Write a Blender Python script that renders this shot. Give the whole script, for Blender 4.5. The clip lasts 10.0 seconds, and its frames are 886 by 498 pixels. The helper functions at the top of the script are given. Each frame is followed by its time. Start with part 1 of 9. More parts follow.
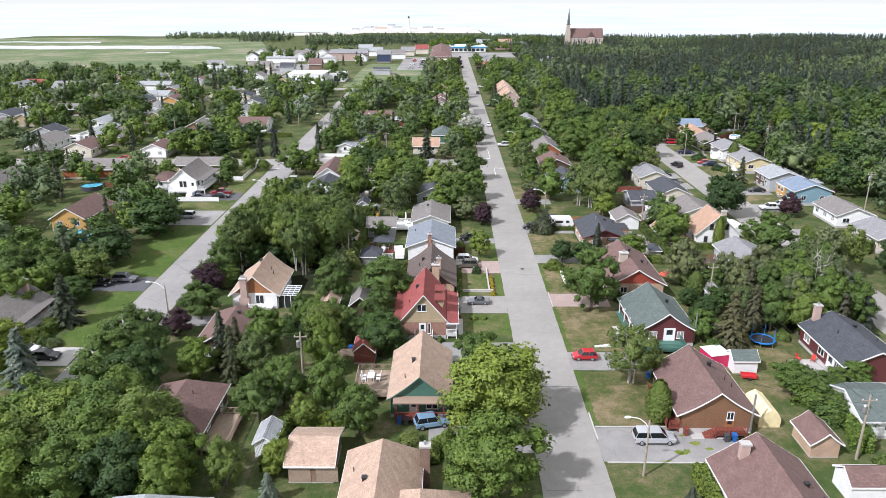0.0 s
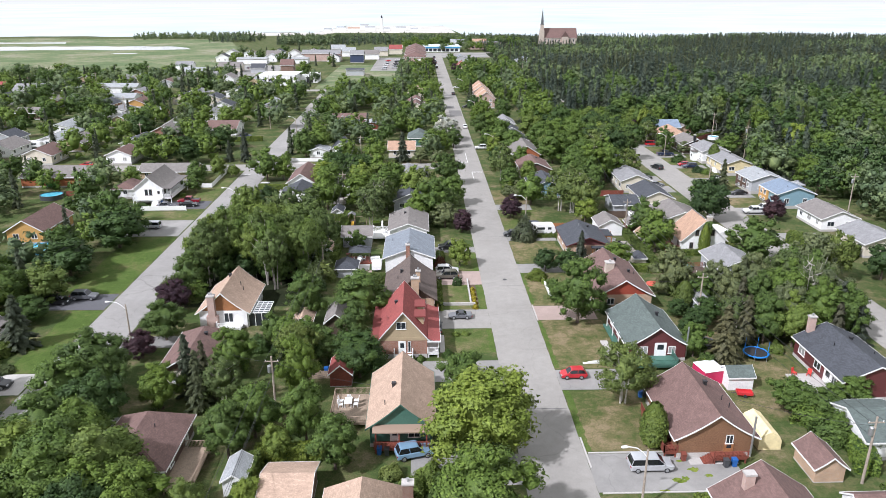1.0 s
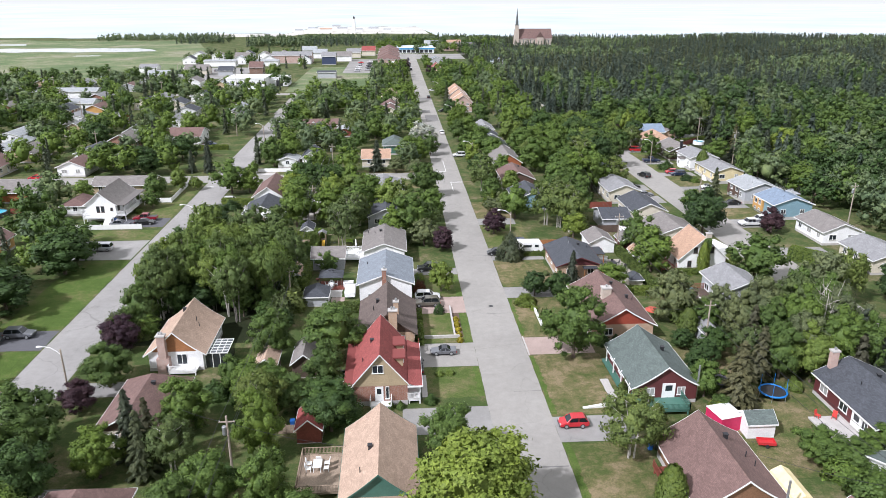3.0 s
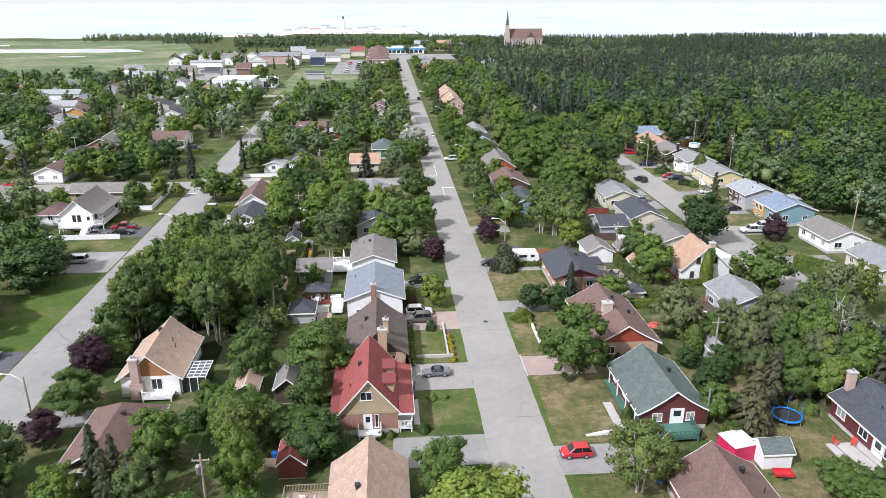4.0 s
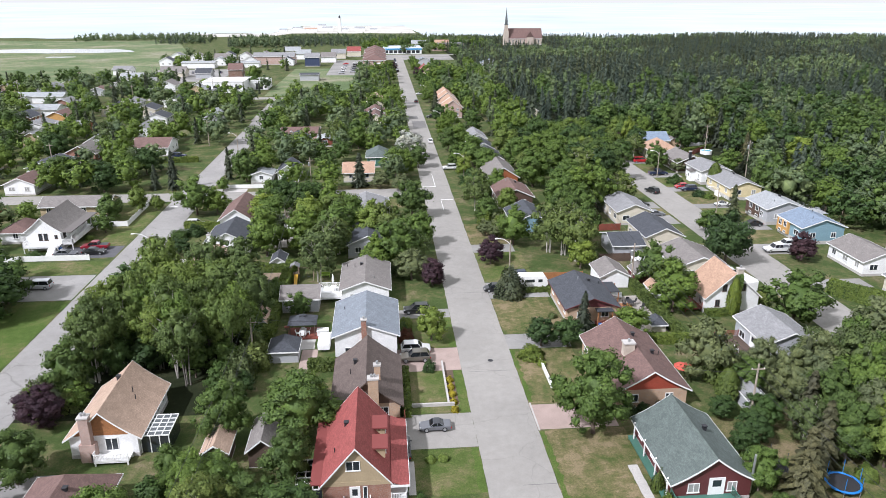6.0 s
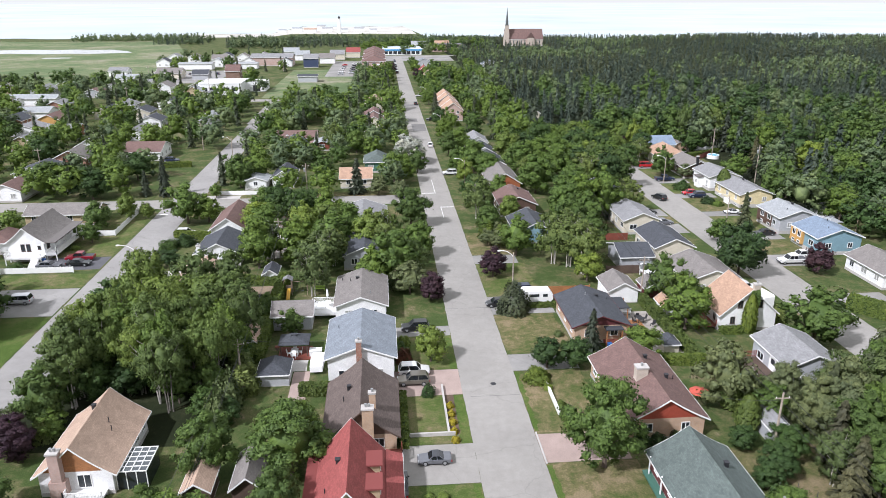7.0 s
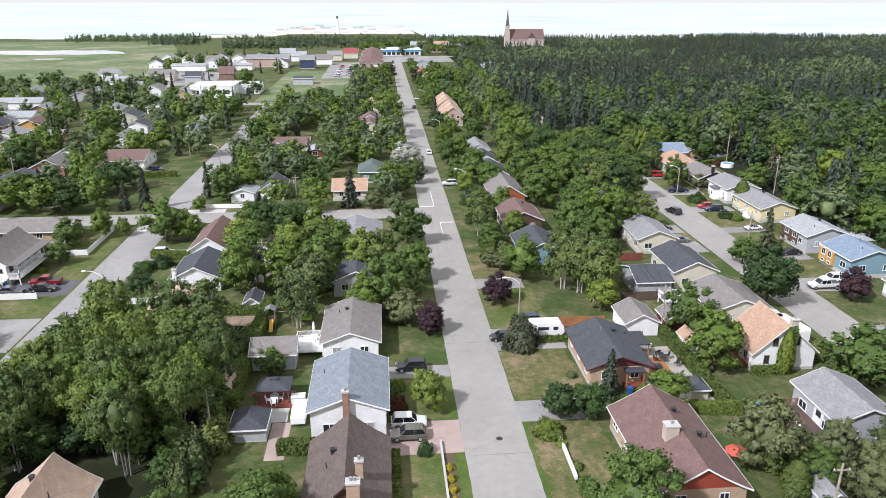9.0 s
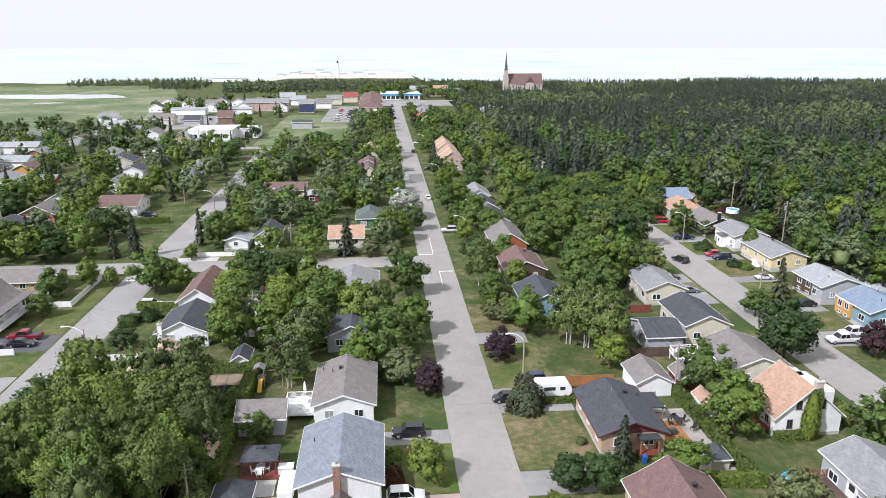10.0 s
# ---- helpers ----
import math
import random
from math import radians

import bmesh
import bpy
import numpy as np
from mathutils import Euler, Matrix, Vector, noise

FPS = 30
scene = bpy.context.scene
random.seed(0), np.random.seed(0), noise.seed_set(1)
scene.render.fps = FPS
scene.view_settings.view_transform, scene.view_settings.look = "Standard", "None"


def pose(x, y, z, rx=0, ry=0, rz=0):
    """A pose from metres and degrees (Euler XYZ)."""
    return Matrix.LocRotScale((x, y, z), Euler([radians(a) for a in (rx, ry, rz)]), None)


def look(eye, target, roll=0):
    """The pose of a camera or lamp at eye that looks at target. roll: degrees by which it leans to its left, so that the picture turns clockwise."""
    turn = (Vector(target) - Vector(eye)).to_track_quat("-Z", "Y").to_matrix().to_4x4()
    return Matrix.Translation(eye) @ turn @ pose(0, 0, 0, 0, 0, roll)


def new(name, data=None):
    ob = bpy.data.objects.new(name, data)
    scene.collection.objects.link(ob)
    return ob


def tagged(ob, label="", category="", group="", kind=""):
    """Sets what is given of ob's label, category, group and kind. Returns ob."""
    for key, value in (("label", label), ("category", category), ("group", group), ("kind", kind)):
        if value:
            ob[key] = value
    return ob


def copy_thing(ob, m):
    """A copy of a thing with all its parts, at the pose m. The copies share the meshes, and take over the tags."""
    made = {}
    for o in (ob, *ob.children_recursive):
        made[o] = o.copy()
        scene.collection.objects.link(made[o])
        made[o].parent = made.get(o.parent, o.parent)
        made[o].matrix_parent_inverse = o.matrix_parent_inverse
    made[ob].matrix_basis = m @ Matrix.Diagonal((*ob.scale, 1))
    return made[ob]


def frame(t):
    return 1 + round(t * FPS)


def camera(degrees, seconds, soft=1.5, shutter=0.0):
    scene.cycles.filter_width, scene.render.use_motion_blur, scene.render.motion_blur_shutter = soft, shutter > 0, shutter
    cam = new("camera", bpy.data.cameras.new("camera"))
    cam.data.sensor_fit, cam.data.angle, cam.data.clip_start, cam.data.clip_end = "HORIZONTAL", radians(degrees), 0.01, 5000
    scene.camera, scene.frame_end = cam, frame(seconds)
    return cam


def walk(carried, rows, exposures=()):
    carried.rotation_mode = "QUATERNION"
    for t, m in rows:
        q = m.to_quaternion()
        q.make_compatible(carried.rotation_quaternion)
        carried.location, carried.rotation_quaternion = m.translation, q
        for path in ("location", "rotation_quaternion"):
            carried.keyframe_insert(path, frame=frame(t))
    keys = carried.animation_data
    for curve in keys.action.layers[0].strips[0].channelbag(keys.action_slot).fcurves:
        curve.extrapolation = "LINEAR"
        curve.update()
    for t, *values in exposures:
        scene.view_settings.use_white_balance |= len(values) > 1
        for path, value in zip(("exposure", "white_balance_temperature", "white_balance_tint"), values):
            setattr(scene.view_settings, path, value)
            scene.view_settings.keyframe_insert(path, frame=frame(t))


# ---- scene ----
cam = camera(64.1, 10.0, soft=0.3)
ROWS = [   # seconds, eye x y z, yaw, pitch
    (0, 0.30, -1.19, 52.07, 0.34, -19.66),
    (0.5, -0.02, 1.94, 52.11, -0.75, -19.69),
    (1, -0.34, 5.07, 52.12, -1.75, -19.69),
    (1.5, -0.55, 8.25, 52.11, -2.47, -19.69),
    (2, -0.65, 11.53, 52.09, -2.99, -19.66),
    (2.5, -0.65, 14.84, 52.05, -3.41, -19.66),
    (4, -0.39, 24.84, 51.92, -4.63, -19.67),
    (4.5, -0.20, 28.30, 51.93, -4.82, -19.71),
    (5, -0.01, 31.80, 51.95, -4.80, -19.73),
    (5.5, 0.24, 35.26, 51.94, -4.82, -19.75),
    (7, 1.09, 45.41, 51.89, -4.81, -19.71),
    (7.5, 1.43, 48.72, 51.88, -4.80, -19.72),
    (8, 1.77, 52.02, 51.91, -4.79, -19.72),
    (8.5, 2.02, 55.32, 51.92, -4.80, -19.72),
    (9, 2.28, 58.57, 51.94, -4.84, -19.74),
    (9.5, 2.50, 61.73, 51.96, -4.88, -19.09),
    (10, 2.73, 64.75, 51.95, -4.91, -16.42),
]
walk(cam, [(t, pose(x, y, z, 90 + pitch, 0, yaw)) for t, x, y, z, yaw, pitch in ROWS],
     exposures=((0.0, 0.15, 5930, 16), (10.0, 0.1, 5930, 16)))

# ---------------------------------------------------------------- light
SUN_ELEV, SUN_AZ = 44.0, 233.0   # degrees; azimuth clockwise from +y
world = bpy.data.worlds.new("sky")
scene.world = world
world.use_nodes = True
wn, wl = world.node_tree.nodes, world.node_tree.links
sky = wn.new("ShaderNodeTexSky")
sky.sky_type, sky.sun_disc = "NISHITA", False
sky.sun_elevation, sky.sun_rotation = radians(SUN_ELEV), radians(SUN_AZ)
sky.air_density, sky.dust_density, sky.ozone_density = 1.0, 3.0, 1.0
thin = wn.new("ShaderNodeMix")
thin.data_type = "RGBA"
thin.inputs[0].default_value = 0.86
wl.new(sky.outputs[0], thin.inputs[6])
thin.inputs[7].default_value = (12.95, 13.0, 12.2, 1)      # bright thin cloud
wl.new(thin.outputs[2], wn["Background"].inputs[0])
wn["Background"].inputs[1].default_value = 0.077
sun = new("sun", bpy.data.lights.new("sun", "SUN"))
sun.data.energy, sun.data.angle, sun.data.color = 5.0, radians(2.0), (1.0, 0.975, 0.94)
az, el = radians(SUN_AZ), radians(SUN_ELEV)
sun.matrix_world = look((0, 0, 0), (-math.sin(az) * math.cos(el), -math.cos(az) * math.cos(el), -math.sin(el)))


# ---------------------------------------------------------------- materials
def node_mat(name):
    m = bpy.data.materials.new(name)
    m.use_nodes = True
    return m, m.node_tree.nodes, m.node_tree.links, m.node_tree.nodes["Principled BSDF"]


def ramp_of(nt, links, fac, stops):
    r = nt.new("ShaderNodeValToRGB")
    while len(r.color_ramp.elements) < len(stops):
        r.color_ramp.elements.new(0.5)
    for e, (p, c) in zip(r.color_ramp.elements, stops):
        e.position, e.color = p, (*c, 1)
    links.new(fac, r.inputs[0])
    return r.outputs[0]


def noise_of(nt, links, vec, scale, detail=4.0, rough=0.55):
    n = nt.new("ShaderNodeTexNoise")
    n.inputs["Scale"].default_value, n.inputs["Detail"].default_value, n.inputs["Roughness"].default_value = scale, detail, rough
    links.new(vec, n.inputs["Vector"])
    return n.outputs["Fac"]


def mix_of(nt, links, fac, a, b, mode="MIX"):
    m = nt.new("ShaderNodeMix")
    m.data_type, m.blend_type = "RGBA", mode
    for sock, v in ((0, fac), (6, a), (7, b)):
        if isinstance(v, (int, float)):
            m.inputs[sock].default_value = v
        elif isinstance(v, tuple):
            m.inputs[sock].default_value = (*v, 1)
        else:
            links.new(v, m.inputs[sock])
    return m.outputs[2]


def math_of(nt, links, op, a, b=0.0):
    m = nt.new("ShaderNodeMath")
    m.operation = op
    for sock, v in ((0, a), (1, b)):
        if isinstance(v, (int, float)):
            m.inputs[sock].default_value = v
        else:
            links.new(v, m.inputs[sock])
    return m.outputs[0]


def bump_of(nt, links, bsdf, height, strength, dist):
    b = nt.new("ShaderNodeBump")
    b.inputs["Strength"].default_value, b.inputs["Distance"].default_value = strength, dist
    links.new(height, b.inputs["Height"])
    links.new(b.outputs[0], bsdf.inputs["Normal"])


def dim(c, k):
    return tuple(min(1.0, v * k) for v in c)


def plain(name, c, rough=0.7, var=0.18, fine=9.0, coarse=0.5, bump=0.15, metal=0.0, spec=0.5):
    """Colour with grain and slow stains, and a fine relief."""
    m, nt, lk, bs = node_mat(name)
    vec = nt.new("ShaderNodeTexCoord").outputs["Object"]
    a, b = noise_of(nt, lk, vec, fine), noise_of(nt, lk, vec, coarse, 3)
    base = ramp_of(nt, lk, a, [(0.3, dim(c, 1 - var)), (0.7, dim(c, 1 + var))])
    stain = ramp_of(nt, lk, b, [(0.3, (1 - var,) * 3), (0.7, (1 + var * 0.4,) * 3)])
    lk.new(mix_of(nt, lk, 1.0, base, stain, "MULTIPLY"), bs.inputs["Base Color"])
    bs.inputs["Roughness"].default_value, bs.inputs["Metallic"].default_value = rough, metal
    bs.inputs["Specular IOR Level"].default_value = spec
    if bump:
        bump_of(nt, lk, bs, a, bump, 0.02)
    return m


def shingles(name, c, var=0.3):
    """Asphalt shingles laid in courses, on the roof's own u (along) and v (down the slope)."""
    m, nt, lk, bs = node_mat(name)
    uv = nt.new("ShaderNodeTexCoord").outputs["UV"]
    br = nt.new("ShaderNodeTexBrick")
    br.inputs["Scale"].default_value, br.inputs["Mortar Size"].default_value = 1.0, 0.012
    br.inputs["Brick Width"].default_value, br.inputs["Row Height"].default_value = 0.34, 0.15
    br.inputs["Color1"].default_value = (*dim(c, 1 - var), 1)
    br.inputs["Color2"].default_value = (*dim(c, 1 + var), 1)
    br.inputs["Mortar"].default_value = (*dim(c, 0.74), 1)
    lk.new(uv, br.inputs["Vector"])
    blot = noise_of(nt, lk, uv, 0.7, 5)
    streak = noise_of(nt, lk, uv, 4.5, 4)
    tone = ramp_of(nt, lk, blot, [(0.3, (0.84,) * 3), (0.7, (1.1,) * 3)])
    col = mix_of(nt, lk, 1.0, br.outputs["Color"], tone, "MULTIPLY")
    tone2 = ramp_of(nt, lk, streak, [(0.3, (0.85,) * 3), (0.7, (1.13,) * 3)])
    col = mix_of(nt, lk, 1.0, col, tone2, "MULTIPLY")
    lk.new(col, bs.inputs["Base Color"])
    bs.inputs["Roughness"].default_value = 0.9
    bs.inputs["Specular IOR Level"].default_value = 0.3
    bump_of(nt, lk, bs, br.outputs["Fac"], -0.25, 0.02)
    return m


def siding(name, c, pitch=0.13, var=0.08, rough=0.55):
    """Lapped horizontal boards."""
    m, nt, lk, bs = node_mat(name)
    vec = nt.new("ShaderNodeTexCoord").outputs["Object"]
    sep = nt.new("ShaderNodeSeparateXYZ")
    lk.new(vec, sep.inputs[0])
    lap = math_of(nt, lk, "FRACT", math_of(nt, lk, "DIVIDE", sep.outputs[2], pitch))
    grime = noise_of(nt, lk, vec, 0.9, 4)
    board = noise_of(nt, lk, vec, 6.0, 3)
    # shadow line at each lap, put into the board colour
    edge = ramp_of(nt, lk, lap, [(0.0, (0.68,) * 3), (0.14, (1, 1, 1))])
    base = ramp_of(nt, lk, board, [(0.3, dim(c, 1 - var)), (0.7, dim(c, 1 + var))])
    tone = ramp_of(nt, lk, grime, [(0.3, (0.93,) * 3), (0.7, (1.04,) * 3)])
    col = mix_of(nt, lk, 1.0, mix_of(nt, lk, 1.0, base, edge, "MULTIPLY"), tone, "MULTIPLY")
    lk.new(col, bs.inputs["Base Color"])
    bs.inputs["Roughness"].default_value = rough
    bump_of(nt, lk, bs, lap, 0.5, 0.02)
    return m


def masonry(name, c1, c2, joint):
    m, nt, lk, bs = node_mat(name)
    vec = nt.new("ShaderNodeTexCoord").outputs["Object"]
    sep = nt.new("ShaderNodeSeparateXYZ")
    lk.new(vec, sep.inputs[0])
    comb = nt.new("ShaderNodeCombineXYZ")
    lk.new(math_of(nt, lk, "ADD", sep.outputs[0], sep.outputs[1]), comb.inputs[0])
    lk.new(sep.outputs[2], comb.inputs[1])
    br = nt.new("ShaderNodeTexBrick")
    br.inputs["Scale"].default_value, br.inputs["Mortar Size"].default_value = 1.0, 0.008
    br.inputs["Brick Width"].default_value, br.inputs["Row Height"].default_value = 0.24, 0.085
    br.inputs["Color1"].default_value, br.inputs["Color2"].default_value, br.inputs["Mortar"].default_value = (*c1, 1), (*c2, 1), (*joint, 1)
    lk.new(comb.outputs[0], br.inputs["Vector"])
    tone = ramp_of(nt, lk, noise_of(nt, lk, vec, 0.8, 4), [(0.3, (0.85,) * 3), (0.7, (1.08,) * 3)])
    lk.new(mix_of(nt, lk, 1.0, br.outputs["Color"], tone, "MULTIPLY"), bs.inputs["Base Color"])
    bs.inputs["Roughness"].default_value = 0.85
    bump_of(nt, lk, bs, br.outputs["Fac"], -0.4, 0.02)
    return m


def foliage(name, dark, light, tint=0.25, stand=0.0, fine=True):
    """Leaves: each spray its own shade, each plant its own tone; some light comes through."""
    # joined woods lifted and bluer: distance haze put into the leaf colour
    dark, light = (tuple(v * k for v, k in zip(c, (1.06, 1.04, 1.0) if stand else (0.83, 0.82, 0.69))) for c in (dark, light))
    m, nt, lk, bs = node_mat(name)
    isl = nt.new("ShaderNodeNewGeometry").outputs["Random Per Island"]
    rnd = nt.new("ShaderNodeObjectInfo").outputs["Random"]
    vec = nt.new("ShaderNodeTexCoord").outputs["Object"]
    base = ramp_of(nt, lk, isl, [(0.0, tuple(0.5 * p + 0.5 * q for p, q in zip(dark, light))), (0.75, light), (1.0, dim(light, 1.25))])
    clump = ramp_of(nt, lk, noise_of(nt, lk, vec, 0.6, 3), [(0.3, (0.78, 0.82, 0.88)), (0.7, (1.14, 1.1, 1.0))])
    grain = ramp_of(nt, lk, noise_of(nt, lk, vec, 12.0, 2, 0.75), [(0.3, (0.6, 0.62, 0.62)), (0.52, (1, 1, 1)), (0.72, (1.35, 1.32, 1.2))])
    if fine:
        base = mix_of(nt, lk, 1.0, base, grain, "MULTIPLY")
    tone = ramp_of(nt, lk, rnd, [(0.0, (1 - tint, 1 - tint, 1 - tint * 0.4)), (0.5, (1, 1, 1)), (1.0, (1 + tint, 1 + tint * 0.7, 1 - tint * 0.3))])
    col = mix_of(nt, lk, 1.0, mix_of(nt, lk, 1.0, base, clump, "MULTIPLY"), tone, "MULTIPLY")
    if stand:       # trees of a joined wood differ from one another
        n2 = noise_of(nt, lk, vec, stand, 2, 0.5)
        col = mix_of(nt, lk, 1.0, col, ramp_of(nt, lk, n2, [(0.36, (0.78, 0.82, 0.88)), (0.5, (0.98, 0.98, 0.98)), (0.64, (1.2, 1.14, 1.0))]), "MULTIPLY")
    lk.new(col, bs.inputs["Base Color"])
    bs.inputs["Roughness"].default_value = 0.62
    bs.inputs["Specular IOR Level"].default_value = 0.25
    tr = nt.new("ShaderNodeBsdfTranslucent")
    lk.new(mix_of(nt, lk, 1.0, col, (1.12, 1.15, 0.9), "MULTIPLY"), tr.inputs[0])
    mx = nt.new("ShaderNodeMixShader")
    mx.inputs[0].default_value = 0.2
    lk.new(bs.outputs[0], mx.inputs[1])
    lk.new(tr.outputs[0], mx.inputs[2])
    lk.new(mx.outputs[0], nt["Material Output"].inputs[0])
    return m


def turf(name, lush, dry, bare, dryness, patch=0.16):
    m, nt, lk, bs = node_mat(name)
    vec = nt.new("ShaderNodeTexCoord").outputs["Object"]
    big, mid, fine = noise_of(nt, lk, vec, patch, 5, 0.65), noise_of(nt, lk, vec, patch * 5.6, 6, 0.75), noise_of(nt, lk, vec, 6.0, 5, 0.8)
    f = math_of(nt, lk, "ADD", math_of(nt, lk, "MULTIPLY", big, 0.6), math_of(nt, lk, "MULTIPLY", mid, 0.4))
    lo = 0.62 - dryness * 0.25
    col = ramp_of(nt, lk, f, [(lo - 0.13, dim(lush, 0.85)), (lo - 0.05, lush), (lo + 0.03, dry), (lo + 0.1, bare)])
    grain = ramp_of(nt, lk, fine, [(0.28, (0.42, 0.45, 0.42)), (0.5, (0.95, 0.95, 0.95)), (0.72, (1.55, 1.5, 1.4))])
    lk.new(mix_of(nt, lk, 1.0, col, grain, "MULTIPLY"), bs.inputs["Base Color"])
    bs.inputs["Roughness"].default_value = 0.95
    bs.inputs["Specular IOR Level"].default_value = 0.15
    bump_of(nt, lk, bs, fine, 0.6, 0.06)
    return m


def paving(name, c, crack=0.35, fade=0.12):
    """Worn asphalt: grain, broad faded patches, patched strips and sealed cracks."""
    m, nt, lk, bs = node_mat(name)
    vec = nt.new("ShaderNodeTexCoord").outputs["Object"]
    big, mid, fine = noise_of(nt, lk, vec, 0.09, 4), noise_of(nt, lk, vec, 0.8, 5, 0.7), noise_of(nt, lk, vec, 25.0, 2)
    base = ramp_of(nt, lk, big, [(0.3, dim(c, 1 - fade)), (0.7, dim(c, 1 + fade))])
    t2 = ramp_of(nt, lk, mid, [(0.3, (0.9,) * 3), (0.7, (1.07,) * 3)])
    t3 = ramp_of(nt, lk, fine, [(0.2, (0.84,) * 3), (0.8, (1.14,) * 3)])
    col = mix_of(nt, lk, 1.0, mix_of(nt, lk, 1.0, base, t2, "MULTIPLY"), t3, "MULTIPLY")
    warp = nt.new("ShaderNodeTexNoise")
    warp.inputs["Scale"].default_value = 0.35
    lk.new(vec, warp.inputs["Vector"])
    bent = nt.new("ShaderNodeVectorMath")
    bent.operation = "MULTIPLY_ADD"
    lk.new(warp.outputs["Color"], bent.inputs[0])
    bent.inputs[1].default_value = (3.0, 3.0, 0.0)
    lk.new(vec, bent.inputs[2])
    vo = nt.new("ShaderNodeTexVoronoi")
    vo.feature = "DISTANCE_TO_EDGE"
    vo.inputs["Scale"].default_value = 0.09
    lk.new(bent.outputs[0], vo.inputs["Vector"])
    line = ramp_of(nt, lk, vo.outputs["Distance"], [(0.002, (1, 1, 1)), (0.006, (0, 0, 0))])
    lk.new(mix_of(nt, lk, math_of(nt, lk, "MULTIPLY", line, crack), col, dim(c, 0.35)), bs.inputs["Base Color"])
    bs.inputs["Roughness"].default_value = 0.9
    bs.inputs["Specular IOR Level"].default_value = 0.3
    bump_of(nt, lk, bs, fine, 0.25, 0.01)
    return m


def glassy(name, c, rough=0.06):
    m, nt, lk, bs = node_mat(name)
    bs.inputs["Base Color"].default_value = (*c, 1)
    bs.inputs["Roughness"].default_value = rough
    bs.inputs["Specular IOR Level"].default_value = 0.7
    return m


def paint(name, c, metal=0.25, rough=0.3):
    m, nt, lk, bs = node_mat(name)
    vec = nt.new("ShaderNodeTexCoord").outputs["Object"]
    col = ramp_of(nt, lk, noise_of(nt, lk, vec, 2.0, 4), [(0.3, dim(c, 0.92)), (0.7, dim(c, 1.06))])
    lk.new(col, bs.inputs["Base Color"])
    bs.inputs["Roughness"].default_value, bs.inputs["Metallic"].default_value = rough, metal
    bs.inputs["Coat Weight"].default_value, bs.inputs["Coat Roughness"].default_value = 0.6, 0.08
    return m


def sea_water(name, c, rough, wave):
    m, nt, lk, bs = node_mat(name)
    vec = nt.new("ShaderNodeTexCoord").outputs["Object"]
    col = ramp_of(nt, lk, noise_of(nt, lk, vec, 0.004, 4), [(0.3, dim(c, 0.8)), (0.7, dim(c, 1.15))])
    lk.new(col, bs.inputs["Base Color"])
    bs.inputs["Roughness"].default_value = rough
    bs.inputs["Specular IOR Level"].default_value = 0.6
    bump_of(nt, lk, bs, noise_of(nt, lk, vec, wave, 4), 0.3, 0.2)
    return m


GRASS = turf("grass", (0.054, 0.082, 0.024), (0.100, 0.106, 0.044), (0.165, 0.140, 0.085), 0.42)
LAWN_GREEN = turf("lawn_green", (0.072, 0.104, 0.026), (0.118, 0.124, 0.050), (0.175, 0.148, 0.082), 0.47)
LAWN_EDGE = turf("lawn_edge", (0.070, 0.112, 0.024), (0.096, 0.122, 0.036), (0.128, 0.130, 0.052), 0.36)
LAWN_DRY = turf("lawn_dry", (0.070, 0.092, 0.028), (0.132, 0.122, 0.056), (0.210, 0.168, 0.100), 0.56)
MARSH = turf("marsh_grass", (0.106, 0.150, 0.068), (0.168, 0.190, 0.105), (0.245, 0.235, 0.170), 0.47, 0.018)
# leaf litter, darkened further: canopy shade is put into the colour
SHADED_FLOOR = turf("wood_floor", (0.018, 0.024, 0.010), (0.03, 0.035, 0.016), (0.05, 0.045, 0.025), 0.3)
ASPHALT = paving("old_asphalt", (0.280, 0.267, 0.248), 0.22, 0.09)
CRACKED = paving("cracked_asphalt", (0.275, 0.265, 0.255), 0.4, 0.1)
DRIVE = paving("drive_asphalt", (0.245, 0.238, 0.228), 0.25, 0.2)
DARK_DRIVE = paving("dark_asphalt", (0.10, 0.10, 0.11), 0.2)
PAVER = plain("pavers", (0.345, 0.265, 0.235), 0.9, 0.16, 9)
GRAVEL = plain("gravel", (0.34, 0.31, 0.28), 0.95, 0.3, 14)
SOIL = plain("bare_earth", (0.235, 0.178, 0.125), 0.95, 0.3, 5, 0.4)
SAND = plain("sand", (0.50, 0.48, 0.44), 0.95, 0.2, 3, 0.02)
CONCRETE = plain("concrete", (0.44, 0.42, 0.40), 0.85, 0.15)
WHITE = plain("white_paint", (0.78, 0.78, 0.77), 0.45, 0.05, 6, 0.6, 0.05)
MARKING = plain("road_marking", (0.72, 0.72, 0.70), 0.7, 0.15, 8)
WOOD = plain("bare_deck_wood", (0.30, 0.23, 0.17), 0.8, 0.25, 7)
RED_WOOD = plain("red_stained_wood", (0.19, 0.052, 0.034), 0.7, 0.25, 7)
ORANGE_WOOD = plain("cedar_wood", (0.32, 0.14, 0.055), 0.7, 0.25, 7)
DARK_WOOD = plain("dark_wood", (0.09, 0.06, 0.045), 0.75, 0.25, 7)
POLE_WOOD = plain("pole_wood", (0.33, 0.28, 0.23), 0.85, 0.25, 6)
METAL = plain("grey_metal", (0.42, 0.43, 0.44), 0.4, 0.1, 6, 0.5, 0.05, 0.7)
DARK_METAL = plain("dark_metal", (0.04, 0.04, 0.045), 0.45, 0.15, 6, 0.5, 0.05, 0.4)
RUBBER = plain("rubber", (0.022, 0.022, 0.024), 0.8, 0.15)
BLUE_PLASTIC = plain("blue_plastic", (0.022, 0.11, 0.36), 0.45, 0.1, 4, 0.5, 0.03)
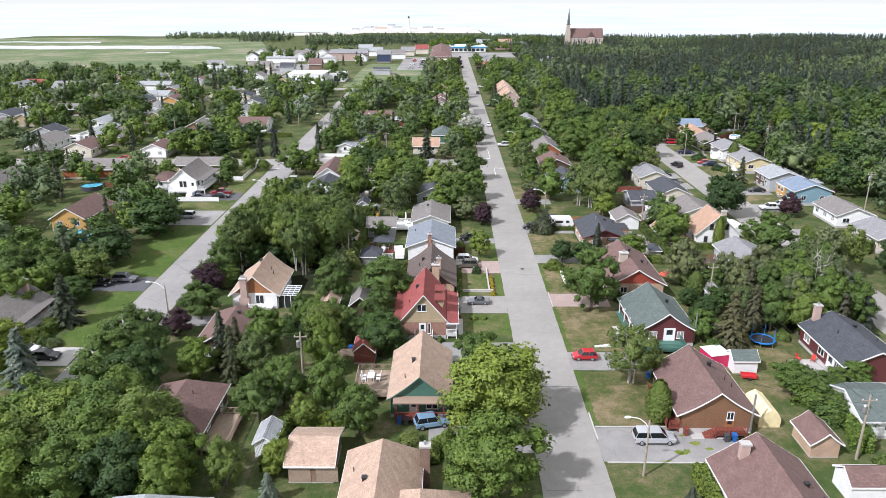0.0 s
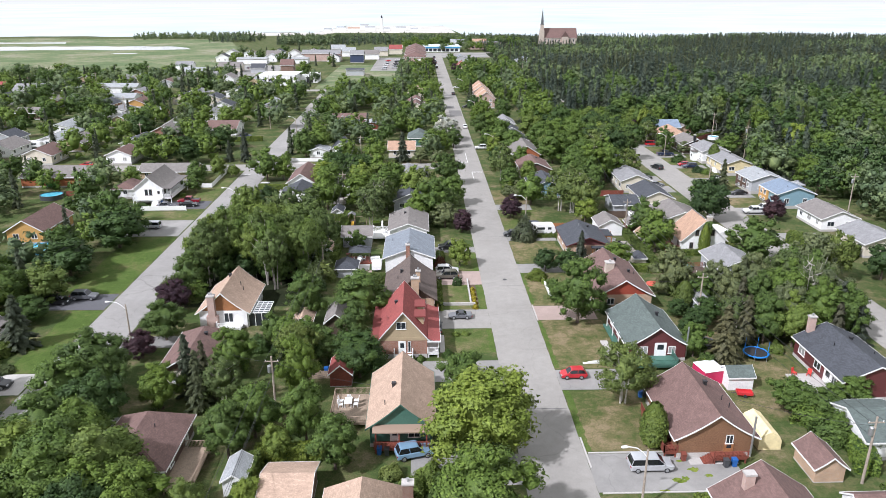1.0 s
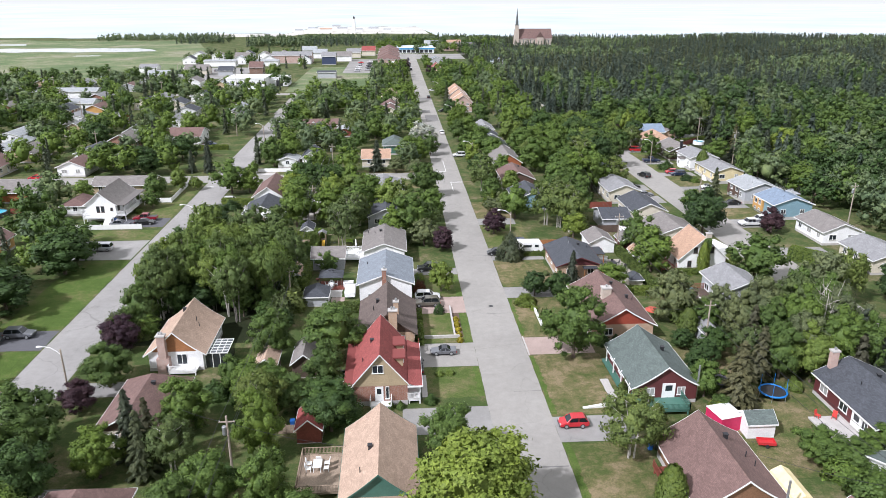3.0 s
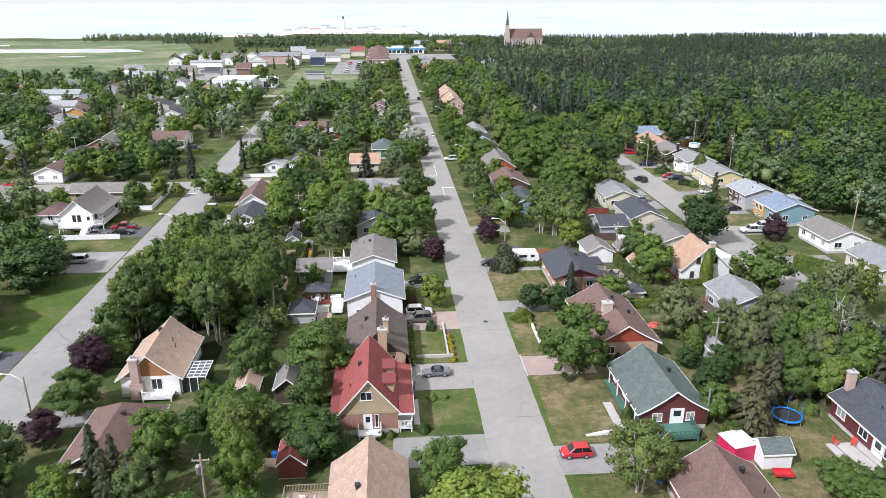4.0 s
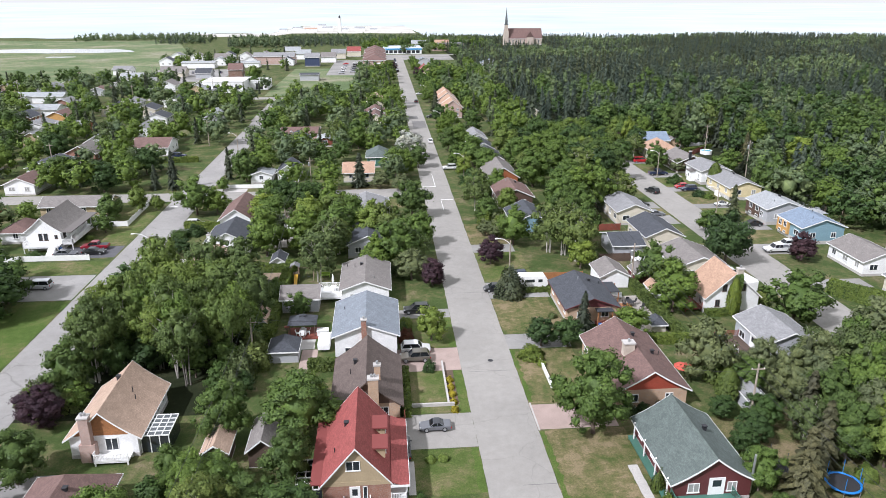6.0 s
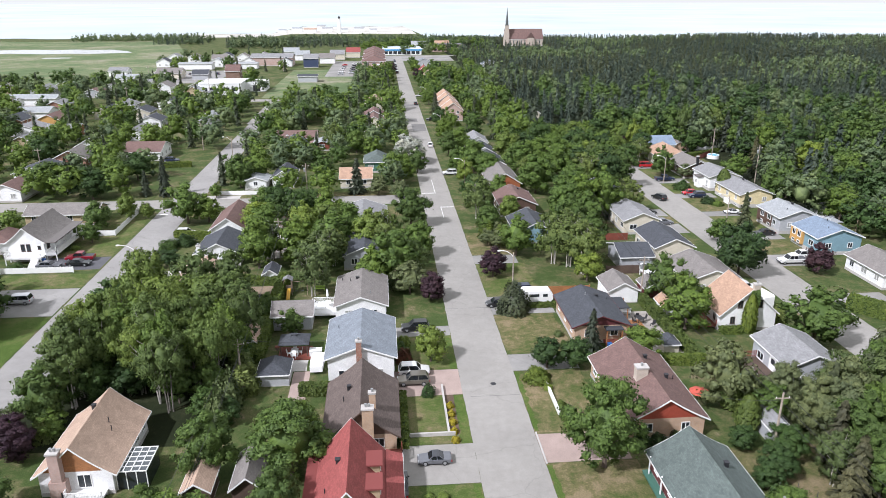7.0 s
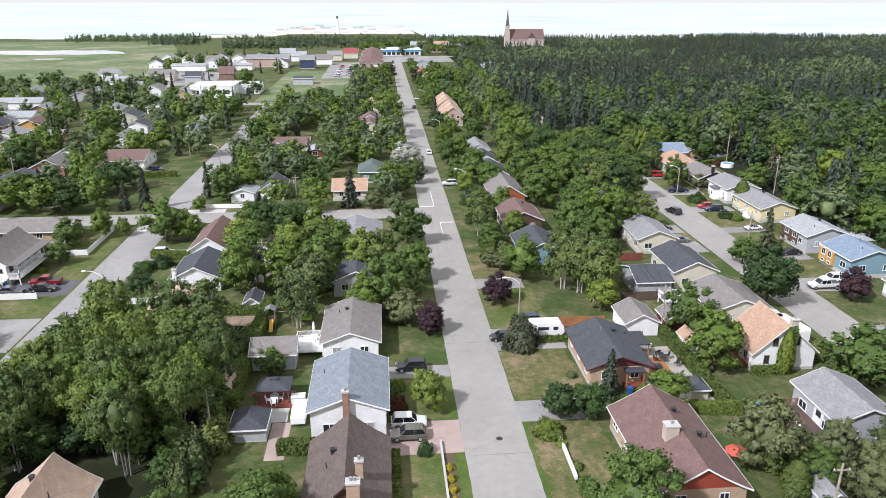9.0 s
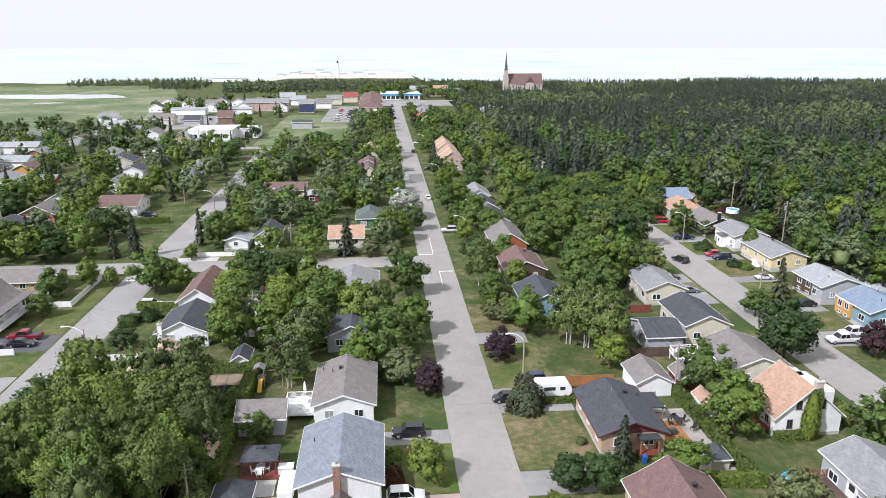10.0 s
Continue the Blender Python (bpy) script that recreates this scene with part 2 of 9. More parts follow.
DARK_PLASTIC = plain("dark_plastic", (0.055, 0.058, 0.065), 0.5, 0.1, 4, 0.5, 0.03)
RED_PAINT = plain("red_paint", (0.48, 0.03, 0.035), 0.45, 0.1, 5, 0.5, 0.03)
YELLOW_CLOTH = plain("yellow_tarpaulin", (0.72, 0.62, 0.36), 0.6, 0.1, 2, 0.6, 0.4)
PANE = glassy("window_glass", (0.025, 0.03, 0.036))
CAR_GLASS = glassy("car_glass", (0.012, 0.014, 0.017), 0.05)
CURTAIN_PANE = glassy("curtained_glass", (0.30, 0.30, 0.29), 0.12)
POOL = sea_water("pool_water", (0.10, 0.46, 0.62), 0.08, 2.0)
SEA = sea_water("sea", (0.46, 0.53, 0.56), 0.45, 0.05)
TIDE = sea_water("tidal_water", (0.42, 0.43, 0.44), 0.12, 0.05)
LAMP_RED = glassy("tail_light", (0.35, 0.01, 0.01), 0.2)
LAMP_CLEAR = glassy("head_light", (0.34, 0.35, 0.36), 0.1)
BARK = plain("bark", (0.115, 0.088, 0.068), 0.9, 0.3, 8)
GREY_BARK = plain("grey_bark", (0.20, 0.18, 0.16), 0.85, 0.3, 6)
PALE_BARK = plain("birch_bark", (0.46, 0.43, 0.39), 0.8, 0.3, 5)

ROOF_TAN = shingles("tan_shingles", (0.42, 0.305, 0.232), 0.12)
ROOF_BROWN = shingles("brown_shingles", (0.162, 0.103, 0.092), 0.14)
ROOF_TAUPE = shingles("taupe_shingles", (0.198, 0.182, 0.172), 0.13)
ROOF_DARKBROWN = shingles("umber_shingles", (0.125, 0.098, 0.088), 0.16)
ROOF_RED = shingles("red_shingles", (0.27, 0.074, 0.068), 0.14)
ROOF_GREY = shingles("grey_shingles", (0.235, 0.235, 0.24), 0.14)
ROOF_SLATE = shingles("slate_shingles", (0.066, 0.071, 0.082), 0.2)
ROOF_BLUE = shingles("bluegrey_shingles", (0.200, 0.224, 0.254), 0.11)
ROOF_BRIGHTBLUE = shingles("blue_shingles", (0.19, 0.24, 0.31), 0.13)
ROOF_GREEN = shingles("green_shingles", (0.108, 0.132, 0.124), 0.16)
ROOF_ORANGE = shingles("orange_shingles", (0.40, 0.262, 0.185), 0.16)
ROOF_LIGHT = shingles("pale_shingles", (0.31, 0.325, 0.335), 0.12)

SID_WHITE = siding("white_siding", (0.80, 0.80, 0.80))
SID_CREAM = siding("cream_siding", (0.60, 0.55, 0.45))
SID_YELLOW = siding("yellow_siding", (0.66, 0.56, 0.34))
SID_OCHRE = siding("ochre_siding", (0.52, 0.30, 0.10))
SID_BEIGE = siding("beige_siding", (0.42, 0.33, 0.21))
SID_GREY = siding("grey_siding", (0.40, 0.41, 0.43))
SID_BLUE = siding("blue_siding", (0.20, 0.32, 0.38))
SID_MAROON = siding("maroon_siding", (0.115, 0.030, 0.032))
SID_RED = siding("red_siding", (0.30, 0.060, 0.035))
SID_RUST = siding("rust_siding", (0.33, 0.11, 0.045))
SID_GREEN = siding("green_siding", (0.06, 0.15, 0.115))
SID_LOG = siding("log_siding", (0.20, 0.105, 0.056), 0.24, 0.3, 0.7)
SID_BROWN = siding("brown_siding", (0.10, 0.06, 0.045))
BRICK_RED = masonry("red_brick", (0.30, 0.135, 0.09), (0.24, 0.105, 0.07), (0.32, 0.27, 0.23))
BRICK_TAN = masonry("tan_brick", (0.46, 0.31, 0.20), (0.40, 0.26, 0.17), (0.42, 0.36, 0.3))
BRICK_BROWN = masonry("brown_brick", (0.21, 0.12, 0.085), (0.17, 0.095, 0.07), (0.26, 0.22, 0.19))
BRICK_PINK = masonry("pink_brick", (0.46, 0.32, 0.27), (0.41, 0.28, 0.24), (0.42, 0.36, 0.33))
STONE = masonry("pale_stone", (0.52, 0.44, 0.36), (0.44, 0.38, 0.32), (0.38, 0.34, 0.3))

LEAF = {
    "m": foliage("maple_leaves", (0.048, 0.094, 0.028), (0.132, 0.208, 0.055)),
    "d": foliage("dark_leaves", (0.028, 0.060, 0.024), (0.073, 0.131, 0.043)),
    "l": foliage("light_leaves", (0.090, 0.151, 0.029), (0.200, 0.275, 0.072)),
    "b": foliage("birch_leaves", (0.060, 0.105, 0.036), (0.150, 0.205, 0.078)),
    "s": foliage("spruce_needles", (0.039, 0.061, 0.046), (0.096, 0.119, 0.087)),
    "k": foliage("dry_spruce_needles", (0.052, 0.060, 0.042), (0.130, 0.130, 0.082)),
    "u": foliage("blue_spruce_needles", (0.085, 0.120, 0.118), (0.195, 0.250, 0.245), 0.1),
    "c": foliage("cedar_sprays", (0.059, 0.103, 0.027), (0.144, 0.199, 0.048)),
    "p": foliage("purple_leaves", (0.027, 0.014, 0.024), (0.074, 0.040, 0.063), 0.1),
    "v": foliage("silver_maple_leaves", (0.078, 0.106, 0.059), (0.171, 0.207, 0.117), 0.12),
    "w": foliage("silver_leaves", (0.253, 0.284, 0.292), (0.538, 0.554, 0.586), 0.1),
    "r": foliage("shrub_leaves", (0.070, 0.110, 0.038), (0.168, 0.220, 0.087)),
    "f": foliage("forest_leaves", (0.050, 0.086, 0.042), (0.125, 0.172, 0.083), 0.1, 0.12, False),
    "g": foliage("forest_needles", (0.035, 0.058, 0.043), (0.083, 0.112, 0.082), 0.1, 0.10, False),
}
LEAF["h"] = foliage("grove_leaves", (0.062, 0.110, 0.034), (0.160, 0.230, 0.070))


# ---------------------------------------------------------------- building blocks
def part(name, bm, material, parent, label="", smooth=False):
    """Links a bmesh as one mesh object under a thing or a part."""
    me = bpy.data.meshes.new(name)
    bm.to_mesh(me)
    bm.free()
    return part_mesh(name, me, material, parent, label, smooth)


def part_mesh(name, me, material, parent, label="", smooth=False):
    if material and not me.materials:
        me.materials.append(material)
    if smooth and me.polygons:
        me.polygons.foreach_set("use_smooth", [True] * len(me.polygons))
    ob = new(name, me)
    ob.parent = parent
    if label:
        ob["label"] = label
    return ob


PLAN_Y = (0, 60, 75, 90, 105, 120, 150, 180, 200, 235, 262, 300, 400, 550, 700, 830, 5200)
LAND_Y = (0, 59.6, 74.1, 88.3, 102.5, 117.3, 146.8, 176.6, 197, 232.6, 261.6, 301, 405, 563, 724.5, 866, 5236)


def lay(x, y):
    """From the street plan to the ground: the plan was paced out a little short far off and a little long close by."""
    k = 1 + 0.0001 * min(max(y - 170, 0), 500)
    return 15 + (x - 15) * k, float(np.interp(y, PLAN_Y, LAND_Y))


def thing(name, label, category, x, y, z=0.0, turn=0.0, group="", kind=""):
    ob = new(name)
    ob.matrix_basis = pose(*lay(x, y), z, 0, 0, turn)
    ob.empty_display_size = 0.3
    return tagged(ob, label, category, group, kind)


def solid(name, bm, material, label, category, group="", kind="", m=None, smooth=False):
    """A thing, or a piece of the setting, of one mesh."""
    ob = part(name, bm, material, None, "", smooth)
    if m is not None:
        ob.matrix_basis = m
    return tagged(ob, label, category, group, kind)


def box(bm, x0, x1, y0, y1, z0, z1, m=None):
    v = [bm.verts.new((x, y, z)) for z in (z0, z1) for x, y in ((x0, y0), (x1, y0), (x1, y1), (x0, y1))]
    for f in ((3, 2, 1, 0), (4, 5, 6, 7), (0, 1, 5, 4), (1, 2, 6, 5), (2, 3, 7, 6), (3, 0, 4, 7)):
        bm.faces.new([v[i] for i in f])
    if m is not None:
        bmesh.ops.transform(bm, matrix=m, verts=v)
    return v


def boxes(*bs):
    bm = bmesh.new()
    for b in bs:
        box(bm, *b)
    return bm


def tube(bm, pts, radii, sides=8):
    """A tube along points, tapering through the radii, closed at both ends."""
    rings = []
    for i, (p, r) in enumerate(zip(pts, radii)):
        p = Vector(p)
        d = (Vector(pts[min(i + 1, len(pts) - 1)]) - Vector(pts[max(i - 1, 0)])).normalized()
        a = d.orthogonal().normalized()
        if abs(d.z) > 0.9:
            a = (Vector((1, 0, 0)) - d * d.x).normalized()
        b = d.cross(a)
        rings.append([bm.verts.new(p + (a * math.cos(k * math.tau / sides) + b * math.sin(k * math.tau / sides)) * r) for k in range(sides)])
    for r0, r1 in zip(rings, rings[1:]):
        for k in range(sides):
            bm.faces.new((r0[k], r0[(k + 1) % sides], r1[(k + 1) % sides], r1[k]))
    bm.faces.new(list(reversed(rings[0])))
    bm.faces.new(rings[-1])


def pipe(pts, radii, sides=8):
    bm = bmesh.new()
    tube(bm, pts, radii if isinstance(radii, (list, tuple)) else [radii] * len(pts), sides)
    return bm


def prism(outline, z0, z1):
    """An upright block over a plan outline (anticlockwise)."""
    bm = bmesh.new()
    lo, hi = [bm.verts.new((x, y, z0)) for x, y in outline], [bm.verts.new((x, y, z1)) for x, y in outline]
    n = len(outline)
    bm.faces.new(list(reversed(lo)))
    bm.faces.new(hi)
    for i in range(n):
        bm.faces.new((lo[i], lo[(i + 1) % n], hi[(i + 1) % n], hi[i]))
    return bm


def sheet(name, x0, x1, y0, y1, z, material, label, category, cell=0.0):
    """A flat piece of ground with an uneven edge where cell is given. The frontages of the main street stand as given."""
    if not (x0 > 1 and x1 < 37 and y1 < 230) and name != "road_main":
        (x0, y0), (x1, y1) = lay(x0, y0), lay(x1, y1)
    bm = bmesh.new()
    if not cell:
        bm.faces.new([bm.verts.new(p) for p in ((x0, y0, z), (x1, y0, z), (x1, y1, z), (x0, y1, z))])
    else:
        pts = []
        def run(a, b):
            n = max(1, int((Vector(b) - Vector(a)).length / cell))
            for i in range(n):
                p = Vector(a).lerp(Vector(b), i / n)
                w = 0.03 if i == 0 else 0.26 if name.startswith("lawn") else 0.05
                pts.append((p.x + random.uniform(-w, w), p.y + random.uniform(-w, w), z))
        for a, b in (((x0, y0), (x1, y0)), ((x1, y0), (x1, y1)), ((x1, y1), (x0, y1)), ((x0, y1), (x0, y0))):
            run(a, b)
        bm.faces.new([bm.verts.new(p) for p in pts])
    return solid(name, bm, material, label, category, kind="structure")


# ---------------------------------------------------------------- houses
def roof_profile(w, eave, ridge, over, flare, n):
    """Half the roof's section, from the ridge out to the eave: (x, z). flare: how far the slope sags."""
    half = w / 2 + over
    drop = (ridge - eave) * half / (w / 2)
    out = []
    for i in range(n + 1):
        s = i / n
        out.append((half * s, ridge - drop * (s + flare * s * (1 - s))))
    return out


def roof_mesh(w, l, eave, ridge, over, flare, hip0, hip1, over_y, thick=0.16):
    n = 7 if flare else 1
    prof = roof_profile(w, eave, ridge, over, flare, n)
    bm = bmesh.new()
    uv = bm.loops.layers.uv.new("UVMap")
    half_x = prof[-1][0]

    def ends(s):
        return -l / 2 - over_y + hip0 * (1 - s), l / 2 + over_y - hip1 * (1 - s)

    def quad(ps, uvs):
        vs = [bm.verts.new(p) for p in ps]
        f = bm.faces.new(vs)
        for lp, q in zip(f.loops, uvs):
            lp[uv].uv = q

    slope = math.hypot(half_x, prof[0][1] - prof[-1][1])
    for i in range(n):
        (xa, za), (xb, zb) = prof[i], prof[i + 1]
        (a0, a1), (b0, b1) = ends(i / n), ends((i + 1) / n)
        va, vb = slope * i / n, slope * (i + 1) / n
        for sx in (1, -1):
            quad([(sx * xa, a0, za), (sx * xb, b0, zb), (sx * xb, b1, zb), (sx * xa, a1, za)][::sx], [(a0, va), (b0, vb), (b1, vb), (a1, va)][::sx])
            quad([(sx * xa, a0, za - thick), (sx * xa, a1, za - thick), (sx * xb, b1, zb - thick), (sx * xb, b0, zb - thick)][::sx], [(0, 0)] * 4)
        for ya, yb, sy, hip in ((a0, b0, -1, hip0), (a1, b1, 1, hip1)):
            if hip:
                k = va if xa else 0.001
                quad([(-xa, ya, za), (-xb, yb, zb), (xb, yb, zb), (xa, ya, za)][::-sy], [(-xa, va), (-xb, vb), (xb, vb), (xa, va)][::-sy])
            else:
                for sx in (1, -1):
                    quad([(sx * xa, ya, za), (sx * xa, ya, za - thick), (sx * xb, yb, zb - thick), (sx * xb, yb, zb)][::sx * -sy], [(0, 0)] * 4)
    e0, e1 = ends(1)
    ze = prof[-1][1]
    for sx in (1, -1):
        quad([(sx * half_x, e0, ze), (sx * half_x, e0, ze - thick), (sx * half_x, e1, ze - thick), (sx * half_x, e1, ze)][::sx], [(0, 0)] * 4)
    for y, sy, hip in ((e0, -1, hip0), (e1, 1, hip1)):
        if hip:
            quad([(-half_x, y, ze), (-half_x, y, ze - thick), (half_x, y, ze - thick), (half_x, y, ze)][::-sy], [(0, 0)] * 4)
    bmesh.ops.remove_doubles(bm, verts=bm.verts, dist=0.001)
    return bm, prof, (e0, e1)


def fascia_mesh(prof, ends, hip0, hip1):
    """Trim boards along the eaves and up the rakes, just outside the roof's rim."""
    bm = bmesh.new()
    (e0, e1), (hx, hz) = ends, prof[-1]
    for sx in (1, -1):
        a, b = sorted((sx * (hx + 0.006), sx * (hx + 0.04)))
        box(bm, a, b, e0 - 0.03, e1 + 0.03, hz - 0.2, hz + 0.01)
    for y, sy, hip in ((e0, -1, hip0), (e1, 1, hip1)):
        a, b = sorted((y + sy * 0.006, y + sy * 0.04))
        if hip:
            box(bm, -hx, hx, a, b, hz - 0.2, hz + 0.01)
            continue
        for (xa, za), (xb, zb) in zip(prof, prof[1:]):
            for sx in (1, -1):
                v = box(bm, 0, 1, a, b, 0, 1)
                for i, (xx, zz) in enumerate(((xa, za - 0.2), (xb, zb - 0.2), (xb, zb - 0.2), (xa, za - 0.2), (xa, za + 0.012), (xb, zb + 0.012), (xb, zb + 0.012), (xa, za + 0.012))):
                    v[i].co.x, v[i].co.z = sx * xx, zz
    return bm


WINDOW_MESH = {}


def window(parent, side, w, l, pos, sill, ww, wh, frame_mat=None, bars=1, pane=None, name="window"):
    """A window on a wall of a block w by l: frame proud of the wall, the pane set back in it. side: s n e w."""
    fm, pm = frame_mat or WHITE, pane or PANE
    key = (ww, wh, bars, fm.name)
    if key not in WINDOW_MESH:
        bm = boxes((-ww / 2, -ww / 2 + 0.08, -0.07, 0.0, 0, wh), (ww / 2 - 0.08, ww / 2, -0.07, 0.0, 0, wh),
                   (-ww / 2, ww / 2, -0.07, 0.0, wh - 0.08, wh), (-ww / 2 - 0.06, ww / 2 + 0.06, -0.1, 0.0, -0.05, 0.07),
                   *[(-ww / 2 + ww * (k + 1) / (bars + 1) - 0.035, -ww / 2 + ww * (k + 1) / (bars + 1) + 0.035, -0.06, 0.0, 0.07, wh - 0.08) for k in range(bars)])
        me = bpy.data.meshes.new("window")
        bm.to_mesh(me)
        bm.free()
        me.materials.append(fm)
        gb = boxes((-ww / 2 + 0.07, ww / 2 - 0.07, -0.03, -0.004, 0.06, wh - 0.07))
        gm = bpy.data.meshes.new("pane")
        gb.to_mesh(gm)
        gb.free()
        WINDOW_MESH[key] = (me, gm)
    me, gm = WINDOW_MESH[key]
    ob = part_mesh(name, me, None, parent)
    ob.matrix_basis = {"s": pose(pos, -l / 2, sill), "n": pose(pos, l / 2, sill, 0, 0, 180), "e": pose(w / 2, pos, sill, 0, 0, 90), "w": pose(-w / 2, pos, sill, 0, 0, -90)}[side]
    gk = (key, pm.name)
    if gk not in WINDOW_MESH:
        g2 = gm.copy()
        g2.materials.append(pm)
        WINDOW_MESH[gk] = g2
    part_mesh("pane", WINDOW_MESH[gk], None, ob)
    return ob


def door(parent, side, w, l, pos, sill, ww=0.95, wh=2.05, material=None):
    ob = part("door", boxes((-ww / 2, ww / 2, -0.07, 0.0, 0, wh), (-ww / 2 - 0.09, -ww / 2, -0.09, 0, 0, wh + 0.09), (ww / 2, ww / 2 + 0.09, -0.09, 0, 0, wh + 0.09), (-ww / 2, ww / 2, -0.09, 0, wh, wh + 0.09)), material or WHITE, parent)
    ob.matrix_basis = {"s": pose(pos, -l / 2, sill), "n": pose(pos, l / 2, sill, 0, 0, 180), "e": pose(w / 2, pos, sill, 0, 0, 90), "w": pose(-w / 2, pos, sill, 0, 0, -90)}[side]
    part("pane", boxes((-ww * 0.3, ww * 0.3, -0.08, -0.072, wh * 0.5, wh * 0.9)), PANE, ob)
    return ob


def chimney(parent, x, y, z0, z1, material, sx=0.8, sy=0.6, pots=1):
    c = part("chimney", boxes((x - sx / 2, x + sx / 2, y - sy / 2, y + sy / 2, z0, z1)), material, parent)
    cap = boxes((x - sx / 2 - 0.1, x + sx / 2 + 0.1, y - sy / 2 - 0.1, y + sy / 2 + 0.1, z1 - 0.1, z1 + 0.1))
    part("cap", cap, CONCRETE, c, "pale concrete chimney cap")
    for k in range(pots):
        px = x + (k - (pots - 1) / 2) * 0.4
        part("flue", pipe([(px, y, z1 + 0.1), (px, y, z1 + 0.4), (px, y, z1 + 0.42), (px, y, z1 + 0.52)], [0.11, 0.11, 0.19, 0.16]), METAL, c)
    return c


def roof_z(w, eave, ridge, x):
    return ridge - (ridge - eave) * abs(x) / (w / 2)


def vent(parent, x, y, z, kind="box"):
    if kind == "box":
        part("roof_vent", boxes((x - 0.2, x + 0.2, y - 0.2, y + 0.2, z - 0.25, z + 0.32), (x - 0.27, x + 0.27, y - 0.27, y + 0.27, z + 0.32, z + 0.42)), DARK_METAL, parent)
    else:
        part("vent_pipe", pipe([(x, y, z - 0.2), (x, y, z + 0.5)], 0.06), DARK_METAL if kind == "pipe" else METAL, parent)


def railing(parent, a, b, z, material, h=0.95, step=0.16):
    """Rails and balusters between two points of a deck."""
    a, b = Vector((*a, z)), Vector((*b, z))
    d = b - a
    n = max(1, int(d.length / step))
    ang = math.degrees(math.atan2(d.y, d.x))
    bm = boxes((0, d.length, -0.04, 0.04, h - 0.06, h), (0, d.length, -0.03, 0.03, 0.1, 0.16), (-0.06, 0.06, -0.06, 0.06, 0, h + 0.08), (d.length - 0.06, d.length + 0.06, -0.06, 0.06, 0, h + 0.08))
    for i in range(1, n):
        x = d.length * i / n
        box(bm, x - 0.025, x + 0.025, -0.02, 0.02, 0.16, h - 0.06)
    ob = part("railing", bm, material, parent)
    ob.matrix_basis = pose(a.x, a.y, z, 0, 0, ang)
    return ob


def deck(parent, x0, x1, y0, y1, z, material, rails="", rail_mat=None):
    """Platform on posts; rails: letters of the open sides."""
    bm = boxes((x0, x1, y0, y1, z - 0.08, z))
    ob = part("deck", bm, material, parent)
    part("skirt", boxes((x0 + 0.05, x1 - 0.05, y0 + 0.05, y1 - 0.08, max(0.02, z - 0.3), z - 0.085)), material, ob)
    for px in (x0 + 0.15, x1 - 0.15):
        for py in (y0 + 0.15, y1 - 0.15):
            if z > 0.45:
                part("post", boxes((px - 0.08, px + 0.08, py - 0.08, py + 0.08, 0, z - 0.305)), material, ob)
    rm = rail_mat or material
    for r in rails:
        a, b = {"s": ((x0, y0), (x1, y0)), "n": ((x0, y1), (x1, y1)), "e": ((x1, y0), (x1, y1)), "w": ((x0, y0), (x0, y1))}[r]
        railing(parent, a, b, z, rm)
    return ob


def steps(parent, x, y, z, width, material, turn=0.0):
    """A flight going down towards local -y from the platform's edge."""
    n = max(1, round(z / 0.18))
    bm = bmesh.new()
    for i in range(n):
        box(bm, -width / 2, width / 2, -0.28 * (i + 1), -0.28 * i, 0, z - (i + 1) * z / (n + 1))
    ob = part("steps", bm, material, parent)
    ob.matrix_basis = pose(x, y, 0, 0, 0, turn)
    return ob


PLOTS = []


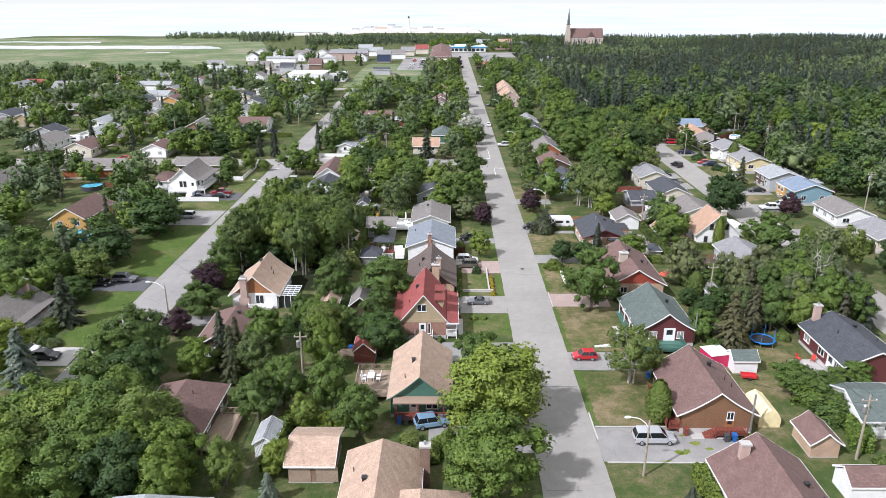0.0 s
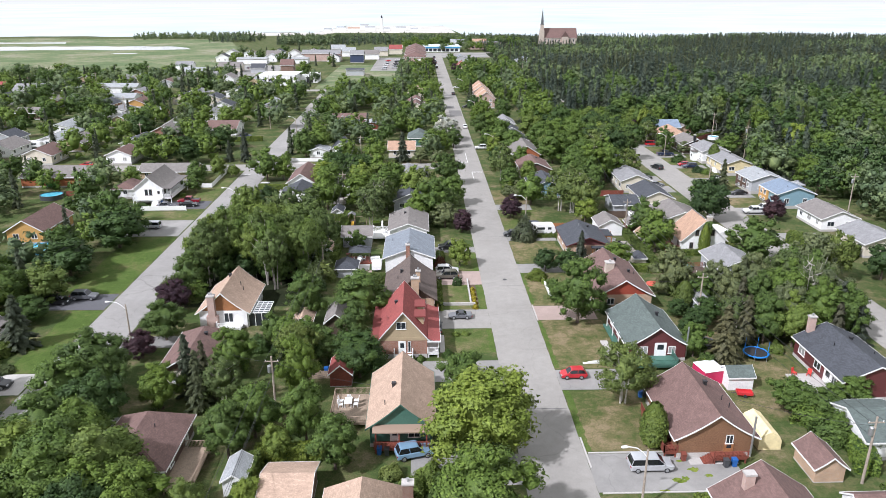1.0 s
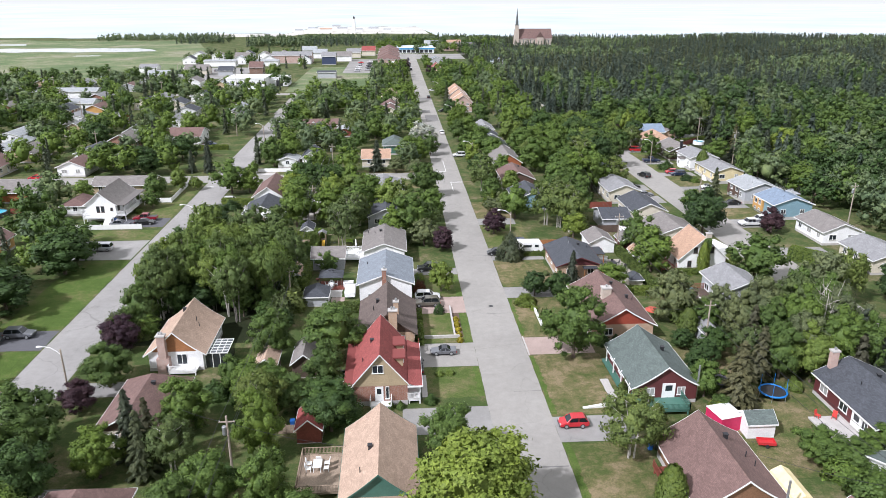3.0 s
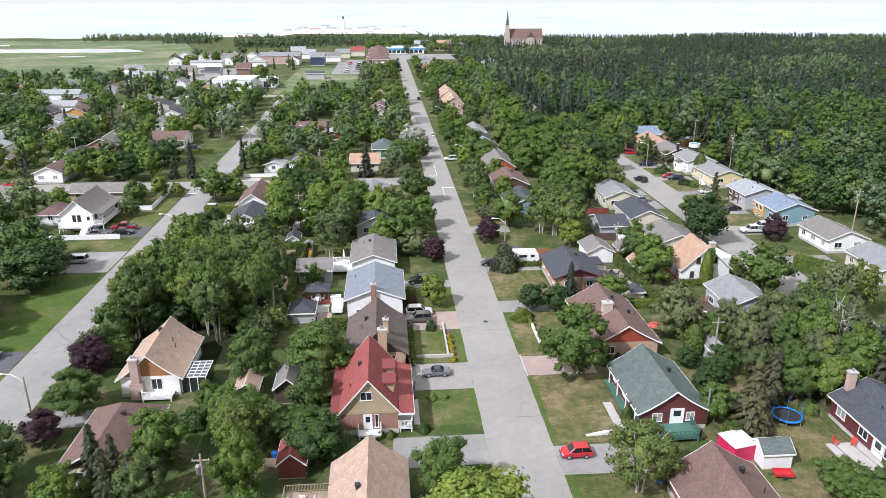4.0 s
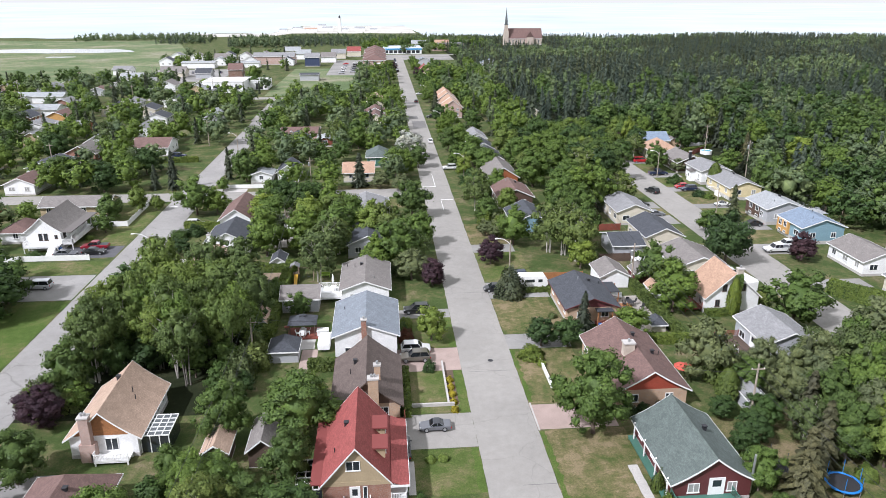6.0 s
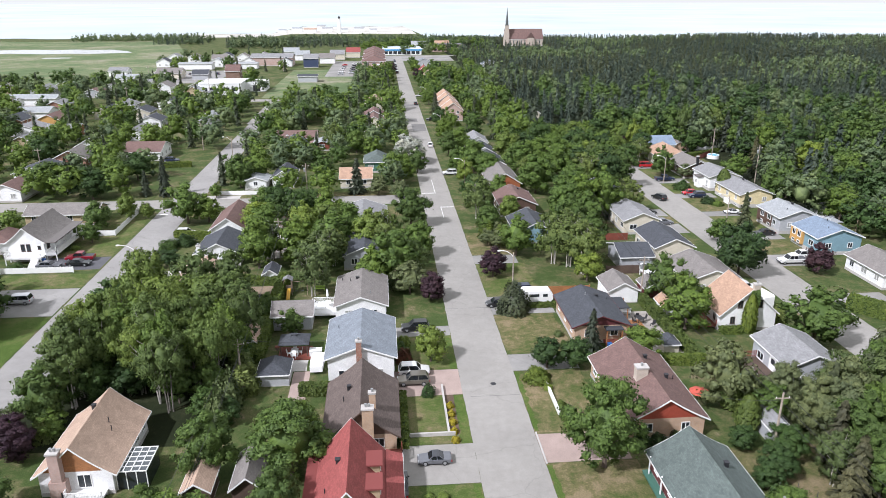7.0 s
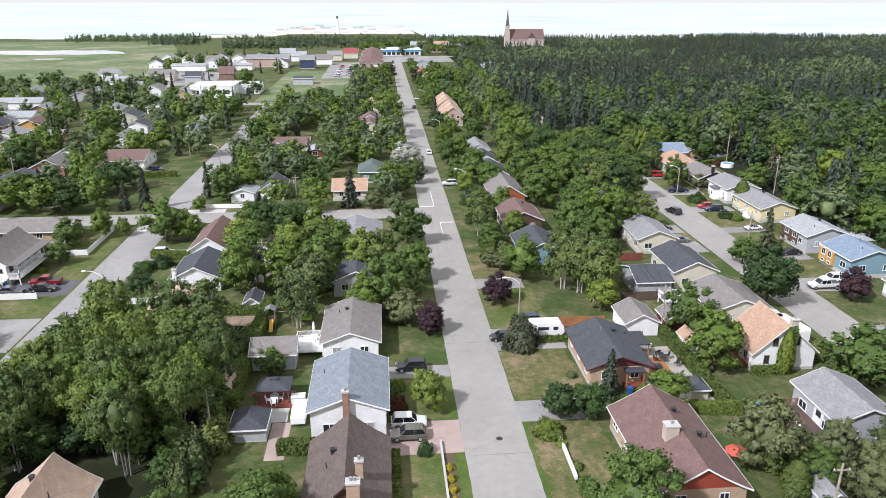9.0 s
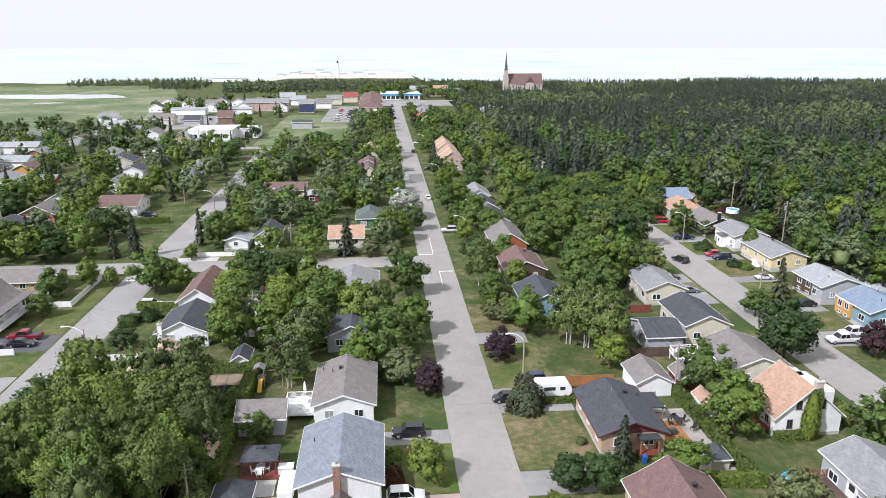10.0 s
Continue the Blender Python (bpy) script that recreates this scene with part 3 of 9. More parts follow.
def house(label, x0, x1, y0, y1, eave, ridge, roof, wall, axis="y", flare=0.0, hips=(0, 0), over=0.5, over_y=0.4, gable=None, base=0.5, trim=None, windows="auto", group="houses of the streets", name="house", category="house", shed=None, pane_bars=1, win_mat=None):
    """A house over a plan rectangle. Local x runs across the ridge, y along it. Returns the thing, its width and length."""
    w, l = (x1 - x0, y1 - y0) if axis == "y" else (y1 - y0, x1 - x0)
    h = thing(name, label, category, (x0 + x1) / 2, (y0 + y1) / 2, 0, 0 if axis == "y" else 90, group)
    PLOTS.append((x0, x1, y0, y1))
    bm, prof, ends = roof_mesh(w, l, eave, ridge, over, flare, hips[0], hips[1], over_y)
    rf = part("roof", bm, roof, h)
    part("fascia", fascia_mesh(prof, ends, *hips), trim or WHITE, rf, "painted trim board")
    zt = eave - 0.12
    if base:
        part("foundation", boxes((-w / 2 - 0.03, w / 2 + 0.03, -l / 2 - 0.03, l / 2 + 0.03, -0.3, base)), CONCRETE, h)
    part("wall", boxes((-w / 2, w / 2, -l / 2, l / 2, base, zt)), wall, h)
    for y, hip in ((-l / 2, hips[0]), (l / 2, hips[1])):
        if hip:
            continue
        pts = [p for p in prof if p[0] < w / 2 - 0.01]
        outline = [(-w / 2, zt)] + [(w / 2, zt)] + [(x, z - 0.14) for x, z in reversed(pts)] + [(-x, z - 0.14) for x, z in pts[1:]]
        outline = [q for i, q in enumerate(outline) if q[1] >= zt]
        gb = bmesh.new()
        t = 0.14
        ya, yb = (y, y + t) if y < 0 else (y - t, y)
        fr, bk = [gb.verts.new((x, ya, z)) for x, z in outline], [gb.verts.new((x, yb, z)) for x, z in outline]
        gb.faces.new(fr)
        gb.faces.new(list(reversed(bk)))
        for i in range(len(outline)):
            j = (i + 1) % len(outline)
            gb.faces.new((fr[j], fr[i], bk[i], bk[j]))
        part("gable", gb, gable or wall, h)
    if windows == "auto":
        rng = random.Random(int(abs(x0 * 7 + y0 * 13)))
        storeys = [base + 0.75] if eave < 4.8 else [base + 0.75, eave - 1.75]
        for z in storeys:
            far = y0 > 290 or x0 < -105
            for side, span in (("s", w), ("n", w), ("e", l), ("w", l)):
                n = max(1, int(span / 3.6))
                if side == "n" or (far and side == ("w" if x0 < 12 else "e")):
                    n = 1 if not far else 0
                for i in range(n):
                    p = -span / 2 + span * (i + 0.5) / n
                    if side == "e" and i == n // 2 and z == storeys[0]:
                        door(h, side, w, l, p, base)
                    else:
                        window(h, side, w, l, p, z, rng.choice((1.1, 1.3, 1.7)), min(1.2, eave - 0.35 - z), win_mat, pane_bars, rng.choice((PANE, PANE, CURTAIN_PANE)))
    return h, w, l


# ---------------------------------------------------------------- plants
def unit(v):
    return v / np.maximum(np.linalg.norm(v, axis=1, keepdims=True), 1e-6)


def cloud_mesh(c, nrm, size, rng, stretch=1.5, along=None, soft=None):
    """Leaf sprays as small uneven triangles: centres c, facing nrm, of the given sizes; soft is the way the foliage as a whole faces there."""
    n = len(c)
    nrm = unit(nrm)
    soft = nrm if soft is None else unit(soft)
    nrm = nrm * np.where(np.sum(nrm * soft, axis=1, keepdims=True) < 0, -1.0, 1.0)
    ref = along if along is not None else rng.normal(size=(n, 3))
    a = ref - nrm * np.sum(ref * nrm, axis=1, keepdims=True)
    a = a / np.maximum(np.linalg.norm(a, axis=1, keepdims=True), 1e-6)
    b = np.cross(nrm, a)
    s = size.reshape(-1, 1)
    a, b = a * s * 0.55 * stretch, b * s * 0.62
    k = rng.uniform(0.6, 1.3, (n, 3))
    v = np.stack([c - a * 0.7 - b * k[:, 0:1], c + a * k[:, 1:2], c - a * 0.5 + b * k[:, 2:3]], axis=1)
    return np.concatenate([v.reshape(-1, 3), np.repeat(soft, 3, axis=0)], axis=1)


def sprays_to_mesh(name, v):
    """A mesh of loose triangles: three columns of place, three of the facing."""
    v, facing = v[:, :3], v[:, 3:]
    me = bpy.data.meshes.new(name)
    n = len(v) // 3
    me.vertices.add(len(v))
    me.vertices.foreach_set("co", v.astype(np.float32).ravel())
    me.loops.add(n * 3)
    me.loops.foreach_set("vertex_index", np.arange(n * 3, dtype=np.int32))
    me.polygons.add(n)
    me.polygons.foreach_set("loop_start", np.arange(0, n * 3, 3, dtype=np.int32))
    me.update(calc_edges=True)
    me.attributes.new("custom_normal", "FLOAT_VECTOR", "POINT").data.foreach_set("vector", facing.astype(np.float32).ravel())
    return me


def sphere_dirs(rng, n):
    d = rng.normal(size=(n, 3))
    return d / np.linalg.norm(d, axis=1, keepdims=True)


def ball_soup(cen, rad, squash, rng):
    """Rough twenty-sided balls as loose triangles: the shaded insides of leaf clumps."""
    g = (1 + 5 ** 0.5) / 2
    p = np.array([(-1, g, 0), (1, g, 0), (-1, -g, 0), (1, -g, 0), (0, -1, g), (0, 1, g), (0, -1, -g), (0, 1, -g), (g, 0, -1), (g, 0, 1), (-g, 0, -1), (-g, 0, 1)]) / math.hypot(1, g)
    f = np.array([(0, 11, 5), (0, 5, 1), (0, 1, 7), (0, 7, 10), (0, 10, 11), (1, 5, 9), (5, 11, 4), (11, 10, 2), (10, 7, 6), (7, 1, 8), (3, 9, 4), (3, 4, 2), (3, 2, 6), (3, 6, 8), (3, 8, 9), (4, 9, 5), (2, 4, 11), (6, 2, 10), (8, 6, 7), (9, 8, 1)])
    k = rng.uniform(0.85, 1.12, (len(cen), 12, 1))
    d = p[None] * k
    v = cen[:, None, :] + d * rad[:, None, None] * np.array([1, 1, squash])
    return np.concatenate([v[:, f, :].reshape(-1, 3), unit(d[:, f, :].reshape(-1, 3))], axis=1)


def broadleaf_sprays(seed, count, size, clumps=40, airy=0.0, low=0.1, loose=0.55, core=0.8):
    """Crown of a broadleaf tree 10 m high and 4 m in radius: rounded clumps over a lumpy egg, leaves on each clump's upper side."""
    rng = np.random.default_rng(seed)
    n = np.arange(clumps) + 0.5                       # spread evenly, then jittered
    ph, zz = n * 2.39996 + seed, 1 - 1.84 * n / clumps
    q = np.sqrt(np.clip(1 - zz * zz, 0, 1))
    d = np.stack([np.cos(ph) * q, np.sin(ph) * q, zz], axis=1) + rng.normal(size=(clumps, 3)) * 0.16
    d = d / np.linalg.norm(d, axis=1, keepdims=True)
    half = 10 * (1 - low) / 2
    cz = 10 - half
    th = np.arctan2(d[:, 1:2], d[:, 0:1])
    lump = 1 + 0.12 * np.sin(2 * th + seed) + 0.1 * np.sin(3 * th + 4 * d[:, 2:3] + 2 * seed)
    cr = rng.uniform(0.5, 1.3, clumps) * (40 / clumps) ** 0.42 * (1 - airy * 0.22)
    rad = rng.uniform(0.45, 1.0, (clumps, 1)) ** 0.7
    cen = d * rad * lump * np.array([[3.1, 3.1, half - 0.85]]) + np.array([[0, 0, cz]])
    cen[:, :2] *= 1.06 - 0.26 * np.clip((cen[:, 2:3] - cz) / half, 0, 1) ** 1.5
    which = rng.choice(clumps, count, p=cr ** 2 / np.sum(cr ** 2))
    out = cen[which] - np.array([[0, 0, cz - 1.0]])
    out = out / np.linalg.norm(out, axis=1, keepdims=True)
    e = sphere_dirs(rng, count) + out * 0.75 + np.array([[0, 0, 0.35]])
    e = e / np.linalg.norm(e, axis=1, keepdims=True)
    rr = (cr[which] * (0.88 + 0.3 * rng.normal(size=count).clip(-1.6, 2.2 + airy))).reshape(-1, 1)
    c = cen[which] + e * rr * np.array([[1.0, 1.0, 0.92]])
    c[:, 2] = np.maximum(c[:, 2], 0.9 + rng.uniform(0, 0.6, count))
    nrm = e + rng.normal(size=(count, 3)) * loose + np.array([[0, 0, 0.2]])
    soft = e * 0.75 + out * 0.35 + rng.normal(size=(count, 3)) * 0.16
    v = cloud_mesh(c, nrm, size * rng.uniform(0.6, 1.4, count), rng, 1.35, None, soft)
    return np.concatenate([v, ball_soup(cen, cr * (core - airy * 0.4), 0.9, rng), ball_soup(np.array([[0, 0, cz]]), np.array([2.5 * core - airy * 0.8]), half / 3.2, rng)])


def conifer_sprays(seed, count, size, ragged=0.25, column=False):
    """Crown of a spruce 10 m high and 3 m in radius, branch by branch in drooping tiers; or a close column."""
    rng = np.random.default_rng(seed)
    if column:
        z = 0.5 + 9.5 * rng.uniform(0, 1, count) ** 0.85
        rad = 3.0 * np.clip(np.sin(np.clip(z / 10, 0.02, 1) ** 0.75 * math.pi * 0.98), 0.05, 1) ** 0.55
        ang = rng.uniform(0, math.tau, count)
        lobe = 1 + ragged * (0.5 * np.sin(ang * 5 + z * 3.1 + seed) + 0.4 * np.sin(ang * 9 - z * 5.3))
        k = rng.uniform(0.55, 1.05, count) ** 0.6 * lobe
        c = np.stack([np.cos(ang) * rad * k, np.sin(ang) * rad * k, z], axis=1)
        along = np.stack([np.cos(ang), np.sin(ang), np.full(count, 1.2)], axis=1)
        up = np.stack([np.cos(ang) * 0.8, np.sin(ang) * 0.8, np.full(count, 0.25)], axis=1)
    else:
        tiers, arms = 15, 10
        i = np.minimum((rng.uniform(0, 1, count) ** 1.55 * tiers).astype(int), tiers - 1)
        j = rng.integers(0, arms, count)
        zt = 0.9 + 9.0 * (i / tiers) ** 0.93 + rng.normal(0, 0.25, (tiers, arms))[i, j]
        reach = 3.0 * np.clip(1 - zt / 10.2, 0.03, 1) ** 0.8 * rng.uniform(1 - ragged * 1.7, 1.12, (tiers, arms))[i, j]
        ang = (rng.uniform(0, math.tau, tiers)[i] + j * math.tau / arms + rng.normal(0, 0.2, (tiers, arms))[i, j])
        s = rng.uniform(0.04, 1, count) ** 0.62
        side = rng.normal(0, 0.2, count) * (0.35 + reach * 0.3) * (1.15 - s * 0.6)
        c = np.stack([np.cos(ang) * reach * s - np.sin(ang) * side, np.sin(ang) * reach * s + np.cos(ang) * side, zt - reach * (0.16 + 0.3 * s * s) + rng.normal(0, 0.07, count) + 0.4], axis=1)
        c[:, 2] = np.clip(c[:, 2], 0.25, 10.0)
        along = np.stack([np.cos(ang), np.sin(ang), -0.3 - 0.5 * s], axis=1)
        up = np.stack([np.cos(ang) * 0.5, np.sin(ang) * 0.5, np.full(count, 0.95)], axis=1)
    soft = np.stack([np.cos(ang), np.sin(ang), np.full(count, 0.5)], axis=1) + rng.normal(size=(count, 3)) * 0.22
    v = cloud_mesh(c, up + rng.normal(size=(count, 3)) * 0.3, size * rng.uniform(0.6, 1.3, count), rng, 1.9, along + rng.normal(size=(count, 3)) * 0.3, soft)
    zz = np.array([1.6, 3.2, 4.8, 6.3])
    return np.concatenate([v, ball_soup(np.stack([0 * zz, 0 * zz, zz], axis=1), 1.5 * (1 - zz / 10.5), 1.1, rng)])


def shrub_sprays(seed, count, size):
    """A rounded shrub 2 m high and 1 m in radius, leafy to the ground."""
    rng = np.random.default_rng(seed)
    d = sphere_dirs(rng, count)
    d[:, 2] = np.abs(d[:, 2]) * 1.1 - 0.12
    lump = 1 + 0.13 * np.sin(d[:, 0] * 6 + seed) + 0.11 * np.sin(d[:, 1] * 7 + 2 * d[:, 2] + seed)
    c = d * (rng.uniform(0.72, 1.04, count) * lump).reshape(-1, 1)
    c = np.stack([c[:, 0], c[:, 1], np.clip(c[:, 2] * 1.85 + 0.1, 0.03, 3)], axis=1)
    return cloud_mesh(c, d + rng.normal(size=(count, 3)) * 0.5 + np.array([[0, 0, 0.3]]), size * rng.uniform(0.6, 1.3, count), rng, soft=d + rng.normal(size=(count, 3)) * 0.3)


def trunk_mesh(seed, stems=1, limbs=6, height=6.5, r=0.2, spread=2.4):
    rng = random.Random(seed)
    bm = bmesh.new()
    for s in range(stems):
        a = math.tau * s / max(1, stems) + rng.uniform(0, 1)
        off = 0.0 if stems == 1 else 0.35
        lean = rng.uniform(0.2, 0.6) if stems == 1 else rng.uniform(0.6, 1.3)
        bx, by = math.cos(a) * off, math.sin(a) * off
        pts = [(bx + math.cos(a) * lean * t * t, by + math.sin(a) * lean * t * t, height * t - (0.3 if t == 0 else 0)) for t in (0, 0.08, 0.35, 0.65, 1)]
        k = r / stems ** 0.5
        tube(bm, pts, [k * 1.5, k * 1.1, k * 0.9, k * 0.65, k * 0.25], 7)
        for i in range(limbs // stems):
            t = rng.uniform(0.35, 0.85)
            b = rng.uniform(0, math.tau)
            o = (bx + math.cos(a) * lean * t * t, by + math.sin(a) * lean * t * t, height * t)
            g = spread * rng.uniform(0.6, 1.1)
            tube(bm, [o, (o[0] + math.cos(b) * g * 0.5, o[1] + math.sin(b) * g * 0.5, o[2] + g * 0.4), (o[0] + math.cos(b) * g, o[1] + math.sin(b) * g, o[2] + g * 0.95)], [k * 0.5, k * 0.36, k * 0.1], 5)
    me = bpy.data.meshes.new("trunk")
    bm.to_mesh(me)
    bm.free()
    return me


PLANTS = {}
PLANT_WORDS = {
    "m": ("maple", "broadleaf tree with a full mid-green rounded crown"), "d": ("linden", "broadleaf tree with a dense dark green crown"),
    "l": ("ash_tree", "broadleaf tree with a light yellow-green crown"), "b": ("birch", "tall birch with pale stems and an airy grey-green crown"),
    "h": ("birch", "tall woodland birch with bare stems and a high crown"),
    "s": ("spruce", "dark green spruce with drooping tiered branches"), "k": ("spruce", "dry brownish spruce with thin tiered branches"), "u": ("blue_spruce", "silvery blue spruce with dense tiered branches"),
    "c": ("cedar", "narrow upright cedar with close green sprays"), "p": ("purple_cherry", "small tree with a dark purple leafy crown"),
    "v": ("silver_maple", "broadleaf tree with a soft grey-green crown"), "w": ("silver_poplar", "broadleaf tree with silvery white leaves"), "r": ("shrub", "rounded green leafy shrub"),
}


def plant_mesh(kind, lod, variant):
    key = (kind, lod, variant)
    if key not in PLANTS:
        seed = variant * 17 + ord(kind)
        k = (1.0, 0.33, 0.1)[lod]
        sz = (1.0, 1.65, 3.0)[lod]
        if kind in "mdlpwv":
            q = broadleaf_sprays(seed, int(9600 * k), 0.195 * sz, 74 if lod == 0 else 46, 0.0, 0.0)
        elif kind in "bh":
            q = broadleaf_sprays(seed, int(9000 * k), 0.18 * sz, 74 if lod == 0 else 46, 0.6, 0.27 if kind == "h" else 0.08, 0.6)
        elif kind in "suk":
            q = conifer_sprays(seed, int(7600 * (1.0, 0.5, 0.12)[lod]), 0.27 * (1.0, 1.3, 2.6)[lod])
        elif kind == "c":
            q = conifer_sprays(seed, int(4600 * k), 0.34 * sz, 0.12, True)
        else:
            q = shrub_sprays(seed, int(1900 * (1.0, 0.8, 0.3)[lod]), 0.14 * (1.0, 1.1, 1.8)[lod])
        crown = sprays_to_mesh("crown", q)
        crown.materials.append(LEAF[kind])
        stem = None
        if kind in "bh":
            stem = trunk_mesh(seed, 3, 12, 8.2, 0.17, 2.1)
            stem.materials.append(PALE_BARK if kind == "b" or variant == 0 else GREY_BARK)
        elif kind in "suck":
            bm = pipe([(0, 0, -0.3), (0, 0, 4), (0, 0, 9.6)], [0.2, 0.13, 0.02], 6)
            stem = bpy.data.meshes.new("trunk")
            bm.to_mesh(stem)
            bm.free()
            stem.materials.append(BARK)
        elif kind == "r":
            bm = pipe([(0, 0, -0.1), (0, 0, 0.9)], [0.07, 0.03], 5)
            stem = bpy.data.meshes.new("trunk")
            bm.to_mesh(stem)
            bm.free()
            stem.materials.append(BARK)
        else:
            stem = trunk_mesh(seed, 1, 7)
            stem.materials.append(BARK)
        PLANTS[key] = (crown, stem)
    return PLANTS[key]


TREE_SEED = random.Random(5)
PLANTED = []


def tree(kind, x, y, h, r, group="street trees", lod=None):
    if lod is None:
        lod = 0 if y < 126 or group == "birch grove" and kind == "h" and y < 150 else 1 if y < 300 else 2
    word, label = PLANT_WORDS[kind]
    crown, stem = plant_mesh(kind, lod, TREE_SEED.randrange(4))
    if lod == 2:
        label = label.replace("tree", "tree of the far blocks") if "tree" in label else label
    ob = thing(word, label, "shrub" if kind == "r" else "tree", x, y, 0, TREE_SEED.uniform(0, 360), group)
    if kind != "r":
        PLANTED.append((x, y, 3.4))
    r0, h0 = (1.0, 2.0) if kind == "r" else (3.0, 10.0) if kind in "suck" else (4.0, 10.0)
    ob.scale = (r / r0, r / r0, h / h0)
    part_mesh("trunk", stem, None, ob)
    part_mesh("crown", crown, None, ob)
    return ob


def trees(rows, group):
    for k, x, y, h, r in rows:
        tree(k, x, y, h, r, group)


def hedge(x0, y0, x1, y1, width, h, material=None, label="clipped green cedar hedge", density=75):
    """A clipped hedge along a line: sprays over the sides and the top of a close core."""
    d = Vector((x1 - x0, y1 - y0))
    length = d.length
    rng = np.random.default_rng(int(abs(x0 * 3 + y0)))
    n = int(density * (length * (width + 2 * h) + 2 * width * h))
    u, s = rng.uniform(0, length, n), rng.uniform(-h, width + h, n)
    wob = 0.06 * np.sin(u * 2.1) + 0.05 * np.sin(u * 5.3)
    onL, onR = s < 0, s > width
    px = np.where(onL, -width / 2 + wob, np.where(onR, width / 2 + wob, s - width / 2))
    pz = np.where(onL, h + s, np.where(onR, h - (s - width), h + wob))
    cap = rng.uniform(0, 1, n) < 2 * width * h / (length * (width + 2 * h) + 2 * width * h)
    u = np.where(cap, np.where(rng.uniform(0, 1, n) < 0.5, 0, length), u)
    px = np.where(cap, rng.uniform(-width / 2, width / 2, n), px)
    pz = np.where(cap, rng.uniform(0, h, n), pz)
    c = np.stack([u, px, np.maximum(pz, 0.05)], axis=1) + rng.normal(size=(n, 3)) * 0.06
    nrm = np.stack([np.where(cap, np.sign(u - length / 2), 0), np.where(onL, -1.0, np.where(onR, 1.0, 0)), np.where(onL | onR, 0.25, 1.0)], axis=1)
    v = cloud_mesh(c, nrm + rng.normal(size=(n, 3)) * 0.5, 0.24 * rng.uniform(0.6, 1.3, n), rng)
    me = sprays_to_mesh("hedge", v)
    ob = thing("hedge", label, "hedge", x0, y0, 0, math.degrees(math.atan2(d.y, d.x)), "garden hedges")
    part_mesh("leaves", me, material or LEAF["c"], ob)
    part("core", boxes((0.08, length - 0.08, -width / 2 + 0.1, width / 2 - 0.1, 0, h - 0.1)), LEAF["d"], ob)
    return ob


def woods(name, label, spots, templates, seed, material_names):
    """Uncountable trees joined into one mesh a kind: spots (x, y, h, r) with a template each."""
    rng = np.random.default_rng(seed)
    out = []
    for x, y, h, r in spots:
        x, y = lay(x, y)
        t = templates[rng.integers(0, len(templates))]
        a = rng.uniform(0, math.tau)
        ca, sa = math.cos(a), math.sin(a)
        q = np.empty_like(t)
        q[:, 0] = (t[:, 0] * ca - t[:, 1] * sa) * r + x
        q[:, 1] = (t[:, 0] * sa + t[:, 1] * ca) * r + y
        q[:, 2] = t[:, 2] * h
        q[:, 3] = t[:, 3] * ca - t[:, 4] * sa
        q[:, 4] = t[:, 3] * sa + t[:, 4] * ca
        q[:, 5] = t[:, 5]
        out.append(q)
    me = sprays_to_mesh(name, np.concatenate(out))
    me.materials.append(material_names)
    ob = new(name, me)
    return tagged(ob, label, "woods", kind="stuff")


# ---------------------------------------------------------------- vehicles
PAINTS = {}


def car_paint(c):
    if c not in PAINTS:
        PAINTS[c] = paint("car_paint", c)
    return PAINTS[c]


CAR_SHAPES = {   # length, width, sill, belt, roof, hood end, windscreen top, rear top, tail
    "sedan": (4.6, 1.8, 0.28, 0.92, 1.44, 1.05, 0.35, -1.0, -1.65),
    "hatch": (3.8, 1.68, 0.28, 0.93, 1.50, 1.0, 0.35, -1.35, -1.8),
    "suv": (4.6, 1.85, 0.34, 1.05, 1.72, 1.0, 0.35, -1.8, -2.15),
    "van": (5.1, 1.98, 0.30, 1.05, 1.76, 1.55, 0.75, -2.2, -2.5),
    "roadster": (4.0, 1.72, 0.25, 0.80, 1.22, 0.75, 0.25, -0.55, -1.1),
    "pickup": (5.7, 2.0, 0.42, 1.15, 1.85, 1.35, 0.7, -0.75, -0.9),
}


def loft(bm, outline, half, inset):
    """A side outline (y, z) swept across the width, its edges rounded by an inset."""
    cy, cz = sum(p[0] for p in outline) / len(outline), sum(p[1] for p in outline) / len(outline)
    rings = []
    for x, k in ((-half, inset), (-half + 0.09, 0), (half - 0.09, 0), (half, inset)):
        rings.append([bm.verts.new((x, y + (cy - y) * k * 0.5, z + (cz - z) * k)) for y, z in outline])
    n = len(outline)
    for r0, r1 in zip(rings, rings[1:]):
        for i in range(n):
            bm.faces.new((r0[i], r1[i], r1[(i + 1) % n], r0[(i + 1) % n]))
    bm.faces.new(rings[0])
    bm.faces.new(list(reversed(rings[-1])))


CARS = {}


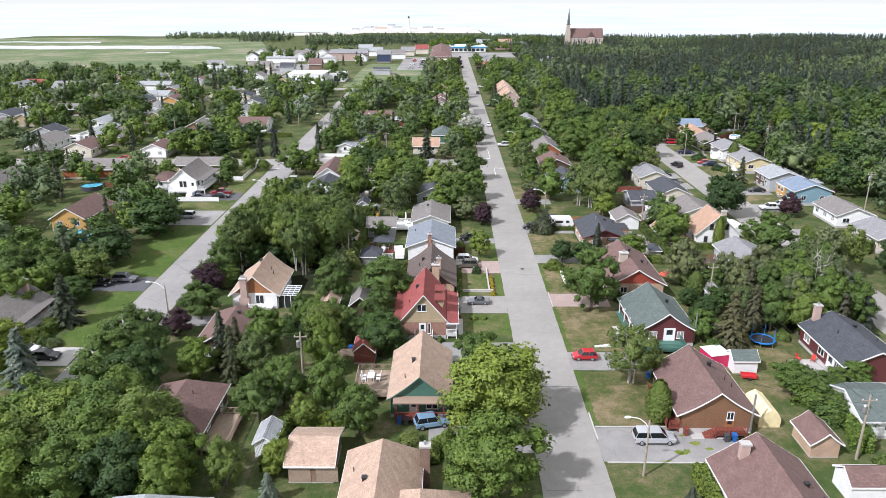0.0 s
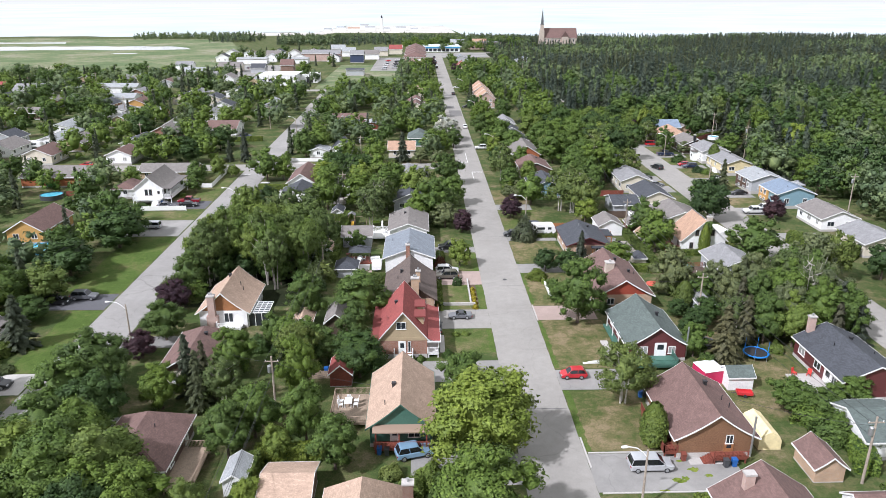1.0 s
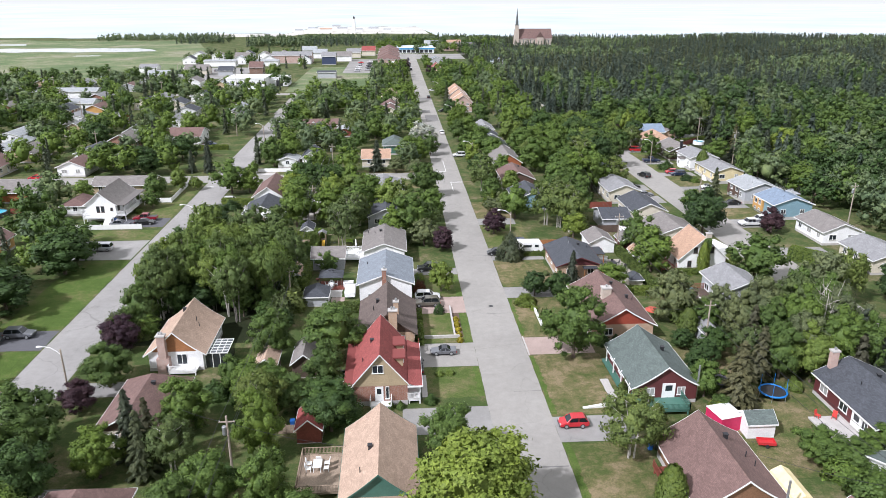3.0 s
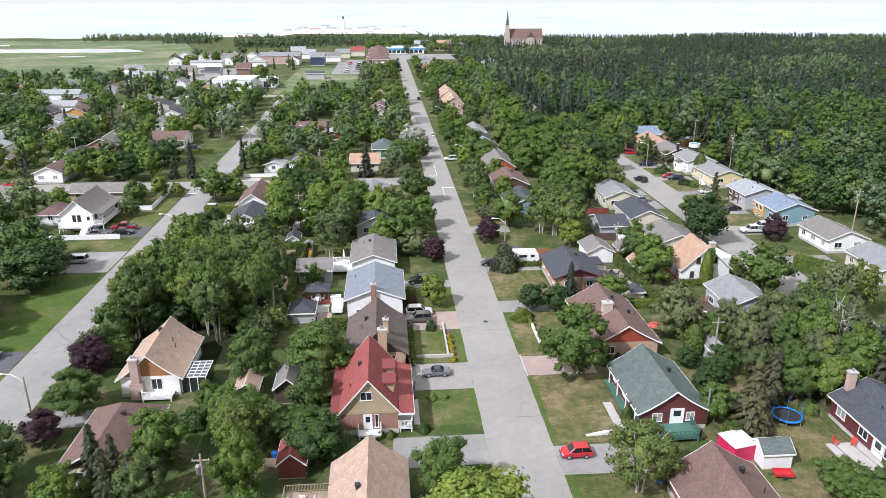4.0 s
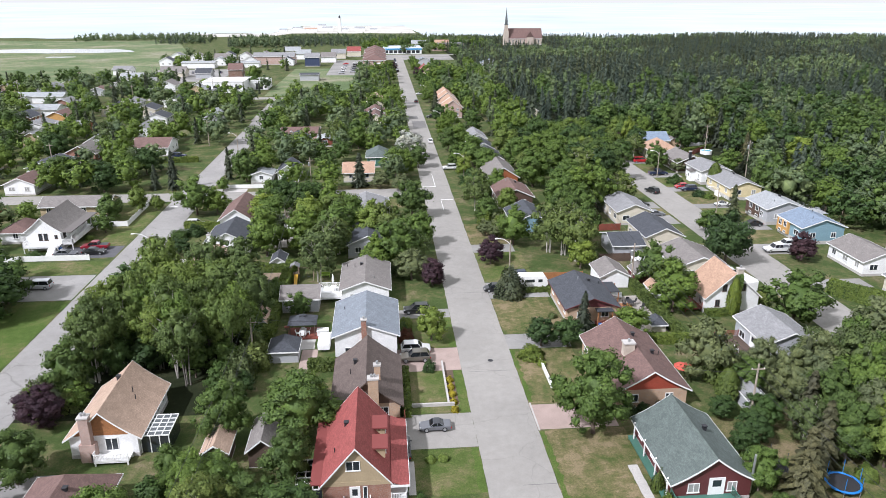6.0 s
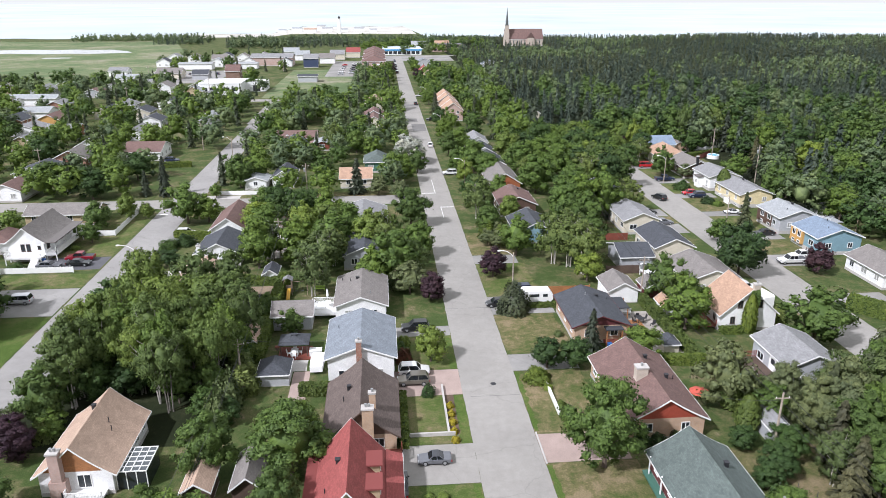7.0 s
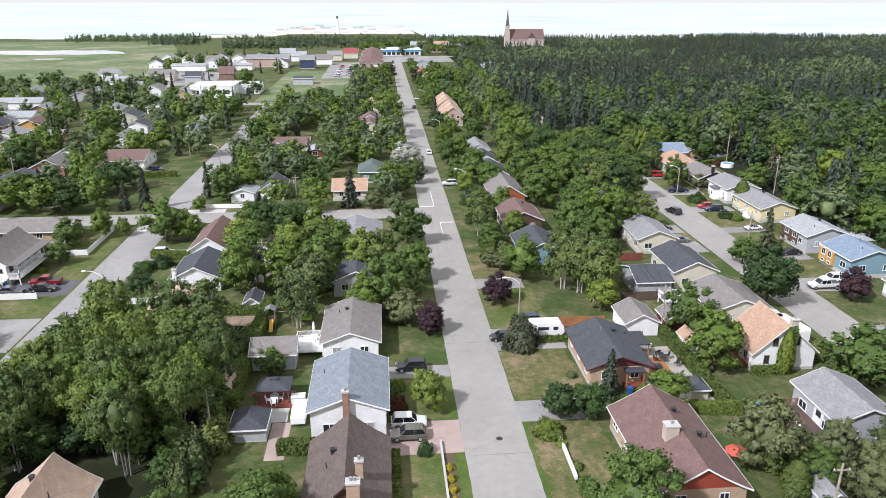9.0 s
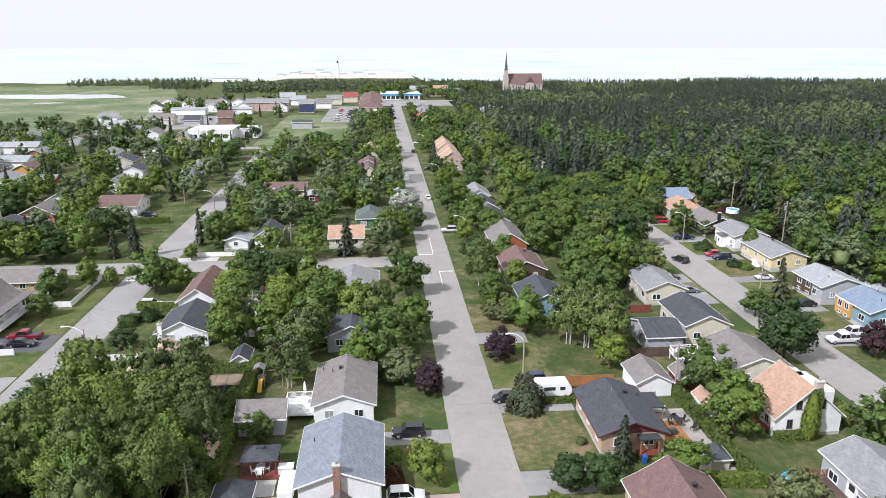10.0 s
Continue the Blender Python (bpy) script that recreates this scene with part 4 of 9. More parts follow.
def car(kind, colour, x, y, turn, label, z=0.0, group="parked cars"):
    """A parked vehicle, nose towards local +y."""
    key = (kind, colour)
    if key in CARS:
        ob = copy_thing(CARS[key], pose(*lay(x, y), z, 0, 0, turn))
        return tagged(ob, label)
    L, W, sill, belt, top, hood, wtop, rtop, tail = CAR_SHAPES[kind]
    body_mat = car_paint(colour)
    ob = thing("pickup_truck" if kind == "pickup" else "van" if kind == "van" else "car", label, "truck" if kind == "pickup" else "car", x, y, z, turn, group)
    f, b = L / 2, -L / 2
    bm = bmesh.new()
    low = [(b + 0.05, sill), (f - 0.12, sill), (f, sill + 0.22), (f - 0.04, belt - 0.26), (f - 0.28, belt - 0.17), (hood, belt - 0.02), (0, belt), (b + 0.12, belt), (b, belt - 0.12), (b - 0.0, sill + 0.25)]
    loft(bm, low, W / 2, 0.16)
    bmesh.ops.bevel(bm, geom=bm.edges[:], offset=0.07, segments=2, profile=0.6, affect="EDGES", clamp_overlap=True)
    part("body", bm, body_mat, ob, "painted bodywork")
    gb = bmesh.new()
    rings = []
    for yy0, yy1, zz, hx in ((hood, tail, belt - 0.02, W / 2 - 0.07), (wtop, rtop, top - 0.05, W / 2 - 0.24)):
        rings.append([gb.verts.new(p) for p in ((-hx, yy1, zz), (hx, yy1, zz), (hx, yy0, zz), (-hx, yy0, zz))])
    for i in range(4):
        gb.faces.new((rings[0][i], rings[0][(i + 1) % 4], rings[1][(i + 1) % 4], rings[1][i]))
    gb.faces.new(rings[1])
    part("window_band", gb, CAR_GLASS, ob, "dark tinted glass")
    rb = bmesh.new()
    hx = W / 2 - 0.22
    loft(rb, [(rtop - 0.04, top - 0.07), (wtop + 0.05, top - 0.07), (wtop - 0.12, top), (rtop + 0.12, top)], hx + 0.02, 0.1)
    part("roof", rb, DARK_PLASTIC if kind == "roadster" else body_mat, ob)
    pb = bmesh.new()
    for sx in (-1, 1):
        for a0, a1 in ((hood, wtop), (tail, rtop), ((hood + tail) / 2 - 0.1, (wtop + rtop) / 2 - 0.05)):
            tube(pb, [(sx * (W / 2 - 0.06), a0, belt - 0.02), (sx * (W / 2 - 0.23), a1, top - 0.05)], [0.034, 0.034], 5)
    part("pillar_frame", pb, body_mat, ob)
    if kind == "pickup":
        part("cargo_bed", boxes((-W / 2 + 0.12, W / 2 - 0.12, b + 0.12, tail - 0.1, belt - 0.02, belt + 0.006)), DARK_PLASTIC, ob, "dark open cargo bed")
    r = 0.36 if kind in ("pickup", "suv") else 0.33
    for sx in (-1, 1):
        for yy in (f - 0.85, b + 0.85):
            wh = part("wheel", pipe([(sx * (W / 2 - 0.2), yy, r), (sx * (W / 2 - 0.18), yy, r), (sx * (W / 2 + 0.0), yy, r), (sx * (W / 2 + 0.02), yy, r)], [r * 0.9, r, r, r * 0.92], 16), RUBBER, ob)
            part("rim", pipe([(sx * (W / 2), yy, r), (sx * (W / 2 + 0.03), yy, r)], [r * 0.66, r * 0.6], 12), METAL, wh, "grey metal rim")
        part("headlight", boxes((sx * W * 0.36 - 0.2, sx * W * 0.36 + 0.2, f - 0.16, f - 0.005, belt - 0.36, belt - 0.22)), LAMP_CLEAR, ob)
        part("taillight", boxes((sx * W * 0.4 - 0.13, sx * W * 0.4 + 0.13, b - 0.015, b + 0.12, belt - 0.34, belt - 0.14)), LAMP_RED, ob)
        part("mirror", boxes((sx * (W / 2 + 0.07) - 0.09, sx * (W / 2 + 0.07) + 0.09, hood - 0.35, hood - 0.25, belt, belt + 0.14)), body_mat, ob)
    part("bumper", boxes((-W / 2 + 0.12, W / 2 - 0.12, f - 0.1, f + 0.03, sill, sill + 0.2)), DARK_PLASTIC, ob)
    CARS[key] = ob
    return ob


# ---------------------------------------------------------------- ground, roads, water
bm = bmesh.new()
bmesh.ops.create_grid(bm, x_segments=2, y_segments=2, size=5200)
solid("ground", bm, GRASS, "patchy green and dry yellowish grass over flat land", "ground", kind="structure")
# the floor's own dark colour carries the shade of the trees
sheet("wood_floor", 108, 1400, 205, 915, 0.012, SHADED_FLOOR, "dark shaded forest floor", "ground")
sheet("wood_floor_main", 62, 108, 300, 915, 0.012, SHADED_FLOOR, "dark shaded forest floor behind the houses", "ground")


def coast(name, pts, z, material, label, category):
    bm = bmesh.new()
    bm.faces.new([bm.verts.new((*lay(x, y), z)) for x, y in pts])
    return solid(name, bm, material, label, category, kind="structure")


def wavy(x0, x1, y, amp, n, seed):
    rng = random.Random(seed)
    return [(x0 + (x1 - x0) * i / n, y + rng.uniform(-amp, amp)) for i in range(n + 1)]


coast("marsh", wavy(-900, -150, 492, 10, 24, 3) + [(-165, 700), (-215, 860), (-250, 985)] + wavy(-260, -900, 930, 14, 20, 4), 0.02, MARSH, "bright green salt marsh meadow", "marsh")
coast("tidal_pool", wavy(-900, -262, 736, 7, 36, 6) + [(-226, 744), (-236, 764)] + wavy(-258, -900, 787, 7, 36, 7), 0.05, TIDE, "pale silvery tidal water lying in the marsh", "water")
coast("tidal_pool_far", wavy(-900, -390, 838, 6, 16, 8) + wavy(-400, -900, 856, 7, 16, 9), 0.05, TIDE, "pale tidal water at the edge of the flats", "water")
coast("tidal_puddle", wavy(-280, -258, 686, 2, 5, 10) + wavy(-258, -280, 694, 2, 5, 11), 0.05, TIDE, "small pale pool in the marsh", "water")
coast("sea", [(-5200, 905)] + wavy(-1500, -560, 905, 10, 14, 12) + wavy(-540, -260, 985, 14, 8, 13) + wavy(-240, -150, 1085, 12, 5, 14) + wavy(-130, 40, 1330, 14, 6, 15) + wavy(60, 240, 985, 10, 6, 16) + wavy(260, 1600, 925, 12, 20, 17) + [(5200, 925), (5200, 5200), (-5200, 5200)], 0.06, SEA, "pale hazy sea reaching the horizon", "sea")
coast("beach", wavy(-260, -140, 1000, 8, 8, 18) + wavy(-120, 50, 1075, 8, 8, 19) + wavy(46, -128, 1326, 8, 8, 20) + wavy(-150, -250, 1082, 8, 6, 21), 0.03, SAND, "pale sandy shore round the harbour", "beach")

sheet("road_main", 11.0, 19.0, -60, 690, 0.024, ASPHALT, "long straight street of worn pale grey asphalt", "road", 1.6)
sheet("road_left", -56.3, -47.2, -60, 352, 0.024, CRACKED, "residential street of worn grey asphalt with sealed cracks", "road", 1.6)
sheet("road_right", 72.0, 80.6, -60, 262, 0.024, ASPHALT, "residential street of pale grey asphalt", "road", 1.6)
sheet("road_cross", -150, 11.3, 228.8, 237.0, 0.02, ASPHALT, "cross street of worn grey asphalt", "road", 1.6)
sheet("road_town", -120, 11.3, 418, 426, 0.02, ASPHALT, "cross street of grey asphalt by the field", "road", 1.6)
sheet("road_link", -56, -48, 352, 420, 0.022, ASPHALT, "grey asphalt street towards the shops", "road", 1.6)
sheet("road_end", -40, 110, 686, 694, 0.02, ASPHALT, "grey asphalt street before the store", "road")
sheet("car_park", -14, 60, 640, 686, 0.016, DRIVE, "pale asphalt car park before the store", "car park")
sheet("car_park_shops", -160, -100, 500, 575, 0.016, DRIVE, "pale asphalt car park of the shops", "car park", 4.0)
sheet("car_park_flats", -36, -12, 530, 640, 0.016, DRIVE, "asphalt car park behind the flats", "car park")
sheet("road_coast", -190, -120, 480, 500, 0.018, ASPHALT, "grey asphalt road by the marsh", "road")

for x0, x1, y0, y1, mat, lab in (
        (19, 36.5, 69.6, 76.6, DRIVE, "gravelly pale asphalt driveway"), (19, 28.5, 91.4, 97, DRIVE, "cracked pale asphalt driveway"),
        (19, 29.5, 114.2, 120, PAVER, "driveway of pinkish pavers"), (19, 29, 136, 141, DRIVE, "grey asphalt driveway"),
        (19, 30, 155.5, 163, DRIVE, "grey asphalt driveway"), (19, 28, 180, 185, DRIVE, "grey asphalt driveway"),
        (2, 11, 111.3, 118.8, ASPHALT, "wide pale asphalt driveway"), (1.5, 11, 130.2, 137.2, PAVER, "driveway of worn pinkish pavers"),
        (-0.5, 11, 96.2, 102.6, DRIVE, "pale asphalt driveway"), (1, 11, 151.5, 155.0, DRIVE, "grey gravelly driveway"),
        (-2, 11, 72, 78, DRIVE, "asphalt driveway")):
    sheet("driveway", x0, x1, y0, y1, 0.014, mat, lab, "driveway", 2.0)
for x0, x1, y0, y1, mat, lab in (
        (-67, -56.6, 94.2, 100.4, CONCRETE, "concrete driveway"), (-68, -56.6, 123.4, 130.5, DARK_DRIVE, "dark asphalt driveway"),
        (-74, -56.6, 164.5, 177, DRIVE, "wide pale asphalt parking area"), (-70, -56.6, 186.8, 194, DARK_DRIVE, "dark new asphalt driveway"),
        (-49.6, -40, 203.5, 210, DRIVE, "grey driveway"), (-49.6, -38, 108.5, 112.5, DRIVE, "grey driveway"), (-49.6, -38, 84, 88, DRIVE, "pale driveway"), (-49.6, -38, 236.5, 240, CONCRETE, "pale concrete driveway")):
    sheet("driveway", x0, x1, y0, y1, 0.014, mat, lab, "driveway", 2.0)
for x0, x1, y0, y1, mat, lab in (
        (79.6, 91, 211, 215, DRIVE, "grey asphalt driveway"), (79.6, 90, 243, 248, DRIVE, "grey asphalt driveway"),
        (79.6, 91, 227.5, 232, DRIVE, "pale driveway"), (79.6, 91, 193, 198, DRIVE, "grey asphalt driveway"),
        (79.6, 91, 177, 183.5, DRIVE, "grey asphalt driveway"), (64, 71.2, 212, 218, DRIVE, "grey driveway"),
        (64, 71.2, 199, 206, DRIVE, "grey driveway"), (64, 71.2, 162, 168, DRIVE, "grey driveway"), (79.6, 92, 158, 162.5, DRIVE, "grey asphalt driveway"), (79.6, 88, 260.5, 265, DRIVE, "grey driveway")):
    sheet("driveway", x0, x1, y0, y1, 0.014, mat, lab, "driveway", 2.0)

for x0, x1, y0, y1, mat, lab in (
        (2.8, 11, 102.7, 111.2, LAWN_GREEN, "front lawn greener along its edges"), (2.2, 11, 118.9, 130.1, LAWN_GREEN, "green front lawn"),
        (2, 11, 137.3, 151.4, LAWN_GREEN, "green front lawn with a young tree"), (19, 29, 77, 91, LAWN_DRY, "dry yellow-brown front lawn"),
        (19, 30, 97.4, 114, LAWN_DRY, "dry straw-coloured front lawn"), (19, 29, 120.3, 135.8, LAWN_DRY, "dry patchy front lawn"),
        (19, 29.5, 141.3, 155.3, LAWN_DRY, "faded front lawn"), (19, 29, 163.2, 179.8, LAWN_GREEN, "green front lawn"), (19, 28.6, 185.3, 200, LAWN_DRY, "patchy front lawn"),
        (-62, -56.6, 100.6, 123, LAWN_EDGE, "bright green front lawn"), (-67, -56.6, 130.8, 164, LAWN_EDGE, "bright green roadside lawn"), (-67, -56.6, 194.2, 225, LAWN_GREEN, "green front lawn"),
        (-82, -56.6, 177.3, 184.5, LAWN_GREEN, "green lawn by a white wall")):
    sheet("lawn", x0, x1, y0, y1, 0.008, mat, lab, "lawn", 0.9)
for x0, x1, y0, y1, mat, lab in (
        (79.6, 91, 215.3, 227.3, LAWN_DRY, "mown striped lawn"), (79.6, 90, 232.3, 242.8, LAWN_GREEN, "green front lawn"), (79.6, 91, 198.3, 210.7, LAWN_GREEN, "green front lawn"),
        (79.6, 91, 183.8, 192.7, LAWN_DRY, "dry front lawn"), (64, 71.2, 206.3, 211.8, LAWN_DRY, "faded front lawn"), (79.6, 88, 248.3, 260, LAWN_GREEN, "green front lawn"),
        (41, 56, 84, 118, LAWN_DRY, "dry back garden grass"), (-44, 9, 233.6, 242, LAWN_DRY, "dry roadside grass strip"),
        (-62, -14, 430, 575, MARSH, "open mown field"), (-48, 9.5, 219, 226, LAWN_DRY, "grass strip by the cross street"), (4, 10.5, 560, 686, LAWN_GREEN, "green verge by the flats")):
    sheet("lawn", x0, x1, min(y0, y1), max(y0, y1), 0.008, mat, lab, "lawn", 0.9)

for x0, x1, y0, y1 in ((11.3, 15.0, 237.9, 238.4), (14.86, 15.0, 238.4, 252), (15.3, 18.7, 221.7, 222.2), (15.3, 15.44, 212, 221.7), (-56, -53.2, 223.5, 224.0), (-52.9, -49.9, 237.4, 237.9)):
    sheet("road_marking", x0, x1, y0, y1, 0.03, MARKING, "faded white painted road line", "road marking")
# grove litter with the birches' shade in its colour
sheet("grove_floor", -48.6, -20.5, 124, 172, 0.01, SHADED_FLOOR, "dark shaded ground under the birch grove", "ground", 1.5)
# low concrete kerbs beside the driveways
for x0, x1, y0, y1 in ((19.05, 19.25, 114, 120.4), (19.4, 31, 76.7, 76.9), (19.4, 31.5, 69.3, 69.5), (19.05, 19.25, 74, 80)):
    solid("kerb", boxes((x0, x1, y0, y1, -0.1, 0.09)), CONCRETE, "low pale concrete kerb beside the driveway", "kerb", kind="structure")

TAR = paving("tar_patch", (0.17, 0.165, 0.16), 0.1)
for x0, x1, y0, y1 in ((13.2, 18.8, 86.6, 86.8), (11.4, 15.5, 64.2, 64.32), (11.2, 18.9, 158.5, 158.6), (12, 18.8, 129.4, 129.5), (15, 18.9, 103.6, 103.7)):
    sheet("road_joint", x0, x1, y0, y1, 0.028, TAR, "thin dark tarred joint across the street", "road")
for x, y in ((15.6, 132.6), (16.2, 262.0)):
    bm = bmesh.new()
    bmesh.ops.create_circle(bm, cap_ends=True, segments=18, radius=0.42)
    solid("manhole_cover", bm, DARK_METAL, "round dark iron manhole cover", "manhole", "manhole covers", m=pose(x, y, 0.03))
for x0, x1, y0, y1 in ((13, 18.5, 330, 346), (12, 16, 352, 360), (11.5, 18.8, 395, 402)):
    sheet("road_patch", x0, x1, y0, y1, 0.028, TAR, "darker patch in the old asphalt", "road", 1.5)
# greener strips where the verge meets the street
for x0, x1, y0, y1 in ((10.0, 11.0, 102.8, 111.1), (9.7, 11.0, 119, 130.0), (9.8, 11, 137.4, 151.3), (19.0, 19.9, 77.2, 91.2), (19.0, 19.8, 97.6, 113.8), (19, 19.7, 120.6, 135.7)):
    sheet("lawn_edge", x0, x1, y0, y1, 0.011, LAWN_EDGE, "strip of fresh green grass along the street", "lawn", 0.6)
MOSS = turf("moss", (0.14, 0.19, 0.03), (0.20, 0.23, 0.045), (0.25, 0.24, 0.09), 0.45)
rng = random.Random(77)
for x, y, rx, ry in ((28.6, 72.2, 0.9, 0.5), (29.6, 72.6, 0.5, 0.4), (31.0, 74.2, 0.7, 0.5), (28.4, 75.3, 0.45, 0.4), (32.4, 73.0, 0.5, 0.35), (26.5, 70.4, 0.6, 0.3), (30.0, 75.9, 0.6, 0.25)):
    ring = [(x + rx * rng.uniform(0.55, 1.2) * math.cos(k * math.tau / 18), y + ry * rng.uniform(0.55, 1.2) * math.sin(k * math.tau / 18)) for k in range(18)]
    coast("moss_patch", ring, 0.019, MOSS, "patch of yellow-green moss on old asphalt", "moss")


# ---------------------------------------------------------------- houses, east row of the main street's west side
def finish(h, w, l, eave, ridge, vents):
    for x, y, k in vents:
        vent(h, x, y, roof_z(w, eave, ridge, x), k)


h, w, l = house("tan-shingled bungalow with a hipped roof and brick chimney", -10.6, -2.8, 48, 68.0, 3.0, 6.3, ROOF_TAN, BRICK_TAN, hips=(0, 3.0), over=0.5)
chimney(h, 4.6, 7.6, 0, 5.3, BRICK_BROWN, 1.1, 0.8)
bm, prof, ends = roof_mesh(9.6, 14, 2.9, 5.6, 0.4, 0, 0, 3.2, 0.3)
part("wing_roof", bm, ROOF_TAN, h).matrix_basis = pose(4.4, -4.2, 0)
part("wing_wall", boxes((w / 2, 8.9, -11, 2.4, 0, 2.8)), BRICK_TAN, h)
finish(h, w, l, 3.0, 6.3, ((-3.0, 5, "pipe"), (-1.5, 2, "box")))

h, w, l = house("tan-shingled house with green gable and covered porch", -7.0, 0.6, 80.4, 93.2, 3.2, 6.2, ROOF_TAN, SID_GREEN, flare=0.2, gable=SID_GREEN, trim=SID_GREEN, windows=())
part("porch_roof", boxes((-3.4, 3.6, -l / 2 - 1.7, -l / 2 + 0.2, 3.0, 3.16)), ROOF_TAN, h).rotation_euler = (radians(0), 0, 0)
for px in (-3.0, -0.2, 3.1):
    part("porch_post", boxes((px - 0.09, px + 0.09, -l / 2 - 1.5, -l / 2 - 1.3, 0.3, 3.0)), RED_WOOD, h)
deck(h, -3.2, 3.4, -l / 2 - 1.6, -l / 2, 0.8, RED_WOOD, "s")
window(h, "s", w, l, 1.6, 1.3, 1.5, 1.2)
door(h, "s", w, l, -0.8, 0.6)
for p in (-3.5, 0.5, 3.8):
    window(h, "w", w, l, p, 1.4, 1.2, 1.1)
    window(h, "e", w, l, p, 1.4, 1.2, 1.1)
deck(h, -9.2, -3.9, -2.5, 4.5, 0.9, WOOD, "wsn")
finish(h, w, l, 3.2, 6.2, ((-1.0, -1.0, "box"), (-2.0, -4.0, "pipe")))

h, w, l = house("red-roofed house with beige gable over red brick", -7.0, 0.2, 103.9, 115.6, 3.6, 7.9, ROOF_RED, BRICK_RED, gable=SID_BEIGE, windows=(), base=0.7, over=0.35)
part("upper_wall", boxes((-w / 2 - 0.02, w / 2 + 0.02, -l / 2 - 0.02, -l / 2 + 0.1, 3.0, 3.5)), SID_BEIGE, h)
window(h, "s", w, l, -0.3, 4.9, 1.5, 1.2, None, 1)
door(h, "s", w, l, -0.2, 0.75)
window(h, "s", w, l, 0.9, 1.0, 0.5, 1.9, None, 0)
deck(h, -1.4, 1.4, -l / 2 - 1.3, -l / 2, 0.7, WHITE, "we", WHITE)
steps(h, 0, -l / 2 - 1.3, 0.7, 1.4, WHITE)
# lower roof that sweeps out over the east porch
bm = bmesh.new()
uvl = bm.loops.layers.uv.new("UVMap")
prev = None
for i in range(7):
    s = i / 6
    x, z = 3.7 + 1.9 * s, 3.62 - 1.0 * s + 0.35 * s * s
    cur = [bm.verts.new((x, yy, z + dz)) for yy in (-l / 2 - 0.4, l / 2 + 0.4) for dz in (0, -0.14)]
    if prev:
        for a, b, c, d in ((0, 2, 2, 0), (1, 3, 3, 1), (0, 1, 1, 0), (2, 3, 3, 2)):
            f = bm.faces.new((prev[a], cur[d], cur[c], prev[b]))
            for lp in f.loops:
                lp[uvl].uv = (lp.vert.co.y, lp.vert.co.x)
    prev = cur
part("porch_roof", bm, ROOF_RED, h, "red shingled roof sweeping over the porch")
part("porch_fascia", boxes((5.61, 5.66, -l / 2 - 0.43, l / 2 + 0.43, 2.8, 3.02), (3.6, 5.66, -l / 2 - 0.46, -l / 2 - 0.41, 2.85, 3.1)), WHITE, h)
deck(h, 3.65, 5.4, -l / 2, l / 2 - 2, 0.8, WHITE, "se", WHITE)
for py in (-l / 2 + 0.1, -1.5, 2.5):
    part("porch_post", boxes((5.2, 5.34, py, py + 0.14, 0.8, 2.95)), WHITE, h)
for py in (-2.2, 1.6):          # dormers on the east slope
    d = part("dormer", boxes((1.6, 3.1, py - 1.0, py + 1.0, 4.4, 5.7)), SID_BEIGE, h)
    part("dormer_roof", prism([(0.6, py - 1.3), (3.4, py - 1.3), (3.4, py + 1.3), (0.6, py + 1.3)], 5.72, 5.9), ROOF_RED, d)
    window(h, "e", 6.24, l, py, 4.75, 1.2, 0.8)
# lean-to greenhouse on the west side
part("greenhouse", boxes((-6.6, -3.75, -5.2, -5.1, 0, 2.2), (-6.6, -6.5, -5.1, 0.0, 0, 2.2), (-6.6, -3.75, -0.1, 0.0, 0, 2.2)), PANE, h, "glass lean-to greenhouse")
part("greenhouse_frame", boxes(*[(-6.7, -3.7, -5.25 + k * 1.05, -5.17 + k * 1.05, 2.2, 2.32) for k in range(6)], *[(-6.7 + k * 0.97, -6.62 + k * 0.97, -5.25, 0.1, 2.22, 2.34) for k in range(4)]), WHITE, h)
part("side_roof", prism([(-w / 2 - 1.3, -l / 2 - 0.1), (-w / 2, -l / 2 - 0.1), (-w / 2, l / 2), (-w / 2 - 1.3, l / 2)], 3.3, 3.45), ROOF_RED, h)
finish(h, w, l, 3.6, 7.9, ((-1.2, 0.4, "box"), (-2.4, -2.6, "pipe")))

h, w, l = house("brown-roofed house with two brick chimneys", -6.8, 1.6, 120.1, 132.6, 3.1, 6.3, ROOF_DARKBROWN, BRICK_TAN, flare=0.25, gable=SID_BROWN, trim=DARK_WOOD)
chimney(h, 0.9, -l / 2 - 0.5, 0, 7.0, BRICK_TAN, 1.3, 0.9, 2)
chimney(h, 1.4, -l / 2 + 3.0, 3, 6.9, BRICK_TAN, 0.8, 0.6, 1)
deck(h, 1.4, 4.8, -l / 2 - 1.8, -l / 2, 0.8, RED_WOOD, "se")
finish(h, w, l, 3.1, 6.3, ((-1.6, 1.0, "box"), (-2.2, -1.0, "pipe")))

h, w, l = house("white-sided house with bluish grey shingles", -7.6, 1.6, 137.0, 149.4, 4.5, 6.2, ROOF_BLUE, SID_WHITE)
chimney(h, -0.2, -l / 2 - 0.3, 0, 7.1, BRICK_RED, 0.75, 0.6, 1)
finish(h, w, l, 4.5, 6.2, ((-3.4, 2.0, "pipe"),))

h, w, l = house("white bungalow with a taupe shingle roof and side deck", -7.6, 0.6, 157.4, 170.2, 3.4, 4.9, ROOF_TAUPE, SID_WHITE)
deck(h, -8.6, -4.2, -4.5, 0.5, 1.0, WHITE, "wsn", WHITE)
